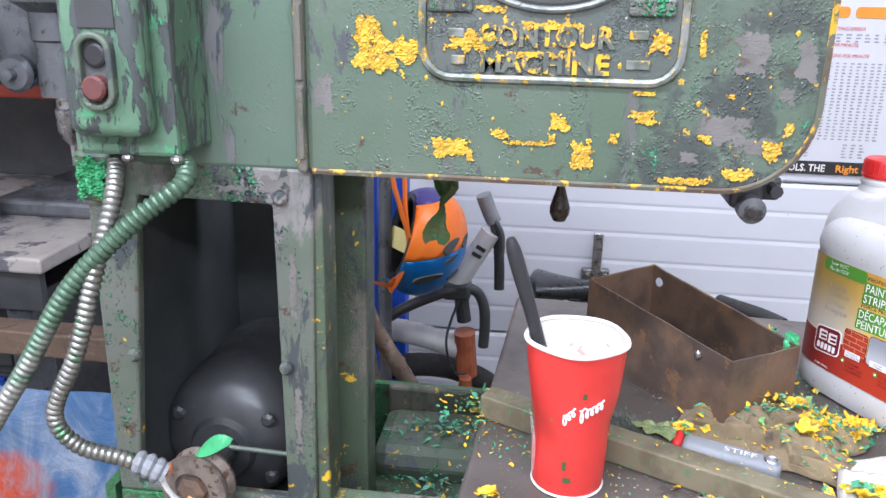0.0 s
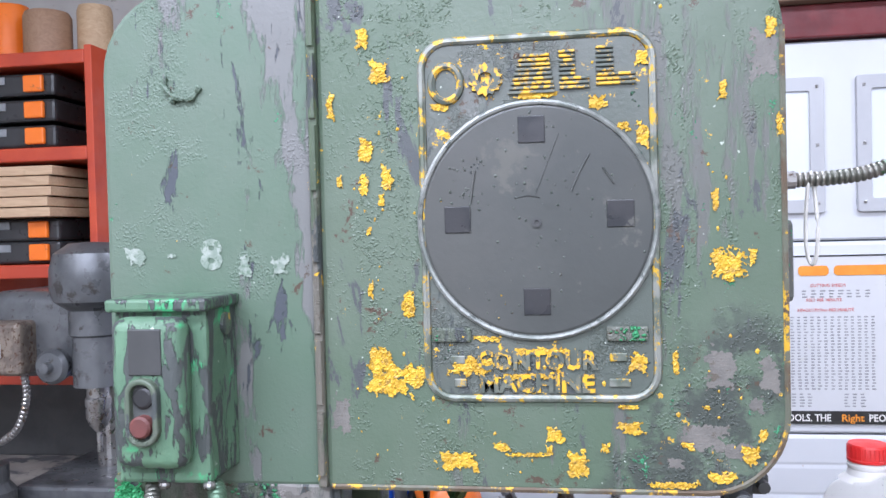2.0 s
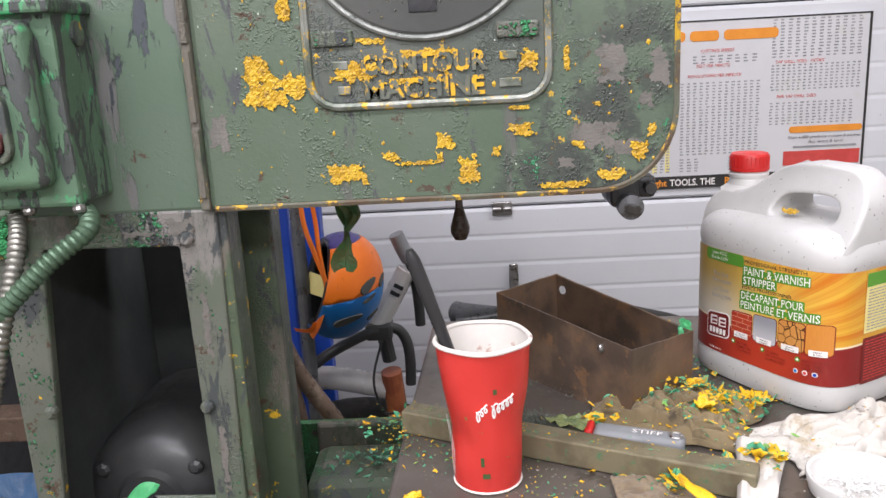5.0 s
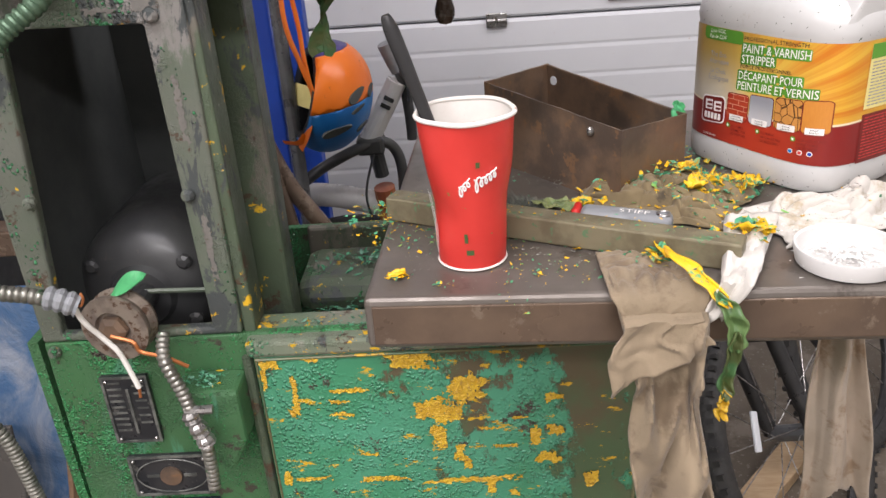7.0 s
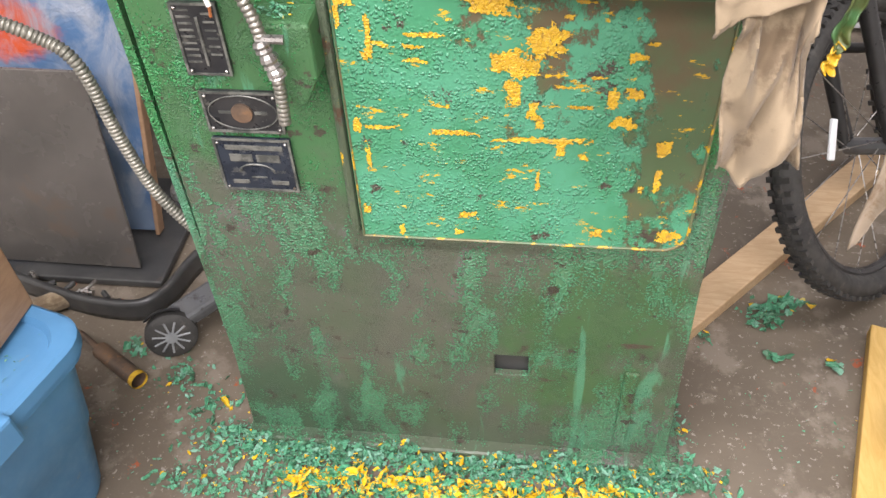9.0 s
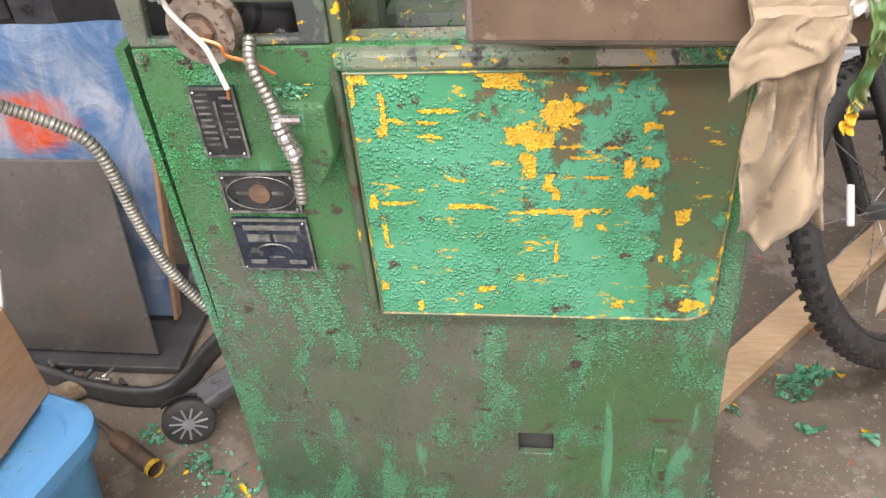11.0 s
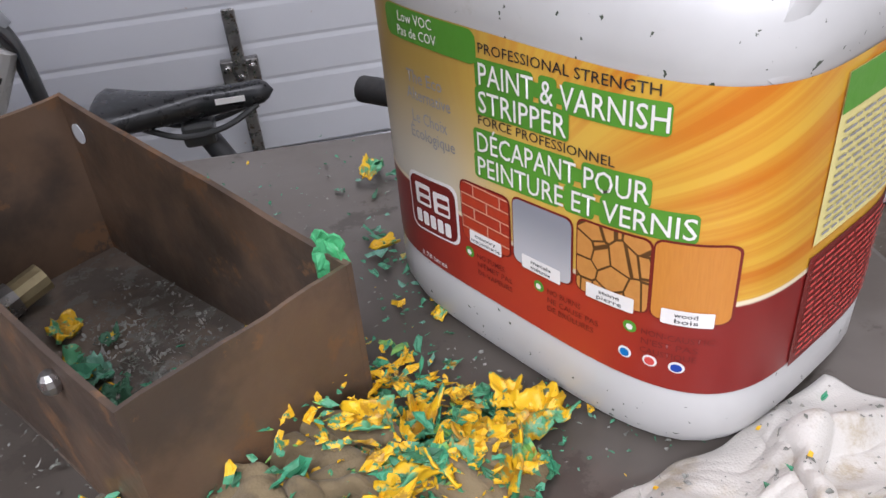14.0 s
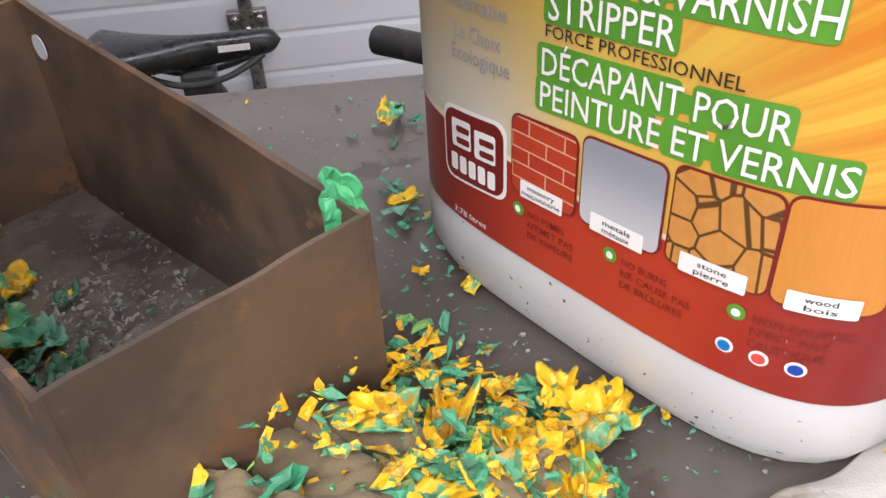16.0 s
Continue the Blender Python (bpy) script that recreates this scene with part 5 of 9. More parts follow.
part("paint_scar", pipe([(-0.372, -0.001, 1.679), (-0.37, -0.003, 1.66), (-0.362, -0.002, 1.648)], lambda i: (0.001, 0.002, 0.003, 0.0022)[i % 4], 7), M_COLUMN, saw)


def switch_box():
    body = part("switch_box", box(-0.396, -0.304, -0.070, 0.0, 1.282, 1.450, 0.004), M_SWITCH, saw, "mint green start-stop switch box with chipped paint")
    part("lip", box(-0.400, -0.300, -0.080, 0.0, 1.444, 1.456, 0.003), M_SWITCH, body)
    part("cover", box(-0.390, -0.318, -0.094, -0.066, 1.300, 1.440, 0.013, None, 4), M_SWITCH, body, "rounded cover", True)
    part("switch_plate", box(-0.369, -0.337, -0.0955, --0.092, 1.388, 1.430, 0.001), M_BLACKIRON, body, "small grey legend plate")
    surround = part("button_surround", slab(round_rect(-0.371, -0.339, 1.324, 1.386, 0.0155, 6), [round_rect(-0.3655, -0.3445, 1.3295, 1.3805, 0.010, 6)], -0.102, -0.09, 0.002), M_FRAME, body)
    # dark backing puts the shade of the button recess into colour
    part("well", box(-0.367, -0.343, -0.0948, -0.092, 1.328, 1.382), M_INNER_SHADE, surround)
    part("start_button", lathe([(0.0098, 0), (0.0098, 0.003), (0.0075, 0.004)], 16, pose(-0.355, -0.0945, 1.368, 90)), M_BLACKPLASTIC, surround, "black start button")
    part("stop_button", lathe([(0.0102, 0), (0.0102, 0.009), (0.0082, 0.011)], 16, pose(-0.355, -0.0945, 1.3425, 90)), worn("faded_red_button", (0.13, 0.042, 0.036), (0.10, 0.036, 0.032), 30, 0.5), surround, "faded red stop button")
    part("knockout", lathe([(0.011, 0), (0.011, 0.003), (0.008, 0.0035)], 16, pose(-0.304, -0.03, 1.428, 0, 90)), M_FRAME, body)
    for x in (-0.352, -0.308):
        part("screw", ball(x, -0.066, 1.28, 0.006, 0.006, 0.005, 10, 6), M_STEEL, body)


switch_box()
part("bracket_plate", box(-0.432, -0.395, -0.022, 0.002, 1.225, 1.275, 0.006), M_POST, saw)
part("green_scrap", crackle_patch(-0.413, 1.250, 0.040, 0.052, 391, -0.0225, 0.006), worn("bright_crumpled_green", (0.075, 0.34, 0.14), (0.05, 0.26, 0.10), 70, 0.4), saw, "bright crumpled green paint")

# plates on the lower left
def name_plate(x0, x1, z0, z1, material, label, rows):
    ob = part("name_plate", box(x0, x1, -0.006, 0.0, z0, z1, 0.0015), material, saw, label)
    part("plate_rim", slab([(x0, z0), (x1, z0), (x1, z1), (x0, z1)], [[(x0 + 0.003, z0 + 0.003), (x0 + 0.003, z1 - 0.003), (x1 - 0.003, z1 - 0.003), (x1 - 0.003, z0 + 0.003)]], -0.0075, -0.0055), M_PLATETXT, ob)
    for x in (x0 + 0.006, x1 - 0.006):
        for z in (z0 + 0.006, z1 - 0.006):
            part("rivet", ball(x, -0.0075, z, 0.0022, 0.0022, 0.0022, 8, 5), M_STEEL, ob)
    for bx0, bx1, bz0, bz1 in rows:
        part("text_bar", box(bx0, bx1, -0.0069, -0.0058, bz0, bz1), M_PLATETXT, ob)
    return ob


speed = name_plate(-0.383, -0.33, 0.762, 0.852, M_DARKPLATE, "small black speed table plate", [(-0.378 + k * 0.0, -0.362, 0.842 - k * 0.008, 0.8445 - k * 0.008) for k in range(9)] + [(-0.349, -0.336, 0.838 - k * 0.01, 0.8403 - k * 0.01) for k in range(6)])
part("slot", box(-0.357, -0.354, -0.0078, -0.006, 0.775, 0.835), M_PLATETXT, speed)
oval = name_plate(-0.378, -0.283, 0.682, 0.74, M_DARKPLATE, "black plate with an oval border", [(-0.36, -0.345, 0.709, 0.713), (-0.316, -0.301, 0.709, 0.713)])
part("oval_line", tube([Vector((-0.33 + 0.042 * math.cos(a), -0.007, 0.711 + 0.024 * math.sin(a))) for a in (2 * math.pi * k / 40 for k in range(40))], 0.0009, 6, closed=True), M_PLATETXT, oval)
part("oval_stud", lathe([(0.013, 0), (0.013, 0.003), (0.0001, 0.004)], 20, pose(-0.331, -0.006, 0.711, 90)), M_RUST, oval)
maker = name_plate(-0.379, -0.281, 0.59, 0.672, M_BLUEPLATE, "blue-black maker's plate with pale lettering", [(-0.365, -0.292, 0.655, 0.662), (-0.362, -0.333, 0.637, 0.648), (-0.328, -0.298, 0.637, 0.648), (-0.366, -0.345, 0.601, 0.607), (-0.315, -0.293, 0.601, 0.607), (-0.34, -0.32, 0.611, 0.613)])
on_plate = lambda px, pz: (lambda x, v, w: Vector((px + x, -0.0068, pz + v)))
lettering("FILE", 0.0055, on_plate(-0.362, 0.619), M_PLATETXT, "word", maker)
lettering("SAW", 0.0055, on_plate(-0.31, 0.619), M_PLATETXT, "word", maker)
part("arc_line", tube([Vector((-0.331 + 0.022 * math.cos(a), -0.007, 0.622 + 0.011 * math.sin(a))) for a in (math.pi * k / 16 for k in range(17))], 0.0012, 6), M_PLATETXT, maker)
lug = part("junction_lug", slab([(-0.284, 0.852), (-0.272, 0.80), (-0.250, 0.752), (-0.238, 0.748), (-0.219, 0.785), (-0.219, 0.852)], [], -0.046, 0.0, 0.005), M_CABINET, saw, "green junction lug with chips on its top")

# motor behind the window
motor = part("motor", lathe([(0.001, 0.0), (0.035, 0.0), (0.04, 0.008), (0.065, 0.014), (0.082, 0.032), (0.086, 0.06), (0.086, 0.20)], 40, pose(-0.352, 0.075, 0.905, -90)), M_BLACKIRON, saw, "black motor end bell", True)
for a in (35, 145, 215, 325):
    part("motor_bolt", lathe([(0.009, 0), (0.009, 0.006), (0.005, 0.009)], 8, pose(-0.352 + 0.066 * math.cos(radians(a)), 0.093, 0.905 + 0.066 * math.sin(radians(a)), 90)), M_BLACKIRON, motor)
part("shaft", rod((-0.330, -0.03, 0.931), (-0.348, 0.10, 0.905), 0.015, 14), M_BLACKIRON, motor)
pulley = part("pulley", lathe([(0.036, 0.0), (0.037, 0.004), (0.033, 0.012), (0.037, 0.02), (0.037, 0.024), (0.02, 0.026), (0.018, 0.022), (0.0001, 0.022)], 32, pose(-0.3305, -0.014, 0.931, 90, 0, -8)), M_PULLEY, saw, "rusty pulley")
part("pulley_boss", lathe([(0.016, 0), (0.016, 0.006), (0.009, 0.009), (0.0001, 0.009)], 6, pose(-0.3335, -0.036, 0.931, 90, 0, -8)), M_RUST, pulley)
part("belt_rod", rod((-0.34, 0.055, 0.925), (-0.24, 0.05, 0.925), 0.003, 6), M_FRAME, saw)

# table, turned a little against the cabinet
TZ = 1.0136
TM = pose(-0.057, -0.153, 0, 0, 0, -3.4)
table = part("table", box(0, 0.575, 0, 0.515, TZ - 0.05, TZ, 0.006, TM, 3), M_TABLE, saw, "dark oiled cast-iron saw table")
part("table_edge", box(0.007, 0.568, -0.0016, 0.004, TZ - 0.044, TZ - 0.007, 0.001, TM), M_TABLE_EDGE, table, "brown machined front edge")
part("table_rib", join(box(0.03, 0.22, 0.07, 0.48, TZ - 0.085, TZ - 0.05, 0.006, TM)), M_TABLE_EDGE, table)
part("table_trunnion", box(0.06, 0.20, 0.08, 0.30, 0.885, TZ - 0.084, 0.01), M_BLACKIRON, saw)
# blade guide and its knob under the head
guide = part("blade_guide", join(box(0.175, 0.205, 0.05, 0.12, 1.232, 1.27, 0.006), box(0.2, 0.222, 0.06, 0.11, 1.24, 1.262, 0.004)), M_BLACKIRON, saw, "black blade guide block")
part("guide_roller", lathe([(0.0125, 0), (0.0125, 0.016), (0.005, 0.018), (0.005, 0.02)], 18, pose(0.192, 0.05, 1.236, 90)), M_GREYIRON, guide)
part("guide_screw", rod((0.214, 0.045, 1.252), (0.214, 0.065, 1.252), 0.006, 8), M_BLACKIRON, guide)
part("knob", lathe([(0.0001, 0.0), (0.007, 0.002), (0.011, 0.010), (0.0112, 0.017), (0.008, 0.028), (0.0045, 0.040), (0.004, 0.09)], 18, pose(0.021, 0.166, 1.1785)), worn("varnished_knob", (0.05, 0.032, 0.022), (0.07, 0.045, 0.03), 30, 0.25), saw, "dark varnished drop knob")
# lug and conduit on the head's far side
part("side_lug", box(0.222, 0.25, 0.06, 0.10, 1.432, 1.515, 0.006), M_HEAD, saw)
part("conduit_nipple", rod((0.225, 0.15, 1.556), (0.275, 0.15, 1.5575), 0.010, 12), M_STEEL, saw)

# peeled coat hanging under the head
peel = cloth(6, 14, lambda u, v: Vector((-0.102 + (u - 0.5) * (0.016 + 0.010 * math.sin(v * 9)) + 0.006 * math.sin(v * 5) + 0.006 * fold(u * 3, v * 5, 1), 0.085 + 0.012 * fold(u * 2, v * 3, 4) + 0.01 * v, 1.262 - v * 0.09 - 0.012 * abs(u - 0.5))))
thick(tagged(part("peeled_paint_strip", peel, M_PEEL_GREEN, None), "dark green strip of peeled paint hanging under the saw head", "paint strip"), 0.0012)


# ---- conduits and wires ----
def conduit(points, radius, material, label, ends=True):
    ob = thing("flexible_conduit", points[0], label, "conduit")
    part("armour", conduit_mesh(points, radius), material, ob, "", True)
    if ends:
        for a, b in ((points[0], points[1]), (points[-1], points[-2])):
            a, b = Vector(a), Vector(b)
            part("end_fitting", rod(a, a + (b - a).normalized() * 0.022, radius * 1.25, 12), M_STEEL, ob)
    return ob


conduit([(-0.312, -0.045, 1.274), (-0.300, -0.075, 1.262), (-0.332, -0.10, 1.235), (-0.385, -0.12, 1.18), (-0.43, -0.13, 1.105), (-0.475, -0.135, 1.035), (-0.55, -0.10, 0.92), (-0.66, 0.02, 0.83), (-0.60, 0.05, 0.775), (-0.555, 0.05, 0.735), (-0.537, 0.05, 0.62), (-0.512, 0.05, 0.52), (-0.46, 0.05, 0.43)], 0.0088, M_CONDUIT_DULL, "galvanised flexible conduit spattered with green paint, looping down to the cabinet", False)
lower = conduit([(-0.372, -0.05, 1.274), (-0.358, -0.09, 1.245), (-0.366, -0.115, 1.19), (-0.385, -0.125, 1.12), (-0.413, -0.125, 1.06), (-0.398, -0.122, 1.028), (-0.36, -0.118, 1.016), (-0.335, -0.115, 1.008)], 0.0078, M_CONDUIT, "thin flexible conduit with cut end and bare wires", False)
part("tape", conduit_mesh([(-0.347, -0.117, 1.013), (-0.335, -0.115, 1.008), (-0.322, -0.112, 1.000)], 0.0115, 0.008), M_GREYPLASTIC, lower, "grey tape round the cut end")
part("white_wire", pipe([(-0.326, -0.112, 1.001), (-0.324, -0.108, 0.982), (-0.314, -0.102, 0.960), (-0.303, -0.101, 0.943), (-0.298, -0.10, 0.923), (-0.293, -0.10, 0.900)], 0.0026, 8), M_WHITEWIRE, lower)
part("copper_wire", pipe([(-0.324, -0.112, 1.002), (-0.316, -0.118, 1.003), (-0.31, -0.122, 1.012), (-0.311, -0.122, 1.018)], 0.0013, 6), M_COPPER, lower)
part("copper_wire", pipe([(-0.293, -0.10, 0.901), (-0.294, -0.10, 0.889)], 0.0016, 6), M_COPPER, lower)
lead = conduit([(-0.286, -0.035, 0.922), (-0.281, -0.058, 0.903), (-0.268, -0.064, 0.867), (-0.262, -0.067, 0.838), (-0.256, -0.067, 0.809), (-0.255, -0.066, 0.786), (-0.258, -0.064, 0.742)], 0.0072, M_CONDUIT, "short flexible conduit hanging over the junction lug", False)
part("clamp", join(rod((-0.268, -0.069, 0.848), (-0.240, -0.066, 0.846), 0.005, 8), tube(glide([(-0.264, -0.068, 0.846), (-0.260, -0.069, 0.832), (-0.255, -0.069, 0.815), (-0.253, -0.068, 0.804)], 5), lambda i: (0.007, 0.0095, 0.0105, 0.009, 0.0105)[i % 5], 9)), M_STEEL, lead, "crumpled steel clamp")
part("orange_wire", pipe([(-0.336, -0.045, 0.927), (-0.314, -0.047, 0.920), (-0.308, -0.047, 0.908), (-0.283, -0.05, 0.902), (-0.264, -0.045, 0.886)], 0.0022, 6), M_COPPER, lead)
right_conduit = conduit([(0.27, 0.15, 1.557), (0.32, 0.15, 1.559), (0.36, 0.15, 1.566), (0.42, 0.15, 1.592), (0.52, 0.16, 1.66), (0.66, 0.2, 1.8), (0.8, 0.3, 2.1), (0.85, 0.4, 2.7)], 0.0085, M_CONDUIT, "flexible conduit running from the saw head to the ceiling", False)
part("cable_tie", tube([Vector((0.292 + 0.006 * math.cos(a), 0.15 + 0.004 * math.sin(a * 2), 1.515 + 0.05 * math.sin(a))) for a in (2 * math.pi * k / 24 for k in range(24))], 0.0022, 6, closed=True), M_WHITEWIRE, right_conduit, "white cable tie")

# ---- things on the table ----
def paper_cup():
    cx, cy, h = 0.0378, -0.083, 0.137
    cup = thing("paper_cup", (cx, cy, TZ), "crushed red paper coffee cup with white rolled rim", "cup")
    rows, sides = 22, 48
    bm = bmesh.new()
    rings = []

    def skin(k, t, inset):
        a = 2 * math.pi * k / sides
        r = 0.0302 + (0.0415 - 0.0302) * t - inset
        dent = 0.0042 * math.exp(-((t - 0.38) / 0.16) ** 2) * max(0, math.cos(a - 3.3)) + 0.0022 * math.exp(-((t - 0.45) / 0.14) ** 2) * max(0, math.cos(a + 0.25)) ** 3 + 0.0022 * math.sin(3 * a + 7 * t) * t * (1 - t) * 2 + 0.0011 * t ** 6 * math.sin(5 * a)
        r -= dent
        return Vector((cx + r * math.cos(a), cy + r * math.sin(a), TZ + 0.0005 + t * h))

    for i in range(rows + 1):
        rings.append([bm.verts.new(skin(k, i / rows, 0)) for k in range(sides)])
    for a, b in zip(rings, rings[1:]):
        for k in range(sides):
            bm.faces.new((a[k], a[(k + 1) % sides], b[(k + 1) % sides], b[k]))
    wall = part("wall", bm, M_CUP, cup, "", True)
    bm = bmesh.new()
    inner = [[bm.verts.new(skin(k, 0.05 + 0.95 * i / rows, 0.0009)) for k in range(sides)] for i in range(rows + 1)]
    for a, b in zip(inner, inner[1:]):
        for k in range(sides):
            bm.faces.new((a[(k + 1) % sides], a[k], b[k], b[(k + 1) % sides]))
    bm.faces.new(inner[0])
    part("lining", bm, M_CUPIN, cup, "stained white inside", True)
    part("rim", tube([skin(k, 1.0, 0.0) for k in range(sides)], 0.0021, 8, closed=True), M_CUPIN, cup, "rolled white rim", True)
    part("base_rim", tube([skin(k, 0.012, -0.0002) for k in range(sides)], 0.0012, 6, closed=True), M_CUPIN, cup)
    on_cup = lambda ang, z: Vector((cx + (0.0309 + 0.0113 * z / h) * math.cos(ang), cy + (0.0309 + 0.0113 * z / h) * math.sin(ang), TZ + z))
    # maker's script as a plain white flourish
    for k, (a0, a1, zz, loops, amp) in enumerate(((-103, -88, 0.078, 3, 0.0042), (-83, -52, 0.083, 5, 0.0050))):
        stroke = []
        for i in range(loops * 14 + 1):
            t = i / (loops * 14)
            ang = a0 + (a1 - a0) * t + 3.0 * math.sin(2 * math.pi * loops * t)
            stroke.append(on_cup(radians(ang), zz + 0.010 * t + amp * (1.25 if t < 0.25 else 0.7) * math.cos(2 * math.pi * loops * t)))
        part("script_mark", tube(stroke, 0.0008, 6), M_WHITEINK, wall, "white flourish in place of the maker's name")
    for k in range(4):
        bm = cloth(2, 20, lambda u, v: on_cup(radians(-168 + k * 3.0 + u * 1.0 + 10 * math.sin(v * 3)), 0.012 + v * 0.06))
        part("swirl_line", bm, M_WHITEINK, wall, "thin pale line")
    for k, (ang, z, w, hh) in enumerate(((-93, 0.020, 0.007, 0.005), (-98, 0.034, 0.003, 0.009), (-78, 0.082 + 0.02, 0.003, 0.005))):
        bm = cloth(3, 3, lambda u, v: on_cup(radians(ang) + (u - 0.5) * w / 0.034 + 0.05 * fold(u * 3, v * 3, k), z + (v - 0.5) * hh + 0.002 * fold(v * 4, u * 3, k)))
        part("paint_smear", bm, M_PEEL_GREEN, wall, "green paint smear")
    stick = thing("paint_brush", (cx - 0.02, cy, TZ + 0.02), "dark brush handle standing in the paper cup", "brush")
    part("handle", pipe([(0.036, -0.078, TZ + 0.02), (0.016, -0.080, TZ + 0.09), (0.005, -0.082, TZ + 0.135), (-0.010, -0.086, TZ + 0.185), (-0.021, -0.090, TZ + 0.221)], lambda i: (0.004, 0.0045, 0.005, 0.0055, 0.006, 0.0068, 0.0075, 0.0075, 0.0072, 0.0068, 0.0062, 0.0058, 0.0056, 0.0056, 0.0057, 0.0058, 0.006, 0.0062, 0.0064, 0.0065, 0.0066, 0.0065, 0.006, 0.005, 0.0035)[min(24, i)], 12), M_BLACKPLASTIC, stick, "", True)


paper_cup()


def rust_tray():
    n, r, p, l = Vector((0.189, 0.014, 0)), Vector((0.268, 0.077, 0)), Vector((0.140, 0.247, 0)), Vector((0.061, 0.184, 0))
    tops = {0: 0.080, 1: 0.0745, 2: 0.096, 3: 0.094}
    tray = thing("steel_tray", (0.165, 0.13, TZ), "rusty folded sheet-steel tray full of scrapings, on the saw table", "tray")
    pts = [n, r, p, l]
    mid = (n + r + p + l) / 4
    part("tray_floor", join(cloth(1, 1, lambda u, v: (n * (1 - u) + r * u) * (1 - v) + (l * (1 - u) + p * u) * v + Vector((0, 0, TZ + 0.0025)))), worn("dirty_tray_floor", (0.165, 0.128, 0.098), (0.105, 0.088, 0.072), 30, 0.7, 0, (0.16, 0.15, 0.13), 0.56), tray)
    for i, name in enumerate(("near_end", "long_wall", "far_end", "long_wall")):
        a, b = pts[i], pts[(i + 1) % 4]
        ha, hb = tops[i], tops[(i + 1) % 4]
        inward = (mid - (a + b) / 2)
        inward = (inward - (b - a).normalized() * inward.dot((b - a).normalized())).normalized() * 0.0024
        bm = bmesh.new()
        steps = 10
        outer, inner_ = [], []
        for k in range(steps + 1):
            q = a.lerp(b, k / steps)
            h = ha + (hb - ha) * k / steps + 0.0003 * math.sin(k * 1.9 + i)
            bow = inward.normalized() * (0.0005 * math.sin(k * 0.9 + i))
            outer.append((q + bow + Vector((0, 0, TZ)), q + bow + Vector((0, 0, TZ + h))))
            inner_.append((q + bow + inward + Vector((0, 0, TZ)), q + bow + inward + Vector((0, 0, TZ + h - 0.0004))))
        vo = [[bm.verts.new(c) for c in pair] for pair in outer]
        vi = [[bm.verts.new(c) for c in pair] for pair in inner_]
        for k in range(steps):
            bm.faces.new((vo[k][0], vo[k + 1][0], vo[k + 1][1], vo[k][1]))
            bm.faces.new((vi[k + 1][0], vi[k][0], vi[k][1], vi[k + 1][1]))
            bm.faces.new((vo[k][1], vo[k + 1][1], vi[k + 1][1], vi[k][1]))
        for k in (0, steps):
            bm.faces.new((vo[k][0], vo[k][1], vi[k][1], vi[k][0]))
        bmesh.ops.recalc_face_normals(bm, faces=bm.faces)
        part(name, bm, M_RUST, tray)
    hole = p.lerp(r, 0.07) + Vector((0, 0, TZ + 0.078))
    way = (r - p).normalized()
    side = Vector((-way.y, way.x, 0))
    # wall is not pierced: light through the hole is painted as a pale disc
    part("hole", lathe([(0.0055, 0), (0.0055, 0.0006)], 16, Matrix.Translation(hole - Vector((way.y, -way.x, 0)) * -0.0032) @ pose(0, 0, 0, 90, 0, math.degrees(math.atan2(way.y, way.x)))), M_PANE, tray, "pale disc for a drilled hole, light behind put into its colour")
    stud = n.lerp(l, 0.19) + Vector((0, 0, TZ + 0.072))
    part("bolt", ball(stud.x - 0.002, stud.y - 0.002, stud.z, 0.004, 0.004, 0.005, 10, 6), M_STEEL, tray)


rust_tray()
cap_plug = thing("hose_fitting", (0.104, 0.195, TZ + 0.003), "small brass hose fitting lying in the tray", "fitting")
part("fitting_body", rod((0.100, 0.192, TZ + 0.013), (0.113, 0.203, TZ + 0.016), 0.0080, 12), worn("dull_brass", (0.42, 0.35, 0.20), (0.34, 0.28, 0.16), 40, 0.4, 0.6), cap_plug)
part("fitting_collar", rod((0.094, 0.187, TZ + 0.012), (0.100, 0.192, TZ + 0.013), 0.0095, 12), M_STEEL, cap_plug)

# the jug
JC, JA, JB, JN = Vector((0.391, 0.118, TZ)), 0.100, 0.070, 4.0
JU, JV = Vector((0.485, -0.874, 0)).normalized(), Vector((0.874, 0.485, 0)).normalized()


def jug_point(s, d, z):
    return JC + JU * s + JV * d + Vector((0, 0, z))


def jug_front(s, z, lift=0.0008):
    s = max(-0.0985, min(0.0985, s))
    d = -JB * (1 - abs(s / JA) ** JN) ** (1 / JN)
    gs, gd = (abs(s / JA) ** (JN - 1) * math.copysign(1, s)) / JA, -(abs(d / JB) ** (JN - 1)) / JB
    size = math.hypot(gs, gd)
    return jug_point(s + gs / size * lift, d + gd / size * lift, z)


def oval_at(angle, a, b, n):
    c, s = math.cos(angle), math.sin(angle)
    k = (abs(c / a) ** n + abs(s / b) ** n) ** (-1 / n)
    return k * c, k * s


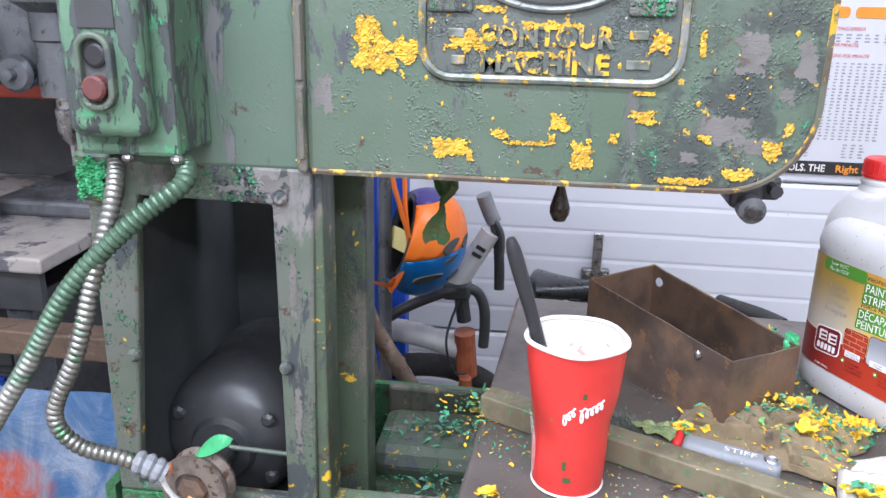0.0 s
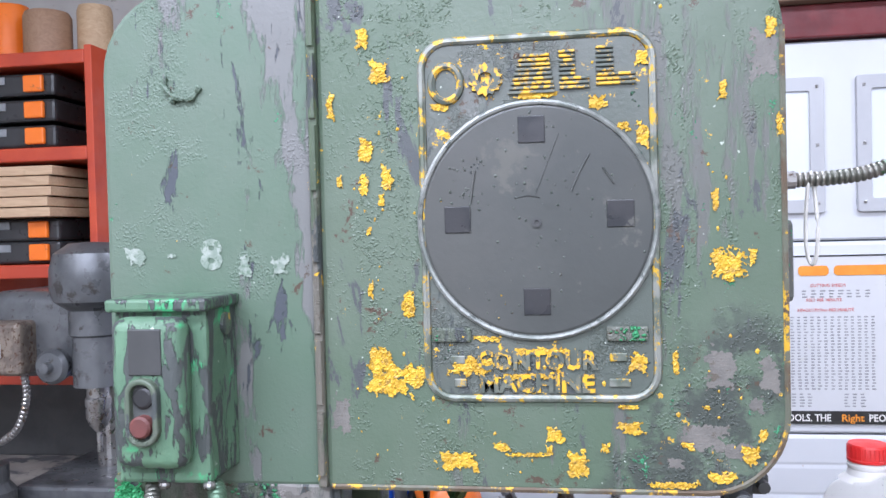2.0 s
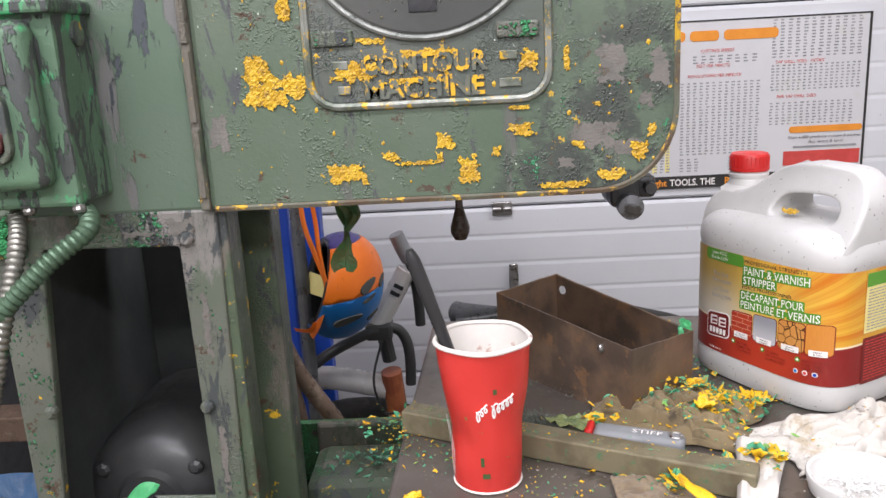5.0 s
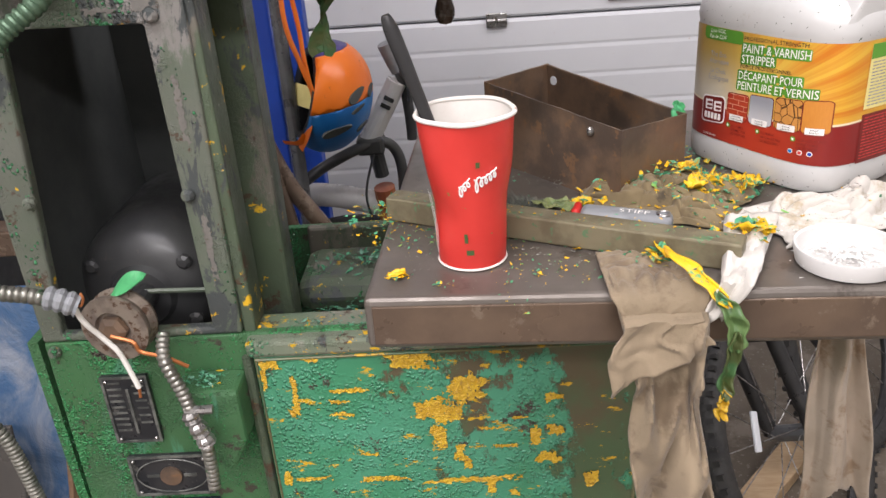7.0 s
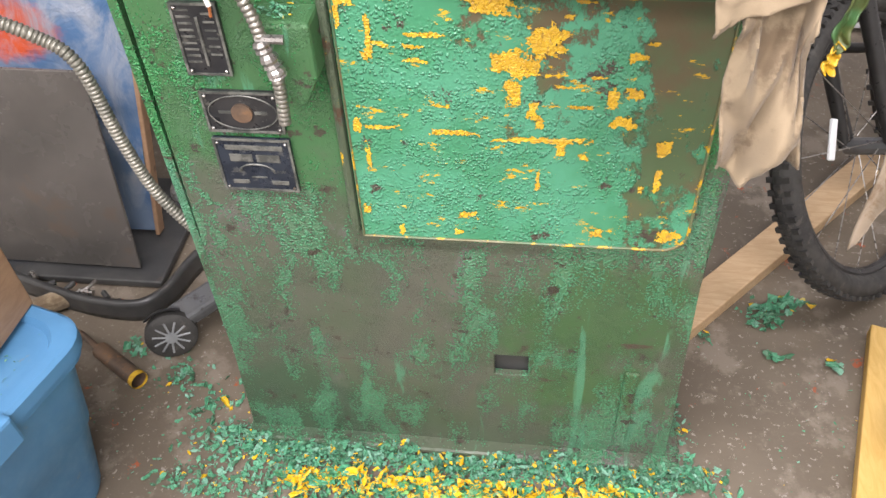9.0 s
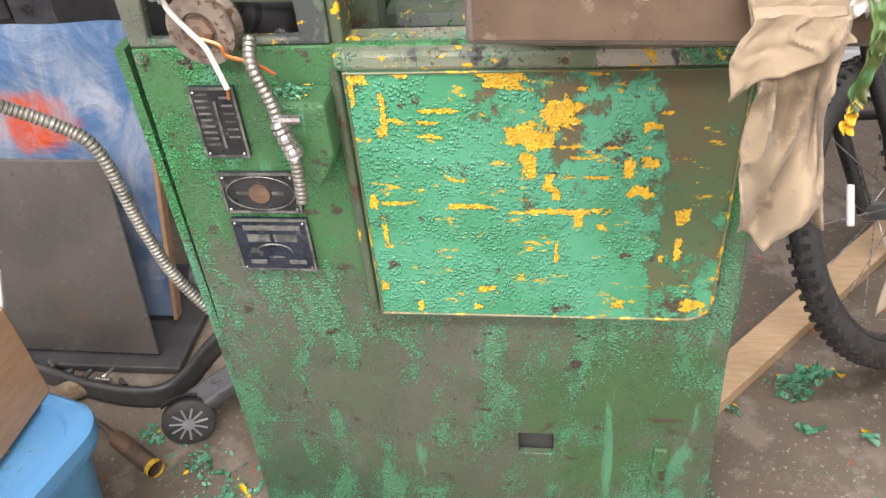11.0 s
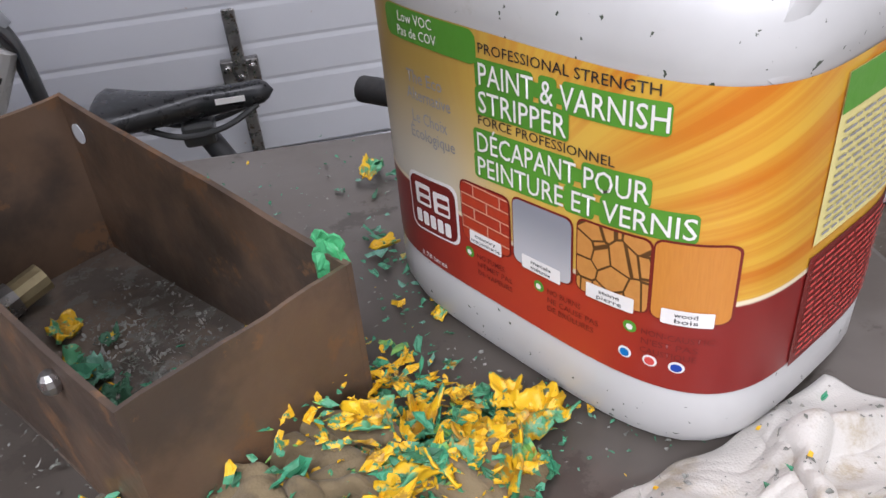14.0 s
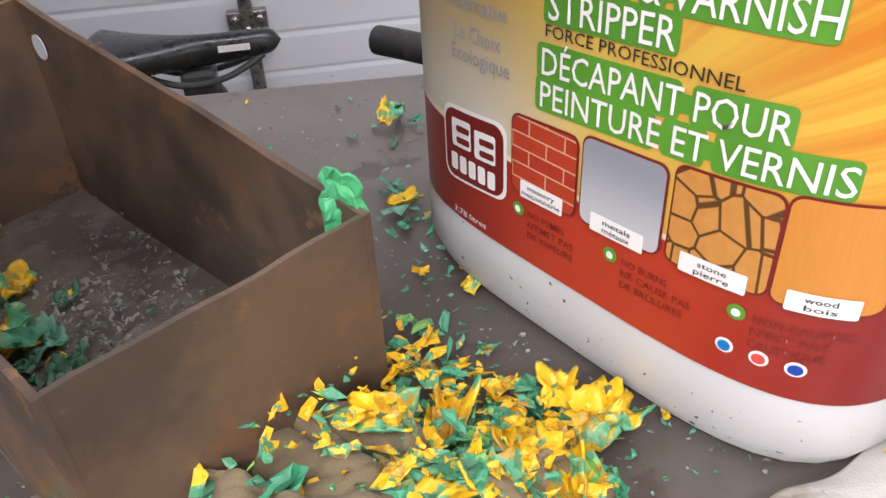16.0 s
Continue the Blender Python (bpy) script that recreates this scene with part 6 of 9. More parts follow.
def stripper_jug():
    jug = thing("paint_stripper_jug", JC, "white plastic jug of paint stripper with red cap and sunburst label", "jug")
    profile = [(0.0, 0.90, 0.0), (0.003, 0.97, 0.0), (0.010, 1.003, 0.0), (0.024, 1.006, 0.0), (0.029, 0.996, 0.0), (0.031, 0.993, 0.0), (0.06, 0.993, 0), (0.10, 0.993, 0), (0.152, 0.993, 0.0), (0.1545, 1.0, 0.0), (0.160, 1.01, 0), (0.168, 1.0, 0.0), (0.175, 0.975, 0), (0.181, 0.93, 0), (0.186, 0.86, 0), (0.1895, 0.76, 0), (0.191, 0.6, 0), (0.192, 0.3, 0), (0.192, 0.05, 0)]
    bm = bmesh.new()
    rings, count = [], 72
    for z, f, shift in profile:
        n = JN
        ring = []
        for k in range(count):
            s, d = oval_at(2 * math.pi * k / count, JA * f, JB * f, n)
            ring.append(bm.verts.new(jug_point(s + shift, d, z)))
        rings.append(ring)
    for a, b in zip(rings, rings[1:]):
        for k in range(count):
            bm.faces.new((a[k], a[(k + 1) % count], b[(k + 1) % count], b[k]))
    bm.faces.new(rings[0][::-1])
    bm.faces.new(rings[-1])
    part("body", bm, M_JUG, jug, "", True)
    neck = jug_point(-0.071, 0, 0.2085)
    part("neck", lathe([(0.031, 0), (0.0225, 0.006), (0.0205, 0.013), (0.0218, 0.015), (0.0218, 0.018), (0.019, 0.021)], 32, Matrix.Translation(neck)), M_WHITEPLASTIC, jug, "", True)
    cap = part("cap", lathe([(0.0218, 0), (0.0221, 0.003), (0.0215, 0.0035), (0.0212, 0.0170), (0.020, 0.0190), (0.0001, 0.0195)], 40, Matrix.Translation(neck + Vector((0, 0, 0.0215)))), M_REDPLASTIC, jug, "red screw cap", True)
    for k in range(28):
        a = 2 * math.pi * k / 28
        c = neck + Vector((0.0212 * math.cos(a), 0.0212 * math.sin(a), 0.0255))
        part("cap_rib", box(-0.0007, 0.0007, -0.0007, 0.0007, 0, 0.0125, 0, Matrix.Translation(c) @ pose(0, 0, 0, 0, 0, math.degrees(a))), M_REDPLASTIC, cap)
    outline = [(p.x, p.z) for p in glide([Vector((s, 0, z)) for s, z in ((0.093, 0.150), (0.0985, 0.172), (0.0985, 0.200), (0.095, 0.222), (0.078, 0.2440), (0.045, 0.2480), (0.010, 0.2470), (-0.018, 0.2370), (-0.040, 0.2200), (-0.060, 0.2120), (-0.085, 0.2090), (-0.0965, 0.196), (-0.0985, 0.172), (-0.093, 0.150))], 4, True)]
    gap = [(p.x, p.z) for p in glide([Vector((s, 0, z)) for s, z in ((-0.008, 0.199), (0.002, 0.214), (0.030, 0.2185), (0.060, 0.2170), (0.070, 0.205), (0.064, 0.1925), (0.030, 0.1920), (0.0, 0.1920))], 4, True)]
    bm = slab(outline, [gap], -0.034, 0.034, 0.0)
    bmesh.ops.bevel(bm, geom=[e for e in bm.edges if len(e.link_faces) == 2 and e.calc_face_angle(0) > 1.0], offset=0.0105, segments=4, affect="EDGES", profile=0.5, clamp_overlap=True)
    for v in bm.verts:
        lean = max(0.0, min(1.0, (v.co.z - 0.165) / 0.07))
        depth = v.co.y * (1.55 - 1.05 * lean)
        widest = JA * 0.992 * max(0.01, 1 - abs(depth / JB) ** JN) ** (1 / JN)
        v.co = jug_point(max(-widest, min(widest, v.co.x)), depth, v.co.z)
    part("handle", bm, M_JUG, jug, "moulded top with finger hole", True)
    part("handle_dent_chip", crackle_patch(0, 0, 0.024, 0.012, 71, 0, 0.003), M_YELLOW, jug, "yellow paint chip stuck under the handle").matrix_basis = Matrix.Translation(jug_point(0.012, -0.030, 0.1965)) @ pose(0, 0, 0, -60, 0, -60)

    # printed label, wrapped round front and one side
    path, arc, last = [], 0.0, None
    a0, a1, count = radians(180 + 33), radians(360 + 62), 120
    for k in range(count + 1):
        s, d = oval_at(a0 + (a1 - a0) * k / count, JA * 1.0, JB * 1.0, JN)
        p = Vector((s, d))
        arc += (p - last).length if last is not None else 0.0
        path.append((arc, s, d))
        last = p
    zero = min(path, key=lambda q: abs(q[1]) if q[2] < 0 else 9)[0]
    bm = bmesh.new()
    uv = bm.loops.layers.uv.new("UVMap")
    cols = [[(bm.verts.new(jug_point(s * 1.0035, d * 1.0035, z)), a - zero, z) for z in (0.0315, 0.05, 0.09, 0.12, 0.1515)] for a, s, d in path]
    for ca, cb in zip(cols, cols[1:]):
        for k in range(4):
            quad = (ca[k], cb[k], cb[k + 1], ca[k + 1])
            f = bm.faces.new([q[0] for q in quad])
            for loop, q in zip(f.loops, quad):
                loop[uv].uv = (q[1], q[2])
    label = part("label", bm, M_LABEL, jug, "yellow, orange and red printed label", True)

    def sheet(name, s0, s1, z0, z1, rise, material, lift, parent, r=0.003, note=""):
        bm = bmesh.new()
        outline = round_rect(s0, s1, z0, z1, r, 4)
        vs = [bm.verts.new((x, 0, z)) for x, z in outline]
        bm.faces.new(vs)
        cuts = [s0 + (s1 - s0) * k / 8 for k in range(1, 8)]
        for c in cuts:
            bmesh.ops.bisect_plane(bm, geom=list(bm.verts) + list(bm.edges) + list(bm.faces), plane_co=(c, 0, 0), plane_no=(1, 0, 0))
        for v in bm.verts:
            v.co = jug_front(v.co.x, v.co.z + rise * (v.co.x - s0), lift)
        return part(name, bm, material, parent, note)

    def words(text, s0, s1, z, height, slope, material, lift, name="word"):
        place = lambda x, v, w: jug_front(s0 + x, z + v + slope * x, lift)
        return lettering(text, height, place, material, name, label, 0.0, -(s1 - s0), False, 0.004)

    # headline blocks: white letters on green
    for text, s0, s1, z, hgt, rise in (("PAINT & VARNISH", -0.0095, 0.069, 0.1315, 0.0088, 0.045), ("STRIPPER", -0.010, 0.0325, 0.1205, 0.0088, 0.06), ("DÉCAPANT POUR", -0.0122, 0.0645, 0.1035, 0.0085, 0.065), ("PEINTURE ET VERNIS", -0.0125, 0.0795, 0.0930, 0.0085, 0.06)):
        words_in, total, at_char = text.split(" "), len(text), 0
        for word in words_in:
            a, b = s0 + (s1 - s0) * at_char / total, s0 + (s1 - s0) * (at_char + len(word)) / total
            sheet("green_block", a - 0.0017, b + 0.0012, z - 0.0016 + rise * (a - s0), z + hgt + 0.0010 + rise * (a - s0), rise, M_GREENINK, 0.0007, label, 0.0018)
            at_char += len(word) + 1
        sheet("green_block", s0 + 0.001, s1 - 0.002, z + 0.0012, z + hgt - 0.002, rise, M_GREENINK, 0.00075, label, 0.001)
        words(text, s0, s1, z, hgt, rise, M_WHITEINK, 0.0011)
    words("PROFESSIONAL STRENGTH", -0.009, 0.066, 0.1435, 0.0040, 0.04, M_INK, 0.0009)
    words("FORCE PROFESSIONNEL", -0.011, 0.052, 0.1152, 0.0038, 0.05, M_INK, 0.0009)
    words("The Eco", -0.054, -0.031, 0.121, 0.0055, 0.03, M_GREYINK, 0.0008)
    words("Alternative", -0.055, -0.0265, 0.1135, 0.0055, 0.03, M_GREYINK, 0.0008)
    words("Le Choix", -0.053, -0.030, 0.1035, 0.0055, 0.03, M_GREYINK, 0.0008)
    words("Écologique", -0.055, -0.026, 0.096, 0.0055, 0.03, M_GREYINK, 0.0008)
    sheet("green_corner", -0.066, -0.010, 0.138, 0.1512, -0.0, M_GREENINK, 0.0007, label, 0.004, "green corner flash")
    words("Low VOC", -0.056, -0.034, 0.1455, 0.0042, 0.03, M_WHITEINK, 0.0011)
    words("Pas de COV", -0.057, -0.032, 0.1398, 0.0040, 0.03, M_WHITEINK, 0.0011)
    # badge in place of the brand, then the four pictures
    badge = sheet("badge", -0.0615, -0.0265, 0.0475, 0.0775, 0.10, M_WHITEINK, 0.0008, label, 0.005, "brand badge, drawn plain")
    sheet("badge_fill", -0.0602, -0.0278, 0.0489, 0.0762, 0.10, M_DARKRED, 0.0011, badge, 0.005)
    for s0, s1, z0, z1 in ((-0.0555, -0.0445, 0.0625, 0.0735), (-0.0425, -0.0315, 0.0625, 0.0735)):
        sheet("badge_mark", s0, s1, z0, z1, 0.1, M_WHITEINK, 0.0014, badge, 0.001)
        sheet("badge_notch", s0 + 0.003, s1 - 0.0005, z0 + 0.0065, z1 - 0.002, 0.1, M_DARKRED, 0.0017, badge, 0.0008)
        sheet("badge_notch", s0 + 0.003, s1 - 0.0005, z0 + 0.002, z1 - 0.0065, 0.1, M_DARKRED, 0.0017, badge, 0.0008)
    for k in range(5):
        sheet("badge_mark", -0.0565 + k * 0.0052, -0.0525 + k * 0.0052, 0.0525 + k * 0.0002, 0.0595 + k * 0.0002, 0.1, M_WHITEINK, 0.0014, badge, 0.001)

    def tiles():
        brick = Shade("printed_brick")
        t = brick.tree.nodes.new("ShaderNodeTexBrick")
        brick.tree.links.new(brick.stretch(1, 1, 1, "UV"), t.inputs["Vector"])
        t.inputs["Scale"].default_value, t.inputs["Mortar Size"].default_value = 1.0, 0.012
        t.inputs["Brick Width"].default_value, t.inputs["Row Height"].default_value = 0.55, 0.2
        brick.put(t.inputs["Color1"], (0.42, 0.05, 0.02))
        brick.put(t.inputs["Color2"], (0.36, 0.035, 0.018))
        brick.put(t.inputs["Mortar"], (0.6, 0.3, 0.2))
        brick.done(t.outputs["Color"], 0.35)
        metal = Shade("printed_metal")
        metal.done(metal.mix(metal.step(metal.axis(1, "UV"), 0.0, 1.0), (0.50, 0.50, 0.52), (0.26, 0.27, 0.30)), 0.35)
        stone = Shade("printed_stone")
        edge = stone.cells(3.4, "DISTANCE_TO_EDGE", stone.stretch(1, 1, 1, "UV"))
        stone.done(stone.mix(stone.step(edge, 0.03, 0.06), (0.10, 0.045, 0.015), stone.mix(stone.noise(6, 4, 0.6, stone.stretch(1, 1, 1, "UV")), (0.62, 0.30, 0.08), (0.45, 0.18, 0.04))), 0.35)
        wood = Shade("printed_wood")
        grain = wood.noise(5, 5, 0.6, wood.stretch(6, 0.7, 1, "UV"), 0.6)
        wood.done(wood.mix(grain, (0.62, 0.26, 0.045), (0.50, 0.185, 0.03)), 0.35)
        return brick.mat, metal.mat, stone.mat, wood.mat

    for (name, s0, s1, z0, z1), mat, tag in zip((("brick_picture", -0.0235, 0.0040, 0.0590, 0.0865), ("metal_picture", 0.0065, 0.0357, 0.0610, 0.0900), ("stone_picture", 0.0385, 0.0672, 0.0630, 0.0935), ("wood_picture", 0.0685, 0.0908, 0.0640, 0.0960)), tiles(), ("masonry|maçonnerie", "metals|métaux", "stone|pierre", "wood|bois")):
        sheet("picture_edge", s0 - 0.0007, s1 + 0.0007, z0 - 0.0007, z1 + 0.0007, 0.05, M_DARKRED, 0.0009, label, 0.0035)
        ob = sheet(name, s0, s1, z0, z1, 0.05, mat, 0.0012, label, 0.003)
        mesh = ob.data
        layer = mesh.uv_layers.new(name="UVMap")
        for loop in mesh.loops:
            q = mesh.vertices[loop.vertex_index].co - JC
            layer.data[loop.index].uv = ((q.dot(JU) - s0) / (s1 - s0), (q.z - z0) / (z1 - z0))
        w = (s1 - s0) * 0.68
        mid = (s0 + s1) / 2
        sheet("caption", mid - w / 2, mid + w / 2, z0 - 0.001, z0 + 0.0055, 0.03, M_WHITEINK, 0.0016, ob, 0.0006)
        top, low = tag.split("|")
        for text, dz in ((top, 0.0029), (low, 0.0003)):
            ww = min(w * 0.9, 0.0017 * len(text))
            words(text, mid - ww / 2, mid + ww / 2, z0 + dz, 0.0019, 0.03, M_INK, 0.0019, "caption_word")
    # claims in darker red, round marks
    for lines, s0, z in ((("NO FUMES", "N'ÉMET PAS", "DE VAPEURS"), -0.0165, 0.0505), (("NO BURNS", "NE CAUSE PAS", "DE BRÛLURES"), 0.0235, 0.0525), (("NON-CAUSTIC", "N'EST PAS", "CAUSTIQUE"), 0.0655, 0.0545)):
        sheet("round_mark", s0 - 0.0068, s0 - 0.0016, z - 0.0012, z + 0.0040, 0, M_GREENINK, 0.0008, label, 0.0025)
        sheet("round_mark_core", s0 - 0.0055, s0 - 0.0029, z + 0.0001, z + 0.0027, 0, M_WHITEINK, 0.0011, label, 0.0012)
        for k, text in enumerate(lines):
            words(text, s0, s0 + 0.00205 * len(text), z - k * 0.0042, 0.0027, 0.03, M_DARKRED, 0.0008)
    words("3.78 litres", -0.057, -0.038, 0.0335, 0.0026, 0.05, M_WHITEINK, 0.0008)
    for s0, mat in ((0.0600, M_BLUE), (0.0695, M_REDINK), (0.0785, M_BLUEPAINT)):
        sheet("seal", s0 - 0.0026, s0 + 0.0026, 0.0405, 0.0457, 0, M_WHITEINK, 0.0008, label, 0.0025)
        sheet("seal_core", s0 - 0.0018, s0 + 0.0018, 0.0413, 0.0449, 0, mat, 0.0011, label, 0.0017)

    # side panel with fine print
    def side_point(d, z, lift=0.0012):
        s = JA * (1 - abs(d / JB) ** JN) ** (1 / JN)
        return jug_point(s + lift, d, z)

    for name, d0, d1, z0, z1, mat, lift in (("side_panel", -0.022, 0.05, 0.085, 0.148, M_YELLOWINK, 0.0009), ("side_heading", -0.022, 0.05, 0.134, 0.148, M_GREENINK, 0.0013), ("side_red", -0.022, 0.05, 0.03, 0.080, M_DARKRED, 0.0009)):
        part(name, cloth(10, 1, lambda u, v: side_point(d0 + (d1 - d0) * u, z0 + (z1 - z0) * v, lift)), mat, label)
    for z0, z1, mat in ((0.088, 0.130, M_GREYINK), (0.033, 0.076, M_REDINK)):
        z = z1
        rng = random.Random(int(z0 * 1000))
        bm = bmesh.new()
        while z > z0:
            d = -0.019
            while d < 0.044:
                w = rng.uniform(0.003, 0.008)
                bm.faces.new([bm.verts.new(side_point(q, zz, 0.0016)) for q, zz in ((d, z), (d + w, z), (d + w, z + 0.0011), (d, z + 0.0011))])
                d += w + 0.0013
            z -= 0.0032
        tagged(part("fine_print", bm, mat, label, "rows of fine print, too small to read"), kind="stuff")


stripper_jug()

# steel bar lying across the table
BM = pose(0.112, -0.0545, TZ, 0, 0, -26.3)
tagged(part("guide_bar", box(-0.172, 0.172, -0.0125, 0.0125, 0.001, 0.026, 0.002, BM), M_WOODBAR), "square steel bar smeared with paint, lying on the saw table", "bar")
brush = thing("scrub_brush", (0.15, -0.01, TZ), "grey-handled stiff scrubbing brush with red collar, caked with stripped paint", "brush")
KM = pose(0.181, -0.042, TZ + 0.0125, 0, 2, -18)
HM = pose(0.139, -0.0285, TZ + 0.0125, 0, 0, -27)
part("grip", box(-0.040, 0.046, -0.012, 0.012, -0.008, 0.008, 0.006, KM, 3), M_GREYPLASTIC, brush, "grey plastic handle", True)
part("collar", box(-0.048, -0.040, -0.0128, 0.0128, -0.0085, 0.0085, 0.004, KM, 3), M_REDPLASTIC, brush, "red collar", True)
part("hang_ring", tube([KM @ Vector((0.037 + 0.0055 * math.cos(a), 0.0055 * math.sin(a), 0.0086)) for a in (2 * math.pi * k / 20 for k in range(20))], 0.0014, 6, closed=True), M_STEEL, brush, "steel hanging ring")
lettering("STIFF", 0.0075, lambda x, v, w: KM @ Vector((-0.004 + x, -0.004 + v, 0.0084)), M_WHITEINK, "word", brush, 0, -0.028)
part("head", box(-0.118, 0.002, -0.009, 0.009, -0.011, -0.001, 0.004, HM, 3), worn("caked_grey_green", (0.15, 0.17, 0.125), (0.10, 0.125, 0.085), 70, 0.6, 0, (0.25, 0.27, 0.16), 0.58, 0.6, 240, 0.002), brush, "brush back caked with grey-green paint", True)
rng = random.Random(41)
bm = bmesh.new()
for _ in range(620):
    bx, by = rng.uniform(-0.118, -0.022), rng.uniform(-0.011, 0.013)
    foot = HM @ Vector((bx, by, -0.002))
    tip = HM @ Vector((bx + rng.gauss(-0.006, 0.006), by + rng.gauss(0, 0.005), rng.uniform(0.003, 0.012)))
    side = Vector((rng.uniform(-1, 1), rng.uniform(-1, 1), 0)).normalized() * 0.0009
    bm.faces.new([bm.verts.new(c) for c in (foot - side, foot + side, tip)])
    bm.faces.new([bm.verts.new(c) for c in (foot + side.orthogonal().normalized() * 0.0009, foot - side.orthogonal().normalized() * 0.0009, tip)])
tagged(part("bristles", bm, worn("grey_green_bristles", (0.16, 0.175, 0.14), (0.09, 0.105, 0.085), 120, 0.6, 0, (0.05, 0.05, 0.045), 0.55), brush, "stiff matted bristles"), kind="stuff")
part("wet_skin", torn_bm(-0.022, 0.004, 0.008, 0.042, 0.026, 61), worn("wet_green_skin", (0.22, 0.25, 0.10), (0.14, 0.19, 0.09), 60, 0.25), brush, "wet pale green skin of paint", True).data.transform(HM)


# ---- rags ----
def heap(cx, cy, rx, ry, height, turn, seed, n=84, crumple=1.0, often=1.0, ropes=0):
    """A crumpled cloth lying on the table."""
    c, s = math.cos(turn), math.sin(turn)
    rng = random.Random(seed)
    lines = [(rng.uniform(-0.8, 0.8), rng.uniform(-0.8, 0.8), rng.uniform(1.5, 3.5), rng.uniform(0, 6), rng.uniform(0.07, 0.13), rng.random() < 0.35) for _ in range(ropes)]

    def rope(a, b):
        """Rolled folds that run over the cloth in bent lines."""
        top = 0.0
        for at, lean, bend, phase, wide, across in lines:
            p, q = (b, a) if across else (a, b)
            off = q - at - lean * 0.5 * p - 0.22 * math.sin(bend * p + phase)
            if abs(off) < wide:
                top = max(top, math.sqrt(1 - (off / wide) ** 2) * wide * 7.0)
        return top

    def place(u, v):
        a, b = u * 2 - 1, v * 2 - 1
        wob = 1 + 0.22 * fold(a * 1.3, b * 1.3, seed)
        x, y = a * rx * wob, b * ry * (1 + 0.22 * fold(b * 1.4, a * 1.4, seed + 7))
        edge = max(0.0, 1 - max(abs(a), abs(b)) ** 3)
        ridge = math.sqrt(fold((a * 1.7 + 0.5 * fold(b * 2, a * 2, seed)) * often, (b * 2.6 + 0.6 * a) * often, seed + 2) ** 2 + 0.006) * 1.25
        fine = math.sqrt(fold(a * 4 * often, (b * 6 + a * 2) * often, seed + 5) ** 2 + 0.004) - 0.06
        return Vector((cx + c * x - s * y, cy + s * x + c * y, TZ + 0.0025 + height * edge * (0.25 + 1.2 * ridge + 0.45 * crumple * fine + 0.6 * rope(a, b)))) + Vector((fold(b * 3, a * 3, seed + 21), fold(a * 3, b * 3, seed + 31), 0)) * 0.012 * crumple

    return cloth(n, n, place)


olive = thick(tagged(part("olive_rag", heap(0.230, 0.020, 0.080, 0.052, 0.021, -0.5, 3, 150, 1.1, 1.2, 9), M_OLIVERAG, None, "", True), "crumpled olive-brown rag covered with paint chips, on the saw table", "rag"), 0.002)
white_cloth = thick(tagged(part("white_rag", heap(0.384, -0.036, 0.084, 0.046, 0.018, 0.3, 11, 130, 0.55, 0.9, 4), M_WHITERAG, None, "", True), "crumpled white cotton rag with paint stains, beside the jug", "rag"), 0.002)


def hanging(xt, yt, top_w, bottom_x, bottom_z, bottom_w, lie, seed, slant=0.0, flare=0.0, out=0.0, rough=1.0):
    """Cloth lying on the table, rolling over the front edge and hanging down in folds."""
    ye = -0.153 - 0.0595 * (xt + 0.057)
    flat_part, roll = yt - ye, 0.014
    drop = TZ - bottom_z
    total = flat_part + roll * 1.57 + drop

    def place(u, v):
        a = u - 0.5
        d = v * total
        t = max(0.0, (d - flat_part) / (total - flat_part))
        w = (top_w * (1 + flare * math.exp(-((t - 0.06) / 0.1) ** 2)) * (1 - t) + bottom_w * t) * (1 - 0.22 * math.exp(-((t - 0.38) / 0.2) ** 2))
        x = xt + (bottom_x - xt) * t + a * w + 0.010 * fold(t * 2.5, a * 2.5, seed + 3)
        pleat = 0.013 * math.sin(a * 9 + 5.0 * t + 1.5 * math.sin(t * 4 + seed)) + 0.020 * fold(a * 2.4, t * 2.6, seed + 8) + 0.007 * fold(a * 7 + t * 3, t * 7, seed + 4)
        crease = max(0.0, 1 - abs(fold(a * 2.2 + 1.6 * t, t * 2.4 - a, seed + 12)) * 5.5)
        pleat = rough * (0.8 * pleat - 0.011 * crease * min(1, t * 5)) - out
        if d < flat_part:
            up = lie * (abs(fold(a * 4, v * 9, seed)) + 0.5 * abs(fold(a * 9, v * 15, seed + 1)))
            return Vector((x, yt - d, TZ + 0.004 + up))
        if d < flat_part + roll * 1.57:
            ang = (d - flat_part) / roll
            return Vector((x, ye - 0.002 - roll * math.sin(ang) + 0.4 * min(0, pleat), TZ + 0.004 - roll * (1 - math.cos(ang)) + 0.3 * lie * abs(fold(a * 4, v * 9, seed))))
        down = d - flat_part - roll * 1.57
        return Vector((x, ye - 0.006 - roll + pleat - 0.010 * t, TZ + 0.004 - roll - down * (1 + slant * a + 0.10 * fold(a * 3, 2.0, seed))))

    return cloth(44, 70, place)


beige = thing("beige_rag", (0.19, -0.15, TZ), "beige stained rag hanging in folds over the table edge", "rag")
thick(part("hanging_cloth", hanging(0.186, -0.132, 0.066, 0.203, 0.822, 0.068, 0.012, 21, -0.10, 0.1), M_RAG, beige, "", True), 0.0022)
thick(part("folded_flap", hanging(0.185, -0.098, 0.076, 0.178, TZ - 0.040, 0.078, 0.006, 33, -1.1, 0.0, 0.007, 0.3), M_RAG, beige, "flap folded over the edge", True), 0.0022)


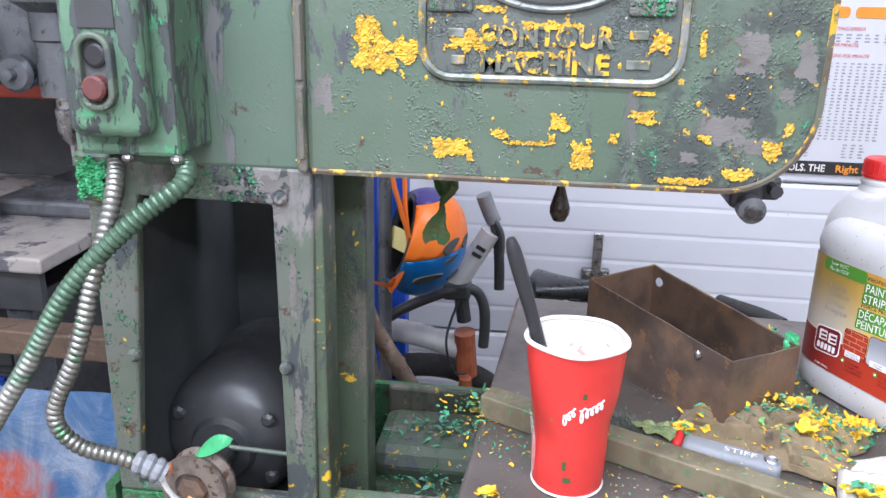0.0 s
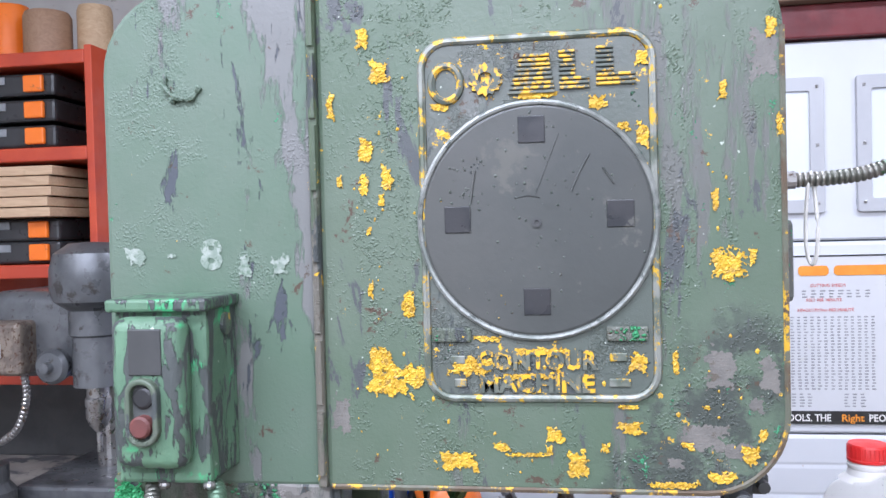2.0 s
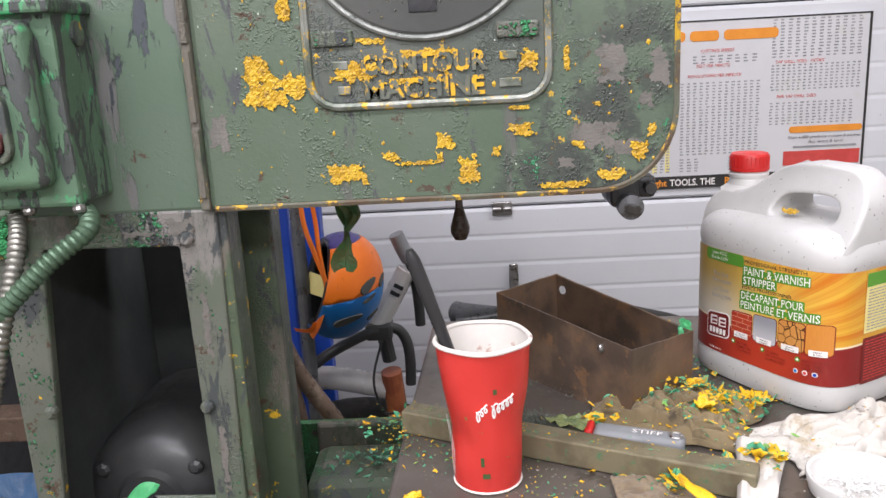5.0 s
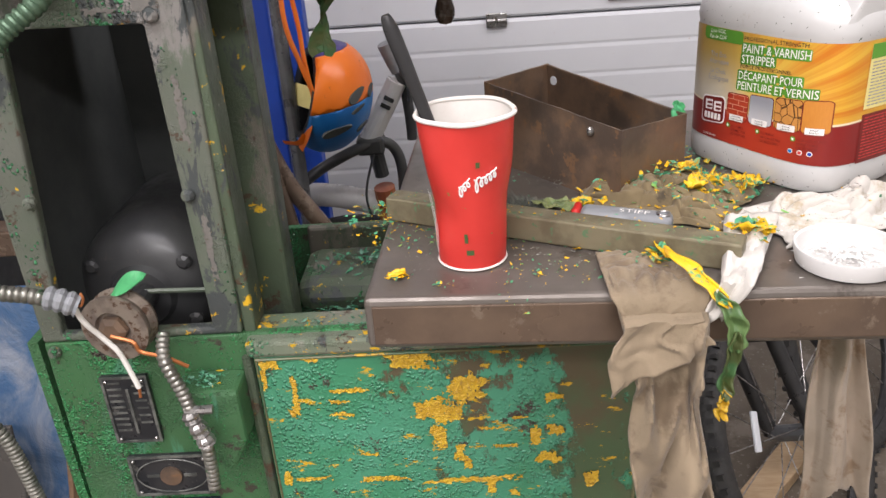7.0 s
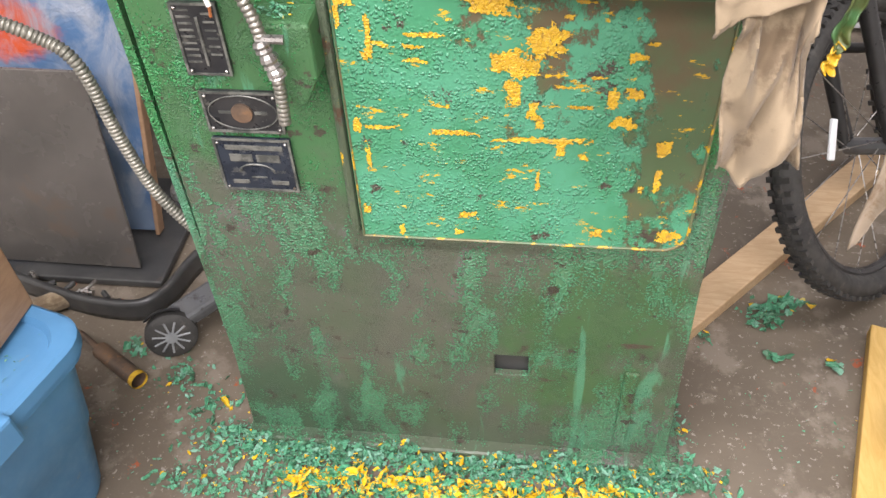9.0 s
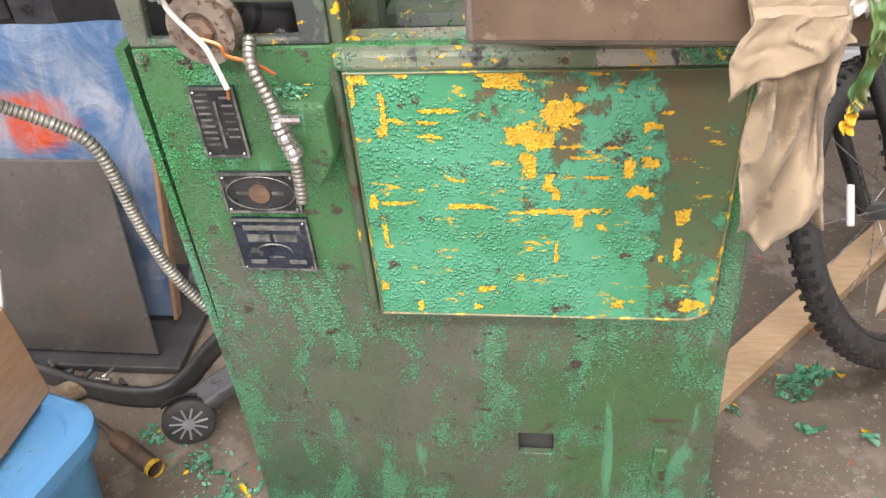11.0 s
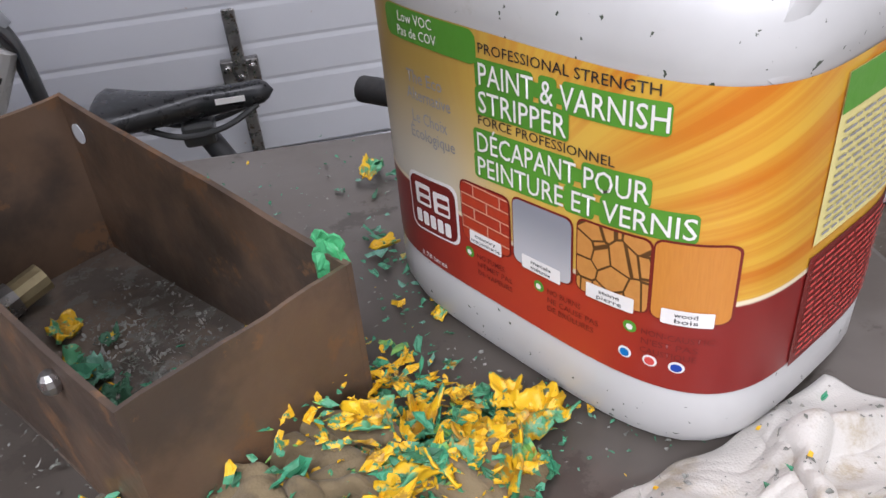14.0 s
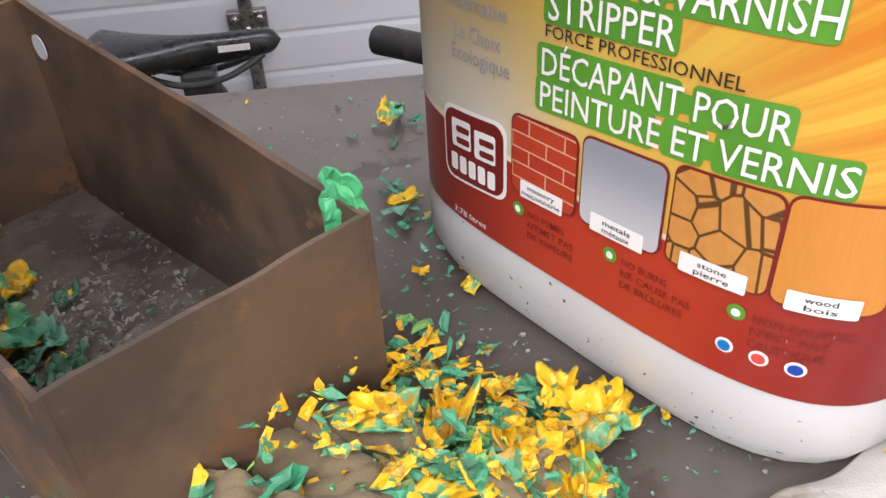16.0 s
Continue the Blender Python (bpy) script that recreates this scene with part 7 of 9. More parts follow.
def under_rag(u, v):
    low = (0.371, 0.385, 0.448, 0.492, 0.508, 0.512, 0.505, 0.492, 0.497, 0.470, 0.451)
    k = min(9, int(u * 10))
    foot = low[k] + (low[k + 1] - low[k]) * (u * 10 - k) + 0.006 * fold(u * 30, 0, 3)
    z = 0.962 - (0.962 - foot) * v
    left, right = 0.470 + 0.034 * (0.962 - z), 0.502 + 0.162 * (0.962 - z)
    x = left + (right - left) * u + 0.004 * fold(u * 4, v * 5, 41)
    return Vector((x, 0.15 + 0.013 * math.sin(u * 9 + v * 1.5) + 0.016 * fold(u * 2.5, v * 3, 44) + 0.006 * fold(u * 8, v * 4, 47), z))


thick(tagged(part("torn_rag", cloth(40, 60, under_rag), M_PALERAG, None, "", True), "long torn beige rag hanging from under the saw table", "rag"), 0.0022)
wisp = cloth(10, 40, lambda u, v: Vector((0.30 - 0.075 * v + (u - 0.5) * (0.05 - 0.032 * v), -0.05 - 0.135 * min(1, v * 1.35) - 0.006 * fold(u * 3, v * 4, 2), TZ + 0.012 + 0.012 * abs(fold(u * 4, v * 5, 8)) - max(0, v - 0.74) * 0.12)))
thick(tagged(part("white_rag_strip", wisp, M_WHITERAG, None, "", True), "torn strip of white rag trailing over the table edge", "rag"), 0.0018)

# ---- lid with crumbs ----
lid = thing("plastic_lid", (0.352, -0.128, TZ), "white plastic lid holding white paint crumbs, on the table corner", "lid")
part("lid_dish", lathe([(0.0001, 0.002), (0.036, 0.002), (0.0375, 0.004), (0.0405, 0.0155), (0.043, 0.0165), (0.0437, 0.015), (0.0405, 0.001), (0.036, 0.0), (0.0001, 0.0)], 48, Matrix.Translation((0.352, -0.132, TZ + 0.001))), M_WHITEPLASTIC, lid, "", True)
scatter("paint_crumbs", [(0.352, -0.132, TZ + 0.004, 0.034, 0.034, 0.006, 240, 0.0055)], M_CRUMBS, "white crumbs of stripped paint in the lid", "crumbs", 5)

# ---- loose chips ----
scatter("paint_chips", [(-0.046, 0.02, TZ, 0.035, 0.05, 0.008, 90, 0.007), (-0.03, -0.03, TZ, 0.05, 0.05, 0.002, 60, 0.005), (0.03, -0.02, TZ, 0.10, 0.06, 0.001, 90, 0.004), (-0.028, -0.118, TZ, 0.012, 0.006, 0.004, 14, 0.009), (0.012, -0.135, TZ, 0.012, 0.006, 0.002, 10, 0.005),
    (0.075, -0.10, TZ, 0.03, 0.06, 0.001, 60, 0.004), (0.13, -0.12, TZ, 0.05, 0.03, 0.001, 40, 0.004)], M_FLAKES, "yellow and green paint chips scattered on the saw table", "paint chips", 1)
scatter("paint_chips", [(0.178, -0.088, TZ, 0.028, 0.014, 0.012, 46, 0.012), (0.20, -0.115, TZ + 0.006, 0.02, 0.022, 0.012, 40, 0.011), (0.285, -0.092, TZ + 0.012, 0.02, 0.02, 0.02, 26, 0.014), (0.13, 0.012, TZ, 0.06, 0.02, 0.004, 70, 0.006), (0.148, 0.008, TZ, 0.02, 0.012, 0.012, 22, 0.012)], M_FLAKES, "curled yellow and green chips beside the bar", "paint chips", 2)
scatter("paint_chips", [(0.278, 0.066, TZ + 0.002, 0.026, 0.04, 0.012, 165, 0.0090), (0.292, 0.040, TZ + 0.004, 0.034, 0.030, 0.012, 135, 0.0100), (0.285, 0.020, TZ + 0.014, 0.035, 0.018, 0.010, 70, 0.012), (0.325, 0.052, TZ, 0.03, 0.014, 0.004, 14, 0.011), (0.235, 0.045, TZ + 0.026, 0.05, 0.026, 0.008, 60, 0.0075), (0.27, 0.02, TZ + 0.016, 0.035, 0.02, 0.008, 40, 0.010), (0.255, -0.008, TZ + 0.02, 0.03, 0.01, 0.004, 14, 0.016)], M_FLAKES, "heap of curled yellow and teal paint scrapings between tray and jug", "paint chips", 3)
scatter("paint_chips", [(0.283, 0.20, TZ, 0.016, 0.05, 0.006, 14, 0.008), (0.276, 0.265, TZ, 0.005, 0.005, 0.003, 3, 0.008), (0.30, 0.27, TZ, 0.014, 0.02, 0.010, 7, 0.012), (0.22, 0.28, TZ, 0.10, 0.05, 0.001, 60, 0.004), (0.30, 0.14, TZ, 0.02, 0.06, 0.002, 50, 0.005), (0.34, 0.045, TZ, 0.05, 0.03, 0.001, 50, 0.004), (0.06, 0.12, TZ, 0.06, 0.10, 0.001, 60, 0.004)], M_GREENFLAKES, "teal paint chips on the dark table top", "paint chips", 4)
def torn_sheet(x, y, z, long, wide, rz, tilt, curl, seed, material=None):
    """A torn curl of yellow paint, green where its other coat shows."""
    off = Vector((seed * 3.7, seed * 1.3, 0))
    bm = bmesh.new()
    count, rings_n = 40, 6
    long, wide, curl = long * 0.60, wide * 0.80, curl * 0.8
    m = Matrix.Translation((x, y, z)) @ pose(0, 0, 0, tilt, 0, rz)
    rows = []
    for j in range(1, rings_n + 1):
        row = []
        for k in range(count):
            a = 2 * math.pi * k / count
            c, sn = math.cos(a), math.sin(a)
            edge = 0.50 + 0.20 * noise.noise(Vector((c * 1.3, sn * 1.3, 0)) + off) + 0.15 * noise.noise(Vector((c * 3.4, sn * 3.4, 2)) + off) + 0.07 * noise.noise(Vector((c * 9, sn * 9, 5)) + off)
            r = edge * j / rings_n
            square = 1 / max(abs(c), abs(sn)) ** 0.5
            u, v = r * c * square, r * sn * square
            lift = curl * wide * (v * v * 4) * (0.7 + u) + 0.34 * wide * noise.noise(Vector((u * 3, v * 3, 5)) + off) + 0.14 * wide * noise.noise(Vector((u * 7, v * 7, 11)) + off) + 0.05 * wide * noise.noise(Vector((u * 12, v * 12, 7)) + off)
            row.append(bm.verts.new(m @ Vector((u * long, v * wide, lift))))
        rows.append(row)
    bm.faces.new(rows[0])
    for ra, rb in zip(rows, rows[1:]):
        for k in range(count):
            q = (k + 1) % count
            bm.faces.new((ra[k], rb[k], rb[q], ra[q]))
    ob = tagged(part("paint_curl", bm, material or M_CURL, None, "", True), "torn yellow and green curl of stripped paint on the table", "paint curl", "paint curls")
    return thick(ob, 0.0009)


def curl_paint():
    s = Shade("torn_paint_curl")
    tone = s.mix(s.step(s.noise(38, 5, 0.65), 0.53, 0.57), (0.76, 0.46, 0.012), (0.10, 0.34, 0.17))
    tone = s.mix(s.step(s.noise(55, 6, 0.7, s.stretch(1.4, 1, 0.8)), 0.55, 0.63), tone, (0.46, 0.24, 0.015))
    tone = s.mix(s.step(s.noise(150, 3), 0.64, 0.67), tone, (0.10, 0.12, 0.06))
    s.bump(s.noise(220, 4), 0.5, 0.0012)
    return s.done(tone, 0.42)


M_CURL = curl_paint()
for k, (x, y, dz, long, wide, rz, tilt, curl) in enumerate(((0.300, 0.028, 0.014, 0.048, 0.022, 100, 18, 0.6), (0.312, 0.018, 0.013, 0.056, 0.017, 70, -25, 0.9), (0.288, 0.018, 0.018, 0.034, 0.020, 130, 15, 0.7), (0.332, 0.046, 0.006, 0.040, 0.026, 30, 8, 0.3), (0.322, 0.060, 0.006, 0.028, 0.016, 60, -8, 0.5), (0.262, 0.042, 0.026, 0.036, 0.014, -20, 20, 0.9), (0.270, 0.012, 0.022, 0.050, 0.016, 10, -20, 0.6), (0.284, 0.050, 0.012, 0.030, 0.016, 80, 10, 0.8))):
    torn_sheet(x, y, TZ + dz, long, wide, rz, tilt, curl, 3 + k)
for k, (x, y, dz, long, wide, rz, tilt, curl) in enumerate(((0.256, -0.010, 0.030, 0.034, 0.020, 20, 10, 0.5), (0.180, -0.088, 0.010, 0.050, 0.016, -10, 15, 0.6), (0.168, -0.086, 0.008, 0.034, 0.012, 20, -10, 0.6), (0.150, 0.010, 0.008, 0.036, 0.018, 10, 10, 0.5), (0.310, 0.128, 0.003, 0.026, 0.010, 40, 5, 0.2), (0.295, 0.272, 0.008, 0.040, 0.016, 70, 12, 0.6), (0.200, -0.122, 0.016, 0.050, 0.010, 100, 6, 0.5), (0.284, -0.094, 0.018, 0.044, 0.026, -40, -18, 0.5), (-0.030, -0.118, 0.004, 0.028, 0.010, 10, 5, 0.4), (0.290, 0.192, 0.004, 0.026, 0.010, 15, 5, 0.4), (0.137, 0.128, 0.008, 0.030, 0.020, 30, 10, 0.5))):
    torn_sheet(x, y, TZ + dz, long, wide, rz, tilt, curl, 23 + k)
scatter("paint_crumbs", [(0.10, -0.08, TZ, 0.16, 0.05, 0, 170, 0.0026), (0.12, 0.05, TZ, 0.14, 0.10, 0, 150, 0.0024), (0.28, 0.20, TZ, 0.08, 0.10, 0, 110, 0.0024), (0.32, 0.06, TZ, 0.06, 0.05, 0, 110, 0.0026)], M_GRIT, "fine grey grit and crumbs strewn over the saw table", "crumbs", 61, 0.3)
bar_bits = []
for k in range(9):
    p = BM @ Vector((-0.15 + 0.0375 * k, 0.0, 0.026))
    bar_bits.append((p.x, p.y, p.z - 0.001, 0.030, 0.010, 0, 10, 0.0036))
scatter("paint_chips", bar_bits, M_FLAKES, "small yellow and green chips on top of the bar", "paint chips", 63, 0.2)
torn_sheet(0.128, 0.165, TZ + 0.006, 0.026, 0.016, 40, 10, 0.6, 71)
for k, (x, y, long, wide, rz, tilt) in enumerate(((0.146, 0.128, 0.024, 0.018, 30, 14), (0.158, 0.108, 0.026, 0.017, 100, -12), (0.176, 0.088, 0.022, 0.015, 60, 10), (0.150, 0.152, 0.015, 0.011, 10, 8))):
    leaf = torn_sheet(x, y, TZ + 0.006, long, wide, rz, tilt, 0.35, 81 + k, M_GREENFLAKES)
    tagged(leaf, "torn leaf of green stripped paint lying in the rusty tray")
sprinkle("paint_chips", olive, [(330, 0.0065, 5, 6), (130, 0.011, 4, 5), (34, 0.018, 3, 2)], M_FLAKES, "yellow and green paint chips lying on the olive rag", "paint chips", 31)
sprinkle("paint_crumbs", white_cloth, [(240, 0.0028, 0, 0)], M_GRIT, "dark crumbs of paint sprinkled over the white rag", "crumbs", 62)
sprinkle("paint_chips", white_cloth, [(26, 0.007, 0, 0)], M_FLAKES, "a few yellow chips on the white rag", "paint chips", 64)
strip_line = glide([(0.200, -0.132, TZ + 0.024), (0.212, -0.160, TZ + 0.020), (0.229, -0.186, 1.022), (0.243, -0.192, 1.000), (0.2445, -0.192, 0.975), (0.241, -0.190, 0.945), (0.239, -0.191, 0.922), (0.238, -0.192, 0.904)], 8)


def ribbon(lo, hi, width, seed):
    """A stretch of the long paint strip, with torn edges."""
    def place(u, v):
        f = (lo + (hi - lo) * v) * (len(strip_line) - 1)
        k = min(int(f), len(strip_line) - 2)
        p = strip_line[k].lerp(strip_line[k + 1], f - k)
        end = min(1.0, 0.35 + 4 * min(v, 1 - v))
        w = width * end * (1 + 0.45 * fold(v * 5, u * 2, seed))
        return p + Vector(((u - 0.5) * w + 0.004 * fold(v * 4, 0, seed), -0.006 * fold(u * 2, v * 6, seed + 3) - 0.003 * math.cos(u * 6), 0.35 * (u - 0.5) * w * fold(v * 3, 1, seed + 5)))

    return cloth(8, 26, place)


strip = thing("paint_strip", (0.2, -0.14, TZ), "torn strip of yellow and green paint over the table edge", "paint strip")
thick(part("yellow_end", ribbon(0.0, 0.36, 0.013, 4), M_CURL, strip, "yellow upper end", True), 0.001)
thick(part("green_middle", ribbon(0.28, 0.60, 0.016, 8), worn("pale_green_paint_skin", (0.13, 0.21, 0.075), (0.07, 0.14, 0.05), 50, 0.4), strip, "pale green middle", True), 0.001)
thick(part("dark_green_middle", ribbon(0.50, 0.86, 0.012, 15), M_PEEL_GREEN, strip, "dark green stretch", True), 0.001)
thick(part("yellow_tip", ribbon(0.80, 1.0, 0.010, 19), M_YELLOW, strip, "yellow tip", True), 0.001)
scatter("paint_crumbs", [(0.318, -0.052, TZ + 0.008, 0.04, 0.035, 0.004, 70, 0.0028)], M_CRUMBS, "white paint crumbs on the white rag", "crumbs", 25)
scatter("tray_scrapings", [(0.165, 0.13, TZ + 0.003, 0.045, 0.07, 0.004, 700, 0.0032)], M_GRIT, "grey grit and scrapings in the tray", "scrapings", 6, 0.9)
scatter("paint_chips", [(0.145, 0.12, TZ + 0.006, 0.022, 0.022, 0.006, 12, 0.016), (0.18, 0.10, TZ + 0.006, 0.03, 0.03, 0.002, 14, 0.008)], M_GREENFLAKES, "green chips lying in the tray", "paint chips", 7)
scatter("paint_chips", [(0.165, 0.115, TZ + 0.004, 0.04, 0.05, 0.002, 9, 0.008)], M_FLAKES, "a few yellow chips lying in the tray", "paint chips", 17)
hook = cloth(10, 10, lambda u, v: Vector((0.2595, 0.0825, TZ + 0.064)) + Vector((-0.005 + 0.012 * u + 0.004 * fold(u * 3, v * 3, 1), 0.004 - 0.006 * u + 0.005 * fold(v * 3, u * 4, 5), 0.024 * v * (1 - 0.5 * abs(u - 0.4)) + 0.003 * fold(u * 6, v * 5, 2))))
thick(tagged(part("paint_chip", hook, worn("fresh_green_paint", (0.06, 0.36, 0.13), (0.09, 0.42, 0.18), 60, 0.4), None), "bright green paint chip hanging on the tray corner", "paint chip"), 0.001)
leaf = cloth(8, 4, lambda u, v: Vector((-0.334 + 0.040 * u, -0.032 + 0.010 * v, 0.964 + 0.02 * math.sin(u * 1.6) + (v - 0.5) * 0.016 * math.sin(u * 3.1))))
thick(tagged(part("paint_chip", leaf, worn("fallen_green_paint", (0.06, 0.36, 0.13), (0.05, 0.30, 0.11), 60, 0.4), None), "bright green paint chip lying on the motor pulley", "paint chip"), 0.001)
scatter("paint_chips", [(-0.12, 0.20, 0.802, 0.09, 0.09, 0.02, 220, 0.010), (-0.10, 0.27, 0.846, 0.09, 0.03, 0.008, 90, 0.010), (0.0, 0.2, 0.802, 0.15, 0.1, 0.01, 150, 0.010), (-0.08, 0.016, 0.893, 0.12, 0.02, 0.002, 150, 0.005), (-0.257, -0.022, 0.852, 0.022, 0.016, 0.006, 60, 0.007)], M_GREENFLAKES, "green paint chips fallen into the lower housing and on its ledge", "paint chips", 8)
scatter("floor_chips", [(-0.1 + 0.09 * k, -0.045 + 0.01 * (k % 3), 0.0, 0.10, 0.035, 0.035, 320, 0.0145) for k in range(-4, 5)] + [(-0.2 + 0.11 * k, -0.11, 0.0, 0.12, 0.04, 0.010, 110, 0.013) for k in range(-3, 5)] + [(0.29, 0.05, 0.0, 0.03, 0.09, 0.02, 60, 0.012)], M_GREENFLAKES, "drift of green paint chips along the foot of the saw", "paint chips", 9)
scatter("floor_chips", [(-0.06 + 0.07 * k, -0.10 + 0.012 * (k % 2), 0.004, 0.06, 0.03, 0.02, 70, 0.022) for k in range(-4, 5)] + [(0.19, -0.075, 0.01, 0.05, 0.02, 0.02, 26, 0.026)], M_FLAKES, "yellow and green paint curls in the drift at the foot of the saw", "paint chips", 10)
scatter("floor_chips", [(0.485, 0.345, 0, 0.04, 0.03, 0.02, 60, 0.022), (0.53, 0.375, 0, 0.06, 0.02, 0.02, 24, 0.03), (0.6, 0.23, 0, 0.012, 0.012, 0.004, 4, 0.03), (0.48, 0.24, 0, 0.02, 0.01, 0.003, 4, 0.034), (0.36, 0.28, 0, 0.02, 0.02, 0.01, 14, 0.012), (-0.64, 0.10, 0, 0.05, 0.04, 0.008, 40, 0.018), (-0.56, 0.05, 0, 0.07, 0.05, 0.006, 50, 0.016), (-0.76, 0.16, 0, 0.03, 0.03, 0.008, 26, 0.016), (-0.52, -0.06, 0, 0.08, 0.06, 0.006, 60, 0.014), (0.5, 0.1, 0, 0.2, 0.2, 0, 60, 0.006), (-0.7, 0.05, 0, 0.25, 0.2, 0, 90, 0.006)], M_GREENFLAKES, "green paint chips loose on the concrete floor", "paint chips", 12)


# ---- bicycles behind the saw ----
def bike_wheel(bike, m, radius, tyre_r, knobs=56, name="wheel"):
    wheel = part(name, tube([m @ Vector((radius * math.cos(a), 0, radius * math.sin(a))) for a in (2 * math.pi * k / 64 for k in range(64))], tyre_r, 12, closed=True), M_RUBBER, bike, "knobbly black tyre on a spoked rim", True)
    part("rim", tube([m @ Vector(((radius - tyre_r * 1.05) * math.cos(a), 0, (radius - tyre_r * 1.05) * math.sin(a))) for a in (2 * math.pi * k / 56 for k in range(56))], 0.011, 8, closed=True), M_BLACKPLASTIC, wheel)
    bm = bmesh.new()
    for k in range(knobs):
        for side in (-1, 0, 1):
            a = 2 * math.pi * (k + 0.5 * (side == 0)) / knobs
            c = m @ Vector(((radius + tyre_r * (0.93 if side == 0 else 0.78)) * math.cos(a), side * tyre_r * 0.62, (radius + tyre_r * (0.93 if side == 0 else 0.78)) * math.sin(a)))
            cube = bmesh.ops.create_cube(bm, size=1)["verts"]
            mm = Matrix.Translation(c) @ m.to_3x3().to_4x4() @ Euler((0, -a, 0)).to_matrix().to_4x4() @ Matrix.Diagonal((0.008, 0.013, 0.010, 1))
            for v in cube:
                v.co = mm @ v.co
    tagged(part("tread", bm, M_RUBBER, wheel), kind="stuff")
    for k in range(18):
        a, b = 2 * math.pi * k / 18, 2 * math.pi * (k + (1.6 if k % 2 else -1.6)) / 18
        off = 0.028 if k % 2 else -0.028
        part("spoke", rod(m @ Vector((0.02 * math.cos(b), off, 0.02 * math.sin(b))), m @ Vector(((radius - tyre_r) * math.cos(a), 0, (radius - tyre_r) * math.sin(a))), 0.0012, 5), M_STEEL, wheel)
    part("hub", rod(m @ Vector((0, -0.045, 0)), m @ Vector((0, 0.045, 0)), 0.017, 12), M_GREYIRON, wheel)
    ra = radians(150)
    part("reflector", box(-0.038, 0.038, -0.004, 0.004, -0.009, 0.009, 0.003, m @ Matrix.Translation((0.15 * math.cos(ra), -0.012, 0.15 * math.sin(ra))) @ pose(0, 0, 0, 0, -62, 0)), M_PANE, wheel, "clear spoke reflector")
    return wheel


def mountain_bike():
    bike = thing("mountain_bike", (0.45, 0.6, 0), "black mountain bike with knobbly tyres leaning behind the saw", "bicycle")
    wm = pose(0.653, 0.568, 0.264, 0, 0, 48.6) @ pose(0, 0, 0, -29)
    bike_wheel(bike, wm, 0.275, 0.026, 76)
    wm2 = pose(0.90, 0.93, 0.268, 0, 0, 48.6) @ pose(0, 0, 0, -26)
    bike_wheel(bike, wm2, 0.275, 0.024)
    part("fork", join(pipe([(0.683, 0.542, 0.285), (0.573, 0.64, 0.55), (0.52, 0.70, 0.72)], 0.016, 10), pipe([(0.623, 0.594, 0.243), (0.513, 0.69, 0.52), (0.50, 0.715, 0.72)], 0.016, 10)), M_BLACKPLASTIC, bike, "", True)
    part("down_tube", pipe([(0.51, 0.71, 0.70), (0.48, 0.78, 0.50), (0.50, 0.86, 0.30)], 0.020, 12), M_BLACKPLASTIC, bike, "", True)
    part("seat_tube", pipe([(0.50, 0.86, 0.30), (0.22, 0.88, 0.62), (0.12, 0.92, 0.775)], 0.016, 12), M_BLACKPLASTIC, bike, "", True)
    part("chain_stay", pipe([(0.50, 0.86, 0.30), (0.7, 0.90, 0.28), (0.90, 0.93, 0.268)], 0.012, 10), M_BLACKPLASTIC, bike, "", True)
    part("handlebar", pipe([(0.51, 0.705, 0.72), (0.47, 0.66, 0.84), (0.42, 0.66, 0.875), (0.36, 0.73, 0.875)], 0.012, 10), M_BLACKPLASTIC, bike, "", True)
    part("grip", pipe([(0.425, 0.655, 0.875), (0.395, 0.69, 0.877), (0.36, 0.73, 0.875), (0.335, 0.755, 0.874)], 0.0165, 12), M_RUBBER, bike, "rubber grip", True)

    def saddle(u, v):
        a = 2 * math.pi * v
        half = 0.018 + 0.055 * max(0, 1 - u * 1.7) ** 1.2 * min(1, (u + 0.02) * 12) ** 0.5
        cap = min(1, (1 - u) * 14) ** 0.5 * min(1, (u + 0.004) * 18) ** 0.5
        lift = 0.010 * (1 - u) ** 2 - 0.004 * math.sin(u * 3)
        return Vector((-0.02 + 0.245 * u, 0.92 + half * cap * math.cos(a), 0.826 + lift + (0.018 if math.sin(a) > 0 else 0.014 + 0.02 * (1 - u)) * cap * math.sin(a)))

    seat = part("saddle", cloth(30, 20, saddle), worn("black_vinyl", (0.016, 0.017, 0.018), (0.022, 0.023, 0.025), 20, 0.32), bike, "black vinyl saddle", True)
    part("mark", box(0.145, 0.185, 0.8985, 0.9, 0.824, 0.832), M_WHITEINK, seat, "small white maker's mark, drawn plain")
    part("saddle_rail", join(pipe([(0.20, 0.91, 0.812), (0.15, 0.90, 0.79), (0.09, 0.90, 0.785), (0.03, 0.905, 0.81)], 0.0045, 8), pipe([(0.20, 0.93, 0.812), (0.15, 0.94, 0.79), (0.09, 0.94, 0.785), (0.03, 0.935, 0.81)], 0.0045, 8)), M_BLACKIRON, seat)
    part("seat_clamp", box(0.09, 0.135, 0.90, 0.94, 0.765, 0.80, 0.006), M_BLACKIRON, seat)


mountain_bike()


M_RUSTORANGE = worn("dull_orange_enamel", (0.42, 0.13, 0.05), (0.30, 0.085, 0.04), 20, 0.5)


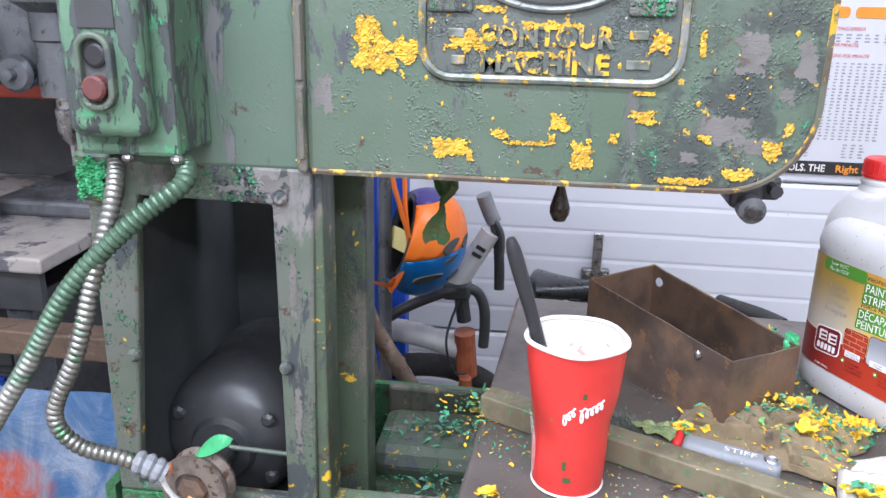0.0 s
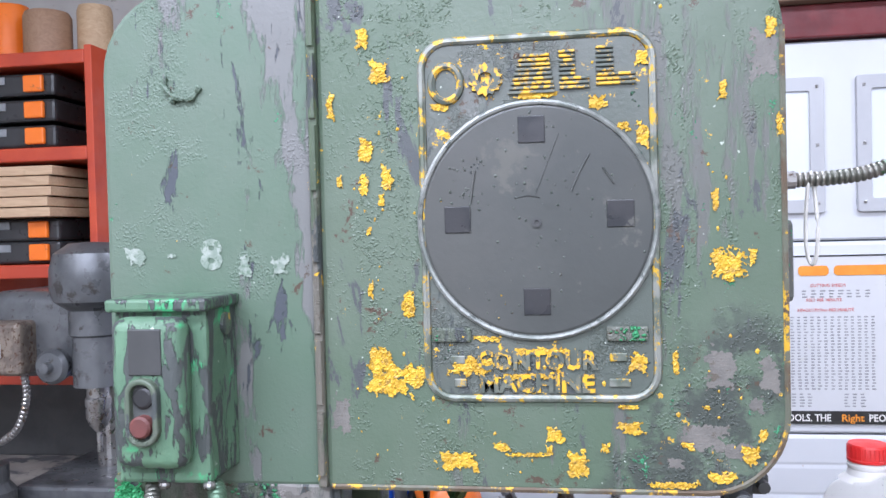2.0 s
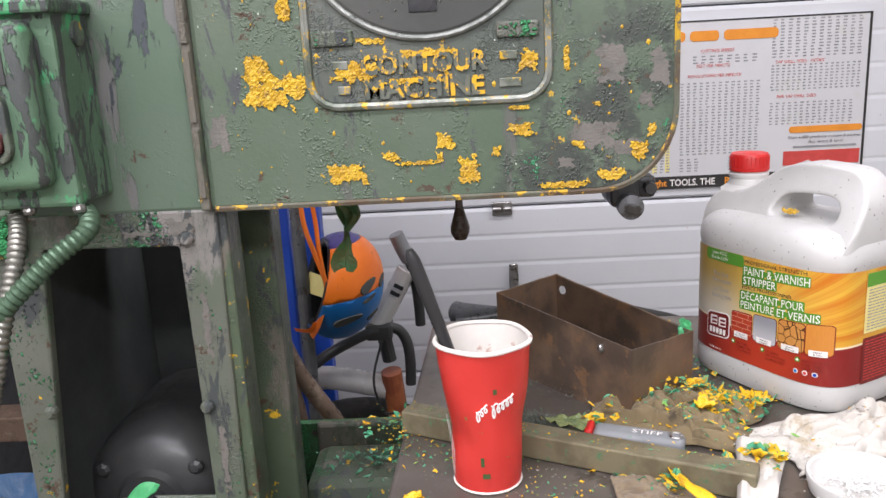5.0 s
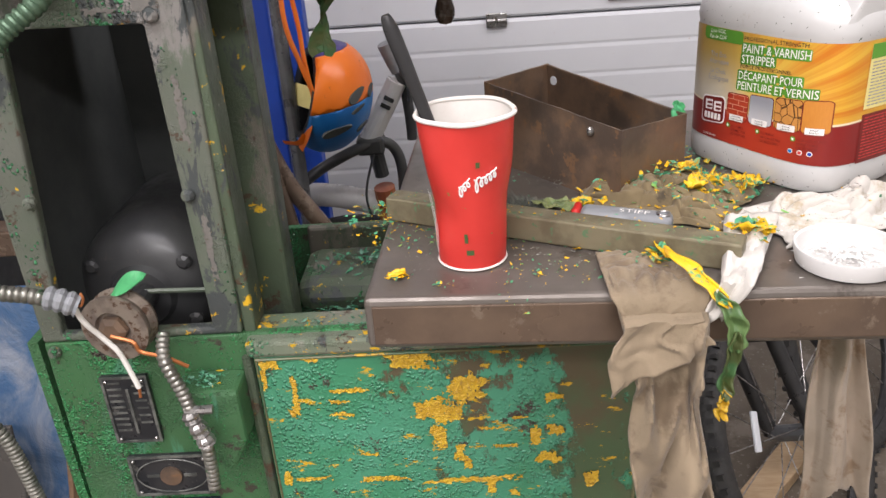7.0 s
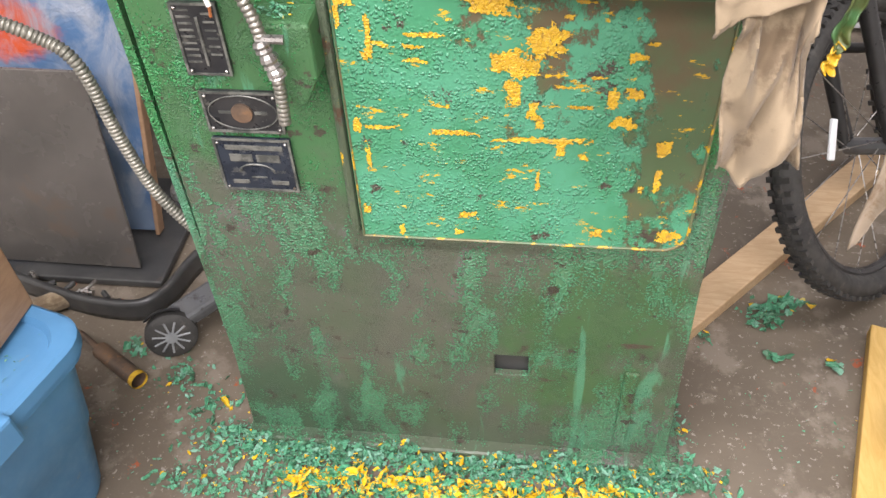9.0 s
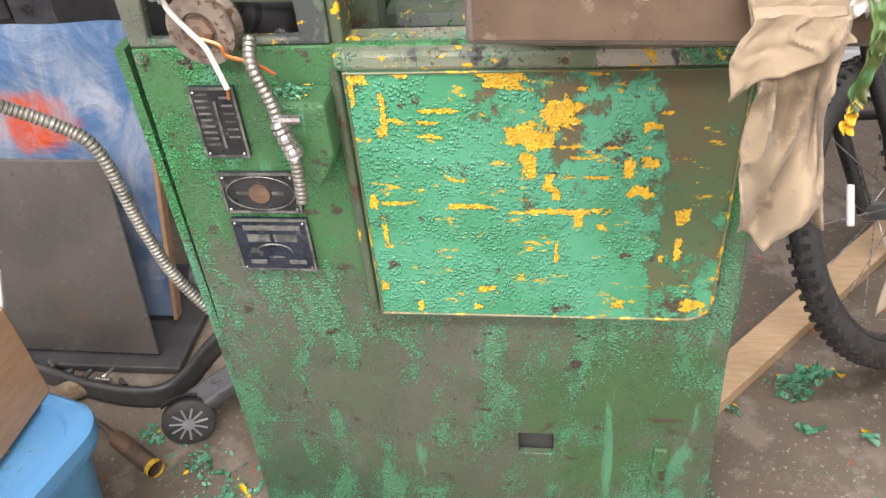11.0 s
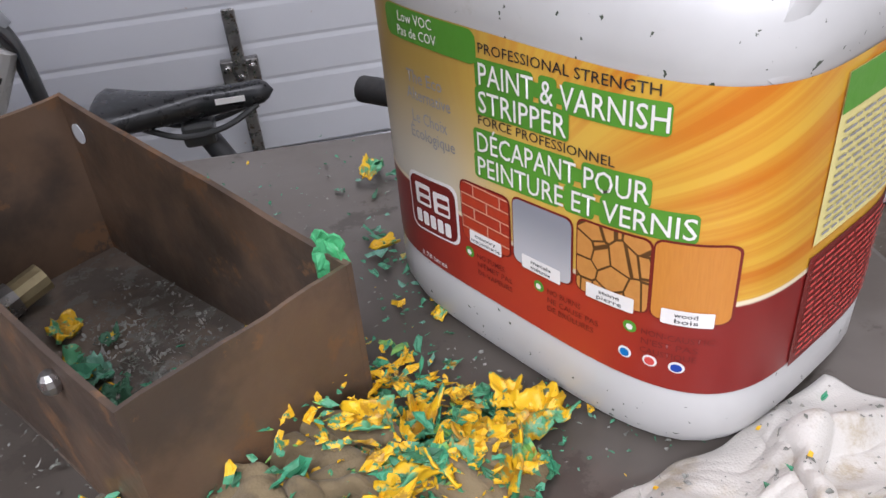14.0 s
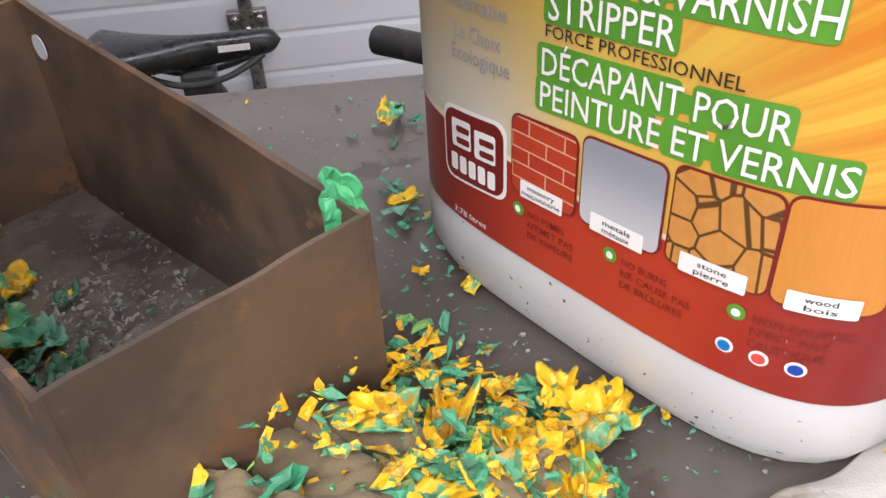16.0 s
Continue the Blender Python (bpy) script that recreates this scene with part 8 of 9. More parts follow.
def small_bike():
    bike = thing("childs_bike", (-0.25, 1.0, 0), "small bicycle with white padded handlebar and orange head tube", "bicycle")
    part("tyre", tube([Vector((-0.27 + 0.27 * math.cos(a), 1.02 + 0.06 * math.cos(a), 0.30 + 0.27 * math.sin(a))) for a in (2 * math.pi * k / 48 for k in range(48))], 0.028, 12, closed=True), M_RUBBER, bike, "black tyre", True)
    part("frame_tube", pipe([(-0.46, 0.99, 0.665), (-0.30, 0.98, 0.67), (-0.17, 0.97, 0.645)], 0.027, 14), M_WHITEPLASTIC, bike, "white frame tube", True)
    part("head_tube", rod((-0.15, 0.97, 0.58), (-0.157, 0.955, 0.69), 0.024, 14), M_RUSTORANGE, bike, "dull orange head tube")
    part("fork", join(rod((-0.15, 0.93, 0.59), (-0.17, 0.98, 0.3), 0.014), rod((-0.15, 1.02, 0.59), (-0.17, 1.06, 0.3), 0.014)), M_RUSTORANGE, bike)
    part("stem", join(rod((-0.158, 0.95, 0.72), (-0.168, 0.945, 0.79), 0.016), box(-0.205, -0.145, 0.92, 0.97, 0.775, 0.815, 0.008)), M_BLACKIRON, bike)
    part("handlebar", join(pipe([(-0.32, 0.90, 0.735), (-0.27, 0.91, 0.765), (-0.18, 0.93, 0.80), (-0.138, 0.945, 0.795), (-0.118, 0.95, 0.765), (-0.112, 0.95, 0.72), (-0.114, 0.95, 0.66)], 0.0120, 12), pipe([(-0.084, 0.95, 0.80), (-0.086, 0.95, 0.86), (-0.094, 0.95, 0.93), (-0.118, 0.95, 0.985)], 0.0115, 12)), M_BLACKIRON, bike, "", True)
    part("crossbar_pad", rod((-0.178, 0.945, 0.805), (-0.106, 0.945, 0.93), 0.022, 16), M_WHITEPLASTIC, bike, "white bar pad with dark print")
    for t in (0.62, 0.74):
        p = Vector((-0.178, 0.945, 0.805)).lerp(Vector((-0.106, 0.945, 0.93)), t)
        part("pad_mark", box(-0.011, 0.011, -0.0228, -0.020, -0.0045, 0.0045, 0.001, Matrix.Translation(p) @ pose(0, 0, 0, 0, 30, 0)), M_INK, bike)
    part("grip", pipe([(-0.10, 0.95, 0.95), (-0.112, 0.95, 0.975), (-0.125, 0.945, 1.01)], 0.0165, 12), M_GREYPLASTIC, bike, "worn grip", True)
    part("brake_lever", pipe([(-0.098, 0.94, 0.955), (-0.082, 0.93, 0.93), (-0.08, 0.925, 0.89)], 0.006, 8), M_BLACKIRON, bike, "", True)
    part("brake_cable", pipe([(-0.168, 0.92, 0.78), (-0.19, 0.89, 0.70), (-0.175, 0.90, 0.62), (-0.15, 0.93, 0.60)], 0.003, 6), M_BLACKPLASTIC, bike, "", True)
    part("crank", join(rod((-0.36, 0.93, 0.585), (-0.31, 0.93, 0.605), 0.02), box(-0.36, -0.29, 0.90, 0.96, 0.60, 0.618, 0.006)), M_GREYIRON, bike)


small_bike()


def helmet():
    hm = thing("bike_helmet", (-0.24, 0.83, 0.93), "orange and blue bicycle helmet hanging by its orange strap", "helmet")
    c = Vector((-0.235, 0.83, 0.936))

    axis = Vector((0.82, 0.30, -0.28)).normalized()

    def shell(lo, hi, grow):
        """The bowl of the helmet between two heights."""
        bm = ball(0, 0, 0, 0.084 * grow, 0.112 * grow, 0.106 * grow, 44, 28)
        bmesh.ops.rotate(bm, verts=bm.verts, matrix=Euler((0, radians(14), 0)).to_matrix())
        for co, no in ((axis * -0.050, -axis), (Vector((0, 0, lo)), Vector((0.12, 0, -1))), (Vector((0, 0, hi)), Vector((-0.12, 0, 1)))):
            bmesh.ops.bisect_plane(bm, geom=list(bm.verts) + list(bm.edges) + list(bm.faces), plane_co=co, plane_no=no, clear_outer=True)
        bm.transform(Matrix.Translation(c))
        return bm

    thick(part("blue_shell", shell(-0.2, -0.004, 1.0), M_BLUE, hm, "blue lower shell", True), 0.008)
    thick(part("orange_shell", shell(-0.004, 0.088, 1.004), M_ORANGE, hm, "orange upper shell", True), 0.008)
    thick(part("indigo_shell", shell(0.088, 0.2, 1.0), M_INDIGO, hm, "indigo crown", True), 0.008)
    thick(part("foam", shell(-0.2, 0.2, 0.93), M_BLACKPLASTIC, hm, "black inner foam", True), 0.016)
    turn = Euler((0, radians(14), 0)).to_matrix()
    for way, w, hgt, tilt in ((Vector((0.66, -0.62, 0.30)), 0.050, 0.026, 24), (Vector((0.74, -0.62, 0.07)), 0.040, 0.011, 16), (Vector((0.40, -0.84, -0.32)), 0.062, 0.024, 14), (Vector((0.86, -0.36, -0.30)), 0.040, 0.020, 18), (Vector((0.90, -0.2, 0.32)), 0.040, 0.022, 24)):
        way.normalize()
        at = turn @ Vector((way.x * 0.084, way.y * 0.112, way.z * 0.106))
        out = (turn @ Vector((way.x / 0.084, way.y / 0.112, way.z / 0.106))).normalized()
        m = out.to_track_quat("Y", "Z").to_matrix().to_4x4() @ pose(0, 0, 0, 0, tilt, 0)
        # vents are flat plates; the shade of the openings is their dark colour
        vent = part("vent", slab([(w / 2 * math.cos(a), hgt / 2 * math.sin(a) * (0.75 + 0.25 * math.cos(a))) for a in (2 * math.pi * k / 24 for k in range(24))], [], 0.0, 0.0055, 0.001), M_INNER_SHADE, hm, "dark vent")
        vent.data.transform(Matrix.Translation(c + at) @ m)
    part("sticker", box(-0.024, 0.024, -0.002, 0.002, -0.022, 0.022, 0.002, Matrix.Translation(c + Vector((-0.040, -0.035, 0.012))) @ pose(0, 0, 0, -8, 10, -30)), M_YELLOWINK, hm, "pale yellow sticker")
    for pts in (((-0.285, 0.74, 0.86), (-0.262, 0.725, 0.90), (-0.245, 0.73, 0.96), (-0.262, 0.74, 1.02), (-0.285, 0.76, 1.10), (-0.29, 0.8, 1.25)), ((-0.245, 0.73, 0.96), (-0.255, 0.74, 1.03), (-0.262, 0.76, 1.10), (-0.29, 0.8, 1.25)), ((-0.315, 0.74, 0.875), (-0.285, 0.73, 0.875), (-0.27, 0.73, 0.89))):
        part("strap", tube(glide(pts, 8), 0.008, 8, flat=0.2), M_ORANGE, hm, "orange strap", True)
    part("hook", rod((-0.29, 0.8, 1.25), (-0.29, 0.8, 1.29), 0.006), M_STEEL, hm)


helmet()


def blue_stand():
    st = thing("machine_stand", (-0.45, 0.85, 0), "blue steel shop machine on a stand behind the saw", "shop machine")
    for x, y in ((-0.352, 0.86), (-0.352, 1.2)):
        part("upright", box(x - 0.022, x + 0.022, y - 0.025, y + 0.025, 0.0, 1.35, 0.004), M_BLUEPAINT, st)
    part("steel_post", rod((-0.305, 0.80, 0.0), (-0.305, 0.80, 1.35), 0.013, 14), M_GREYIRON, st, "grey steel post")
    part("crown", box(-0.72, -0.335, 0.84, 0.9, 1.04, 1.16, 0.006), M_BLUEPAINT, st)
    part("panel", box(-0.70, -0.43, 0.95, 0.97, 0.84, 1.02, 0.004), M_GREYIRON, st, "grey panel")
    part("bed", box(-0.70, -0.36, 0.80, 1.1, 0.70, 0.735, 0.004), M_BLACKIRON, st, "black slotted bed")
    part("rail", box(-0.72, -0.34, 0.775, 0.8, 0.665, 0.72, 0.004), M_BLUEPAINT, st)
    part("leg", box(-0.44, -0.39, 0.78, 0.86, 0.62, 0.70, 0.004), M_BLUEPAINT, st)
    part("wood_block", box(-0.72, -0.34, 0.77, 1.05, 0.60, 0.635, 0.003), M_PINE, st, "pale wooden board")
    part("base", box(-0.72, -0.35, 0.80, 1.1, 0.0, 0.6, 0.01), M_BLACKIRON, st)


blue_stand()
for k, pts in enumerate((((-0.245, 0.62, 0.0), (-0.275, 0.63, 0.55), (-0.345, 0.65, 1.02)), ((-0.305, 0.56, 0.0), (-0.31, 0.57, 0.5), (-0.36, 0.58, 0.98)), ((-0.22, 0.66, 0.70), (-0.27, 0.66, 0.75), (-0.34, 0.67, 0.93)))):
    tagged(part("steel_pipe", pipe(pts, 0.014 - 0.002 * k, 12) if k < 2 else pipe([(-0.16, 0.60, 0.0), (-0.19, 0.62, 0.6), (-0.22, 0.64, 0.70), (-0.30, 0.65, 0.83), (-0.35, 0.65, 0.98)], 0.016, 12), M_TABLE_EDGE, None, "", True), "brown steel pipe leaning behind the saw column", "pipe", "leaning pipes")

# ---- left side: bench, drill press, shelves ----
bench = thing("workbench", (-1.5, 1.0, 0), "steel-edged workbench with worn top beside the saw", "workbench")
part("bench_top", box(-2.2, -1.0, 0.72, 1.42, 0.85, 0.885, 0.006), M_BENCH, bench, "worn scratched top")
for x in (-2.1, -1.1):
    for y in (0.8, 1.34):
        part("leg", box(x - 0.03, x + 0.03, y - 0.03, y + 0.03, 0, 0.85, 0.004), M_GREYIRON, bench)
part("skirt", box(-2.18, -1.02, 0.74, 0.76, 0.76, 0.85, 0.002), M_BLACKIRON, bench)
part("bench_shelf", box(-2.15, -1.05, 0.76, 1.4, 0.25, 0.28, 0.004), M_CRATE, bench)


def drill_press():
    dp = thing("drill_press", (-1.06, 1.02, 0.885), "grey bench drill press with round motor cap and chuck", "drill press")
    part("column", rod((-1.16, 1.2, 0.885), (-1.16, 1.2, 1.72), 0.035, 20), M_STEEL, dp)
    part("foot", box(-1.3, -1.02, 1.0, 1.34, 0.885, 0.925, 0.01), M_GREYIRON, dp)
    part("head", box(-1.30, -1.03, 0.92, 1.26, 1.20, 1.40, 0.03, None, 3), M_GREYIRON, dp, "", True)
    part("motor_cap", lathe([(0.0001, 0.10), (0.05, 0.097), (0.082, 0.075), (0.092, 0.04), (0.092, 0.0), (0.085, -0.03), (0.05, -0.055), (0.045, -0.06)], 32, pose(-1.01, 0.90, 1.41)), M_GREYIRON, dp, "round dark cap", True)
    part("quill", lathe([(0.05, 0), (0.05, 0.11), (0.056, 0.115), (0.056, 0.19), (0.045, 0.2)], 28, pose(-1.01, 0.90, 1.19)), M_GREYIRON, dp, "", True)
    part("chuck", lathe([(0.008, 0), (0.018, 0.012), (0.026, 0.03), (0.028, 0.075), (0.024, 0.08), (0.024, 0.105)], 24, pose(-1.01, 0.90, 1.085)), M_STEEL, dp, "steel chuck", True)
    part("drill_bit", rod((-1.01, 0.90, 1.04), (-1.01, 0.90, 1.09), 0.006), M_STEEL, dp)
    part("feed_knob", lathe([(0.018, 0), (0.036, 0.008), (0.04, 0.03), (0.032, 0.04), (0.013, 0.044), (0.011, 0.06), (0.0001, 0.062)], 24, pose(-1.10, 0.90, 1.235, 90)), M_GREYIRON, dp, "round feed knob", True)
    sw = part("switch_case", box(-1.33, -1.17, 0.86, 0.95, 1.215, 1.335, 0.012, None, 3), M_PULLEY, dp, "grey-brown switch case")
    part("toggle", box(-1.235, -1.215, 0.85, 0.862, 1.255, 1.29, 0.003), M_WHITEPLASTIC, sw)
    part("cord", conduit_mesh([(-1.19, 0.90, 1.22), (-1.185, 0.90, 1.16), (-1.21, 0.90, 1.09), (-1.27, 0.92, 1.05)], 0.009, 0.01), M_STEEL, dp, "armoured cord")



drill_press()
for x, z, r in ((-1.30, 0.905, 0.05), (-1.42, 0.91, 0.04)):
    tagged(part("chuck_part", lathe([(r, 0), (r, 0.05), (r * 0.7, 0.07), (r * 0.7, 0.11)], 20, pose(x, 0.93, 0.886)), M_BLACKIRON), "dark round machine part standing on the bench", "machine part", "bench clutter")


def shelves():
    sh = thing("tool_shelf", (-1.65, 1.3, 0), "red-orange steel shelving with tool cases", "shelf")
    part("back_panel", box(-2.2, -1.12, 1.40, 1.42, 1.15, 2.0, 0.002), M_REDSHELF, sh)
    # sheet added to hide the pale wall and darken the space below the shelves
    part("lower_back", box(-2.2, -1.12, 1.40, 1.42, 0.886, 1.149, 0.002), M_BLACKIRON, sh, "added black sheet keeping the space under the lowest shelf dark")
    part("side_panel", box(-1.14, -1.12, 1.10, 1.40, 1.15, 2.0, 0.002), M_REDSHELF, sh)
    part("foot_post", box(-1.145, -1.115, 1.36, 1.39, 0.886, 1.15, 0.002), M_BLACKIRON, sh)
    for z in (1.15, 1.42, 1.715, 1.955):
        part("shelf_board", box(-2.2, -1.14, 1.10, 1.40, z, z + 0.035, 0.004), M_REDSHELF, sh)
    for k in range(7):
        z = (1.752, 1.818, 1.884, 1.457, 1.515, 1.187, 1.25)[k]
        case = thing("organiser_case", (-1.48, 1.25, z), "black parts organiser case with orange latch on the shelf", "tool case", "organiser cases")
        part("case_body", box(-1.80, -1.235, 1.12, 1.38, z, z + 0.057, 0.008, None, 2), M_BLACKPLASTIC, case)
        part("lid_window", box(-1.76, -1.37, 1.116, 1.121, z + 0.030, z + 0.050, 0.002), M_GREYPLASTIC, case, "smoky lid edge")
        part("latch", box(-1.315, -1.262, 1.108, 1.121, z + 0.008, z + 0.050, 0.004), M_ORANGE, case, "orange latch")
    for k in range(5):
        tagged(part("board", box(-2.1, -1.22 - 0.008 * (k % 2), 1.06 + 0.004 * k, 1.36, 1.575 + k * 0.026, 1.598 + k * 0.026, 0.002), M_STACKWOOD), "pale board in a stack on the shelf", "board", "stacked boards")
    for k, (x, y, r, hgt, mat) in enumerate(((-1.42, 1.22, 0.05, 0.15, M_ORANGE), (-1.30, 1.2, 0.06, 0.12, M_CRATE), (-1.56, 1.2, 0.06, 0.2, M_PEEL_GREEN), (-1.19, 1.24, 0.045, 0.14, M_PINE))):
        tagged(part("can", lathe([(r, 0), (r, hgt * 0.9), (r * 0.9, hgt)], 24, pose(x, y, 1.992)), mat, None, "", True), ("orange", "brown", "dark green", "tan")[k] + " can standing on top of the shelving", "can", "cans")


shelves()
blue_can = thing("blue_trestle", (-1.1, 1.33, 0.885), "blue tool stand standing on the bench", "tool stand")
part("trestle_leg", box(-1.13, -1.06, 1.30, 1.36, 0.885, 1.06, 0.006, None), M_BLUEPAINT, blue_can)
part("trestle_top", box(-1.16, -1.03, 1.29, 1.37, 1.06, 1.09, 0.006, None), M_BLUEPAINT, blue_can)

# ---- lower left: wrapped board, dark panel, tub, crate ----
wrap = thing("wrapped_panel", (-0.95, 0.55, 0), "large panel wrapped in creased blue plastic, leaning", "panel")
part("plastic_wrap", join(cloth(30, 30, lambda u, v: Vector((-1.42 + 0.60 * u + 0.09 * v, 0.46 + 0.08 * v + 0.014 * fold(u * 5, v * 5, 2), 0.04 + 0.655 * v)))), M_WRAP, wrap, "", True)
part("wrap_edge", box(-0.005, 0.005, -0.01, 0.02, 0, 0.675, 0.003, pose(-0.815, 0.462, 0.03, -6.5, 7.8, 0)), M_CRATE, wrap, "brown board edge")
shelf_board = part("loose_board", box(-0.42, 0.30, -0.03, 0.03, 0, 0.05, 0.004, pose(-1.08, 0.60, 0.745, 0, 1.5, 2)), M_TABLE_EDGE)
tagged(shelf_board, "brown wooden board lying behind the wrapped panel", "board")
chest = thing("tool_chest", (-1.5, 1.1, 0.28), "dark steel tool chest with blue drawer trims under the bench", "tool chest")
part("chest_body", box(-2.05, -1.13, 0.82, 1.36, 0.282, 0.74, 0.008), M_BLACKIRON, chest)
for k in range(3):
    drawer = part("drawer", box(-2.02, -1.16, 0.805, 0.821, 0.31 + k * 0.14, 0.43 + k * 0.14, 0.004), M_BLACKIRON, chest)
    part("drawer_trim", box(-2.0, -1.18, 0.795, 0.806, 0.405 + k * 0.14, 0.425 + k * 0.14, 0.003), M_BLUEPAINT, drawer, "blue trim pull")
pan = thing("dark_panel", (-1.03, 0.42, 0), "dark glossy sheet of board leaning against the blue wrap", "panel")
part("board", box(-0.19, 0.19, -0.004, 0.004, 0.0, 0.455, 0.002, pose(-1.005, 0.355, 0.032, -8, 0.8, 0)), M_PANEL, pan)
for k in range(4):
    part("hole", lathe([(0.004, 0), (0.004, 0.0006)], 10, pose(-1.08 + k * 0.022 + (0.012 if k == 3 else 0), 0.4095, 0.455, 90)), M_STEEL, pan)
base = thing("drip_tray", (-0.95, 0.4, 0), "black rolled-edge steel base tray on the floor", "tray")
tray_line = glide([(-1.40, 0.40, 0), (-1.20, 0.335, 0), (-1.06, 0.292, 0), (-0.92, 0.250, 0), (-0.83, 0.236, 0), (-0.765, 0.242, 0), (-0.728, 0.285, 0), (-0.70, 0.38, 0), (-0.64, 0.50, 0), (-0.57, 0.62, 0)], 8)
thick(part("tray_wall", cloth(len(tray_line) - 1, 4, lambda u, v: tray_line[round(u * (len(tray_line) - 1))] + Vector((0, 0, 0.003 + 0.052 * v))), M_BLACKIRON, base, "low dark curb of the tray", True), 0.012)
part("tray_plate", box(-1.4, -0.76, 0.32, 0.66, 0.004, 0.022, 0.004), M_BLACKIRON, base)
rng = random.Random(8)
for k in range(6):
    a, c = rng.uniform(-1.2, 1.2), Vector((-1.04 + 0.045 * k, 0.300 + 0.012 * rng.random() - 0.01 * k, 0.031))
    way = Vector((math.cos(a), math.sin(a), 0)) * rng.uniform(0.010, 0.022)
    part("loose_bolt", rod(c - way, c + way, 0.006, 8), M_BLACKIRON if k % 3 else M_STEEL, base)
tagged(part("handle_knob", lathe([(0.014, 0), (0.019, 0.01), (0.019, 0.03), (0.012, 0.04)], 18, pose(-0.505, 0.08, 0.505, 0, 90, 0)), M_GREYIRON, saw), "")
conn = thing("cut_pipe", (-0.75, 0.1, 0), "rusty cut pipe end lying on the floor", "pipe")
part("pipe_body", tube([Vector((-0.82, 0.14, 0.018)), Vector((-0.715, 0.075, 0.02))], 0.017, 14, caps=False), M_RUST, conn, "", True)
part("pipe_mouth", tube([Vector((-0.721, 0.079, 0.02)), Vector((-0.711, 0.0725, 0.02))], 0.018, 14, caps=False), M_YELLOW, conn, "yellow bare mouth")
part("stem", rod((-0.88, 0.18, 0.015), (-0.82, 0.14, 0.018), 0.006), M_RUST, conn)
foam = thing("foam_roller", (-1.0, 0.26, 0), "beige paint roller lying on the floor", "roller")
part("sleeve", rod((-1.03, 0.205, 0.022), (-0.945, 0.265, 0.024), 0.022, 16), M_RAG, foam)
part("wire_handle", pipe([(-0.945, 0.265, 0.024), (-0.91, 0.285, 0.03), (-0.90, 0.31, 0.03)], 0.004, 6), M_STEEL, foam)


def scooter():
    sc = thing("kick_scooter", (-0.6, 0.2, 0), "black kick scooter lying half behind the saw", "scooter")
    wheel = part("wheel", lathe([(0.024, -0.013), (0.043, -0.013), (0.05, -0.008), (0.05, 0.008), (0.043, 0.013), (0.024, 0.013)], 32, pose(-0.672, 0.165, 0.052, 78, 0, 25)), M_RUBBER, sc, "small black wheel", True)
    for k in range(11):
        a = 2 * math.pi * k / 11
        m = pose(-0.672, 0.165, 0.052, 78, 0, 25)
        part("spoke", rod(m @ Vector((0.008 * math.cos(a), 0.008 * math.sin(a), 0.0125)), m @ Vector((0.036 * math.cos(a), 0.036 * math.sin(a), 0.0125)), 0.0024, 6), M_GREYPLASTIC, wheel)
    part("hub", lathe([(0.012, -0.016), (0.012, 0.016)], 16, pose(-0.672, 0.165, 0.052, 78, 0, 25)), M_GREYPLASTIC, wheel)
    part("deck", box(0.0, 0.36, -0.030, 0.030, 0.055, 0.085, 0.008, pose(-0.668, 0.185, 0, 0, 0, 52)), M_GREYIRON, sc, "dark grey deck")
    part("mudguard", tube([Vector((-0.672, 0.165, 0.052)) + pose(0, 0, 0, 78, 0, 25).to_3x3() @ Vector((0.058 * math.cos(a), 0.058 * math.sin(a), 0)) for a in (radians(60 + 10 * k) for k in range(8))], 0.010, 8, flat=0.3), M_BLACKPLASTIC, sc, "", True)


scooter()


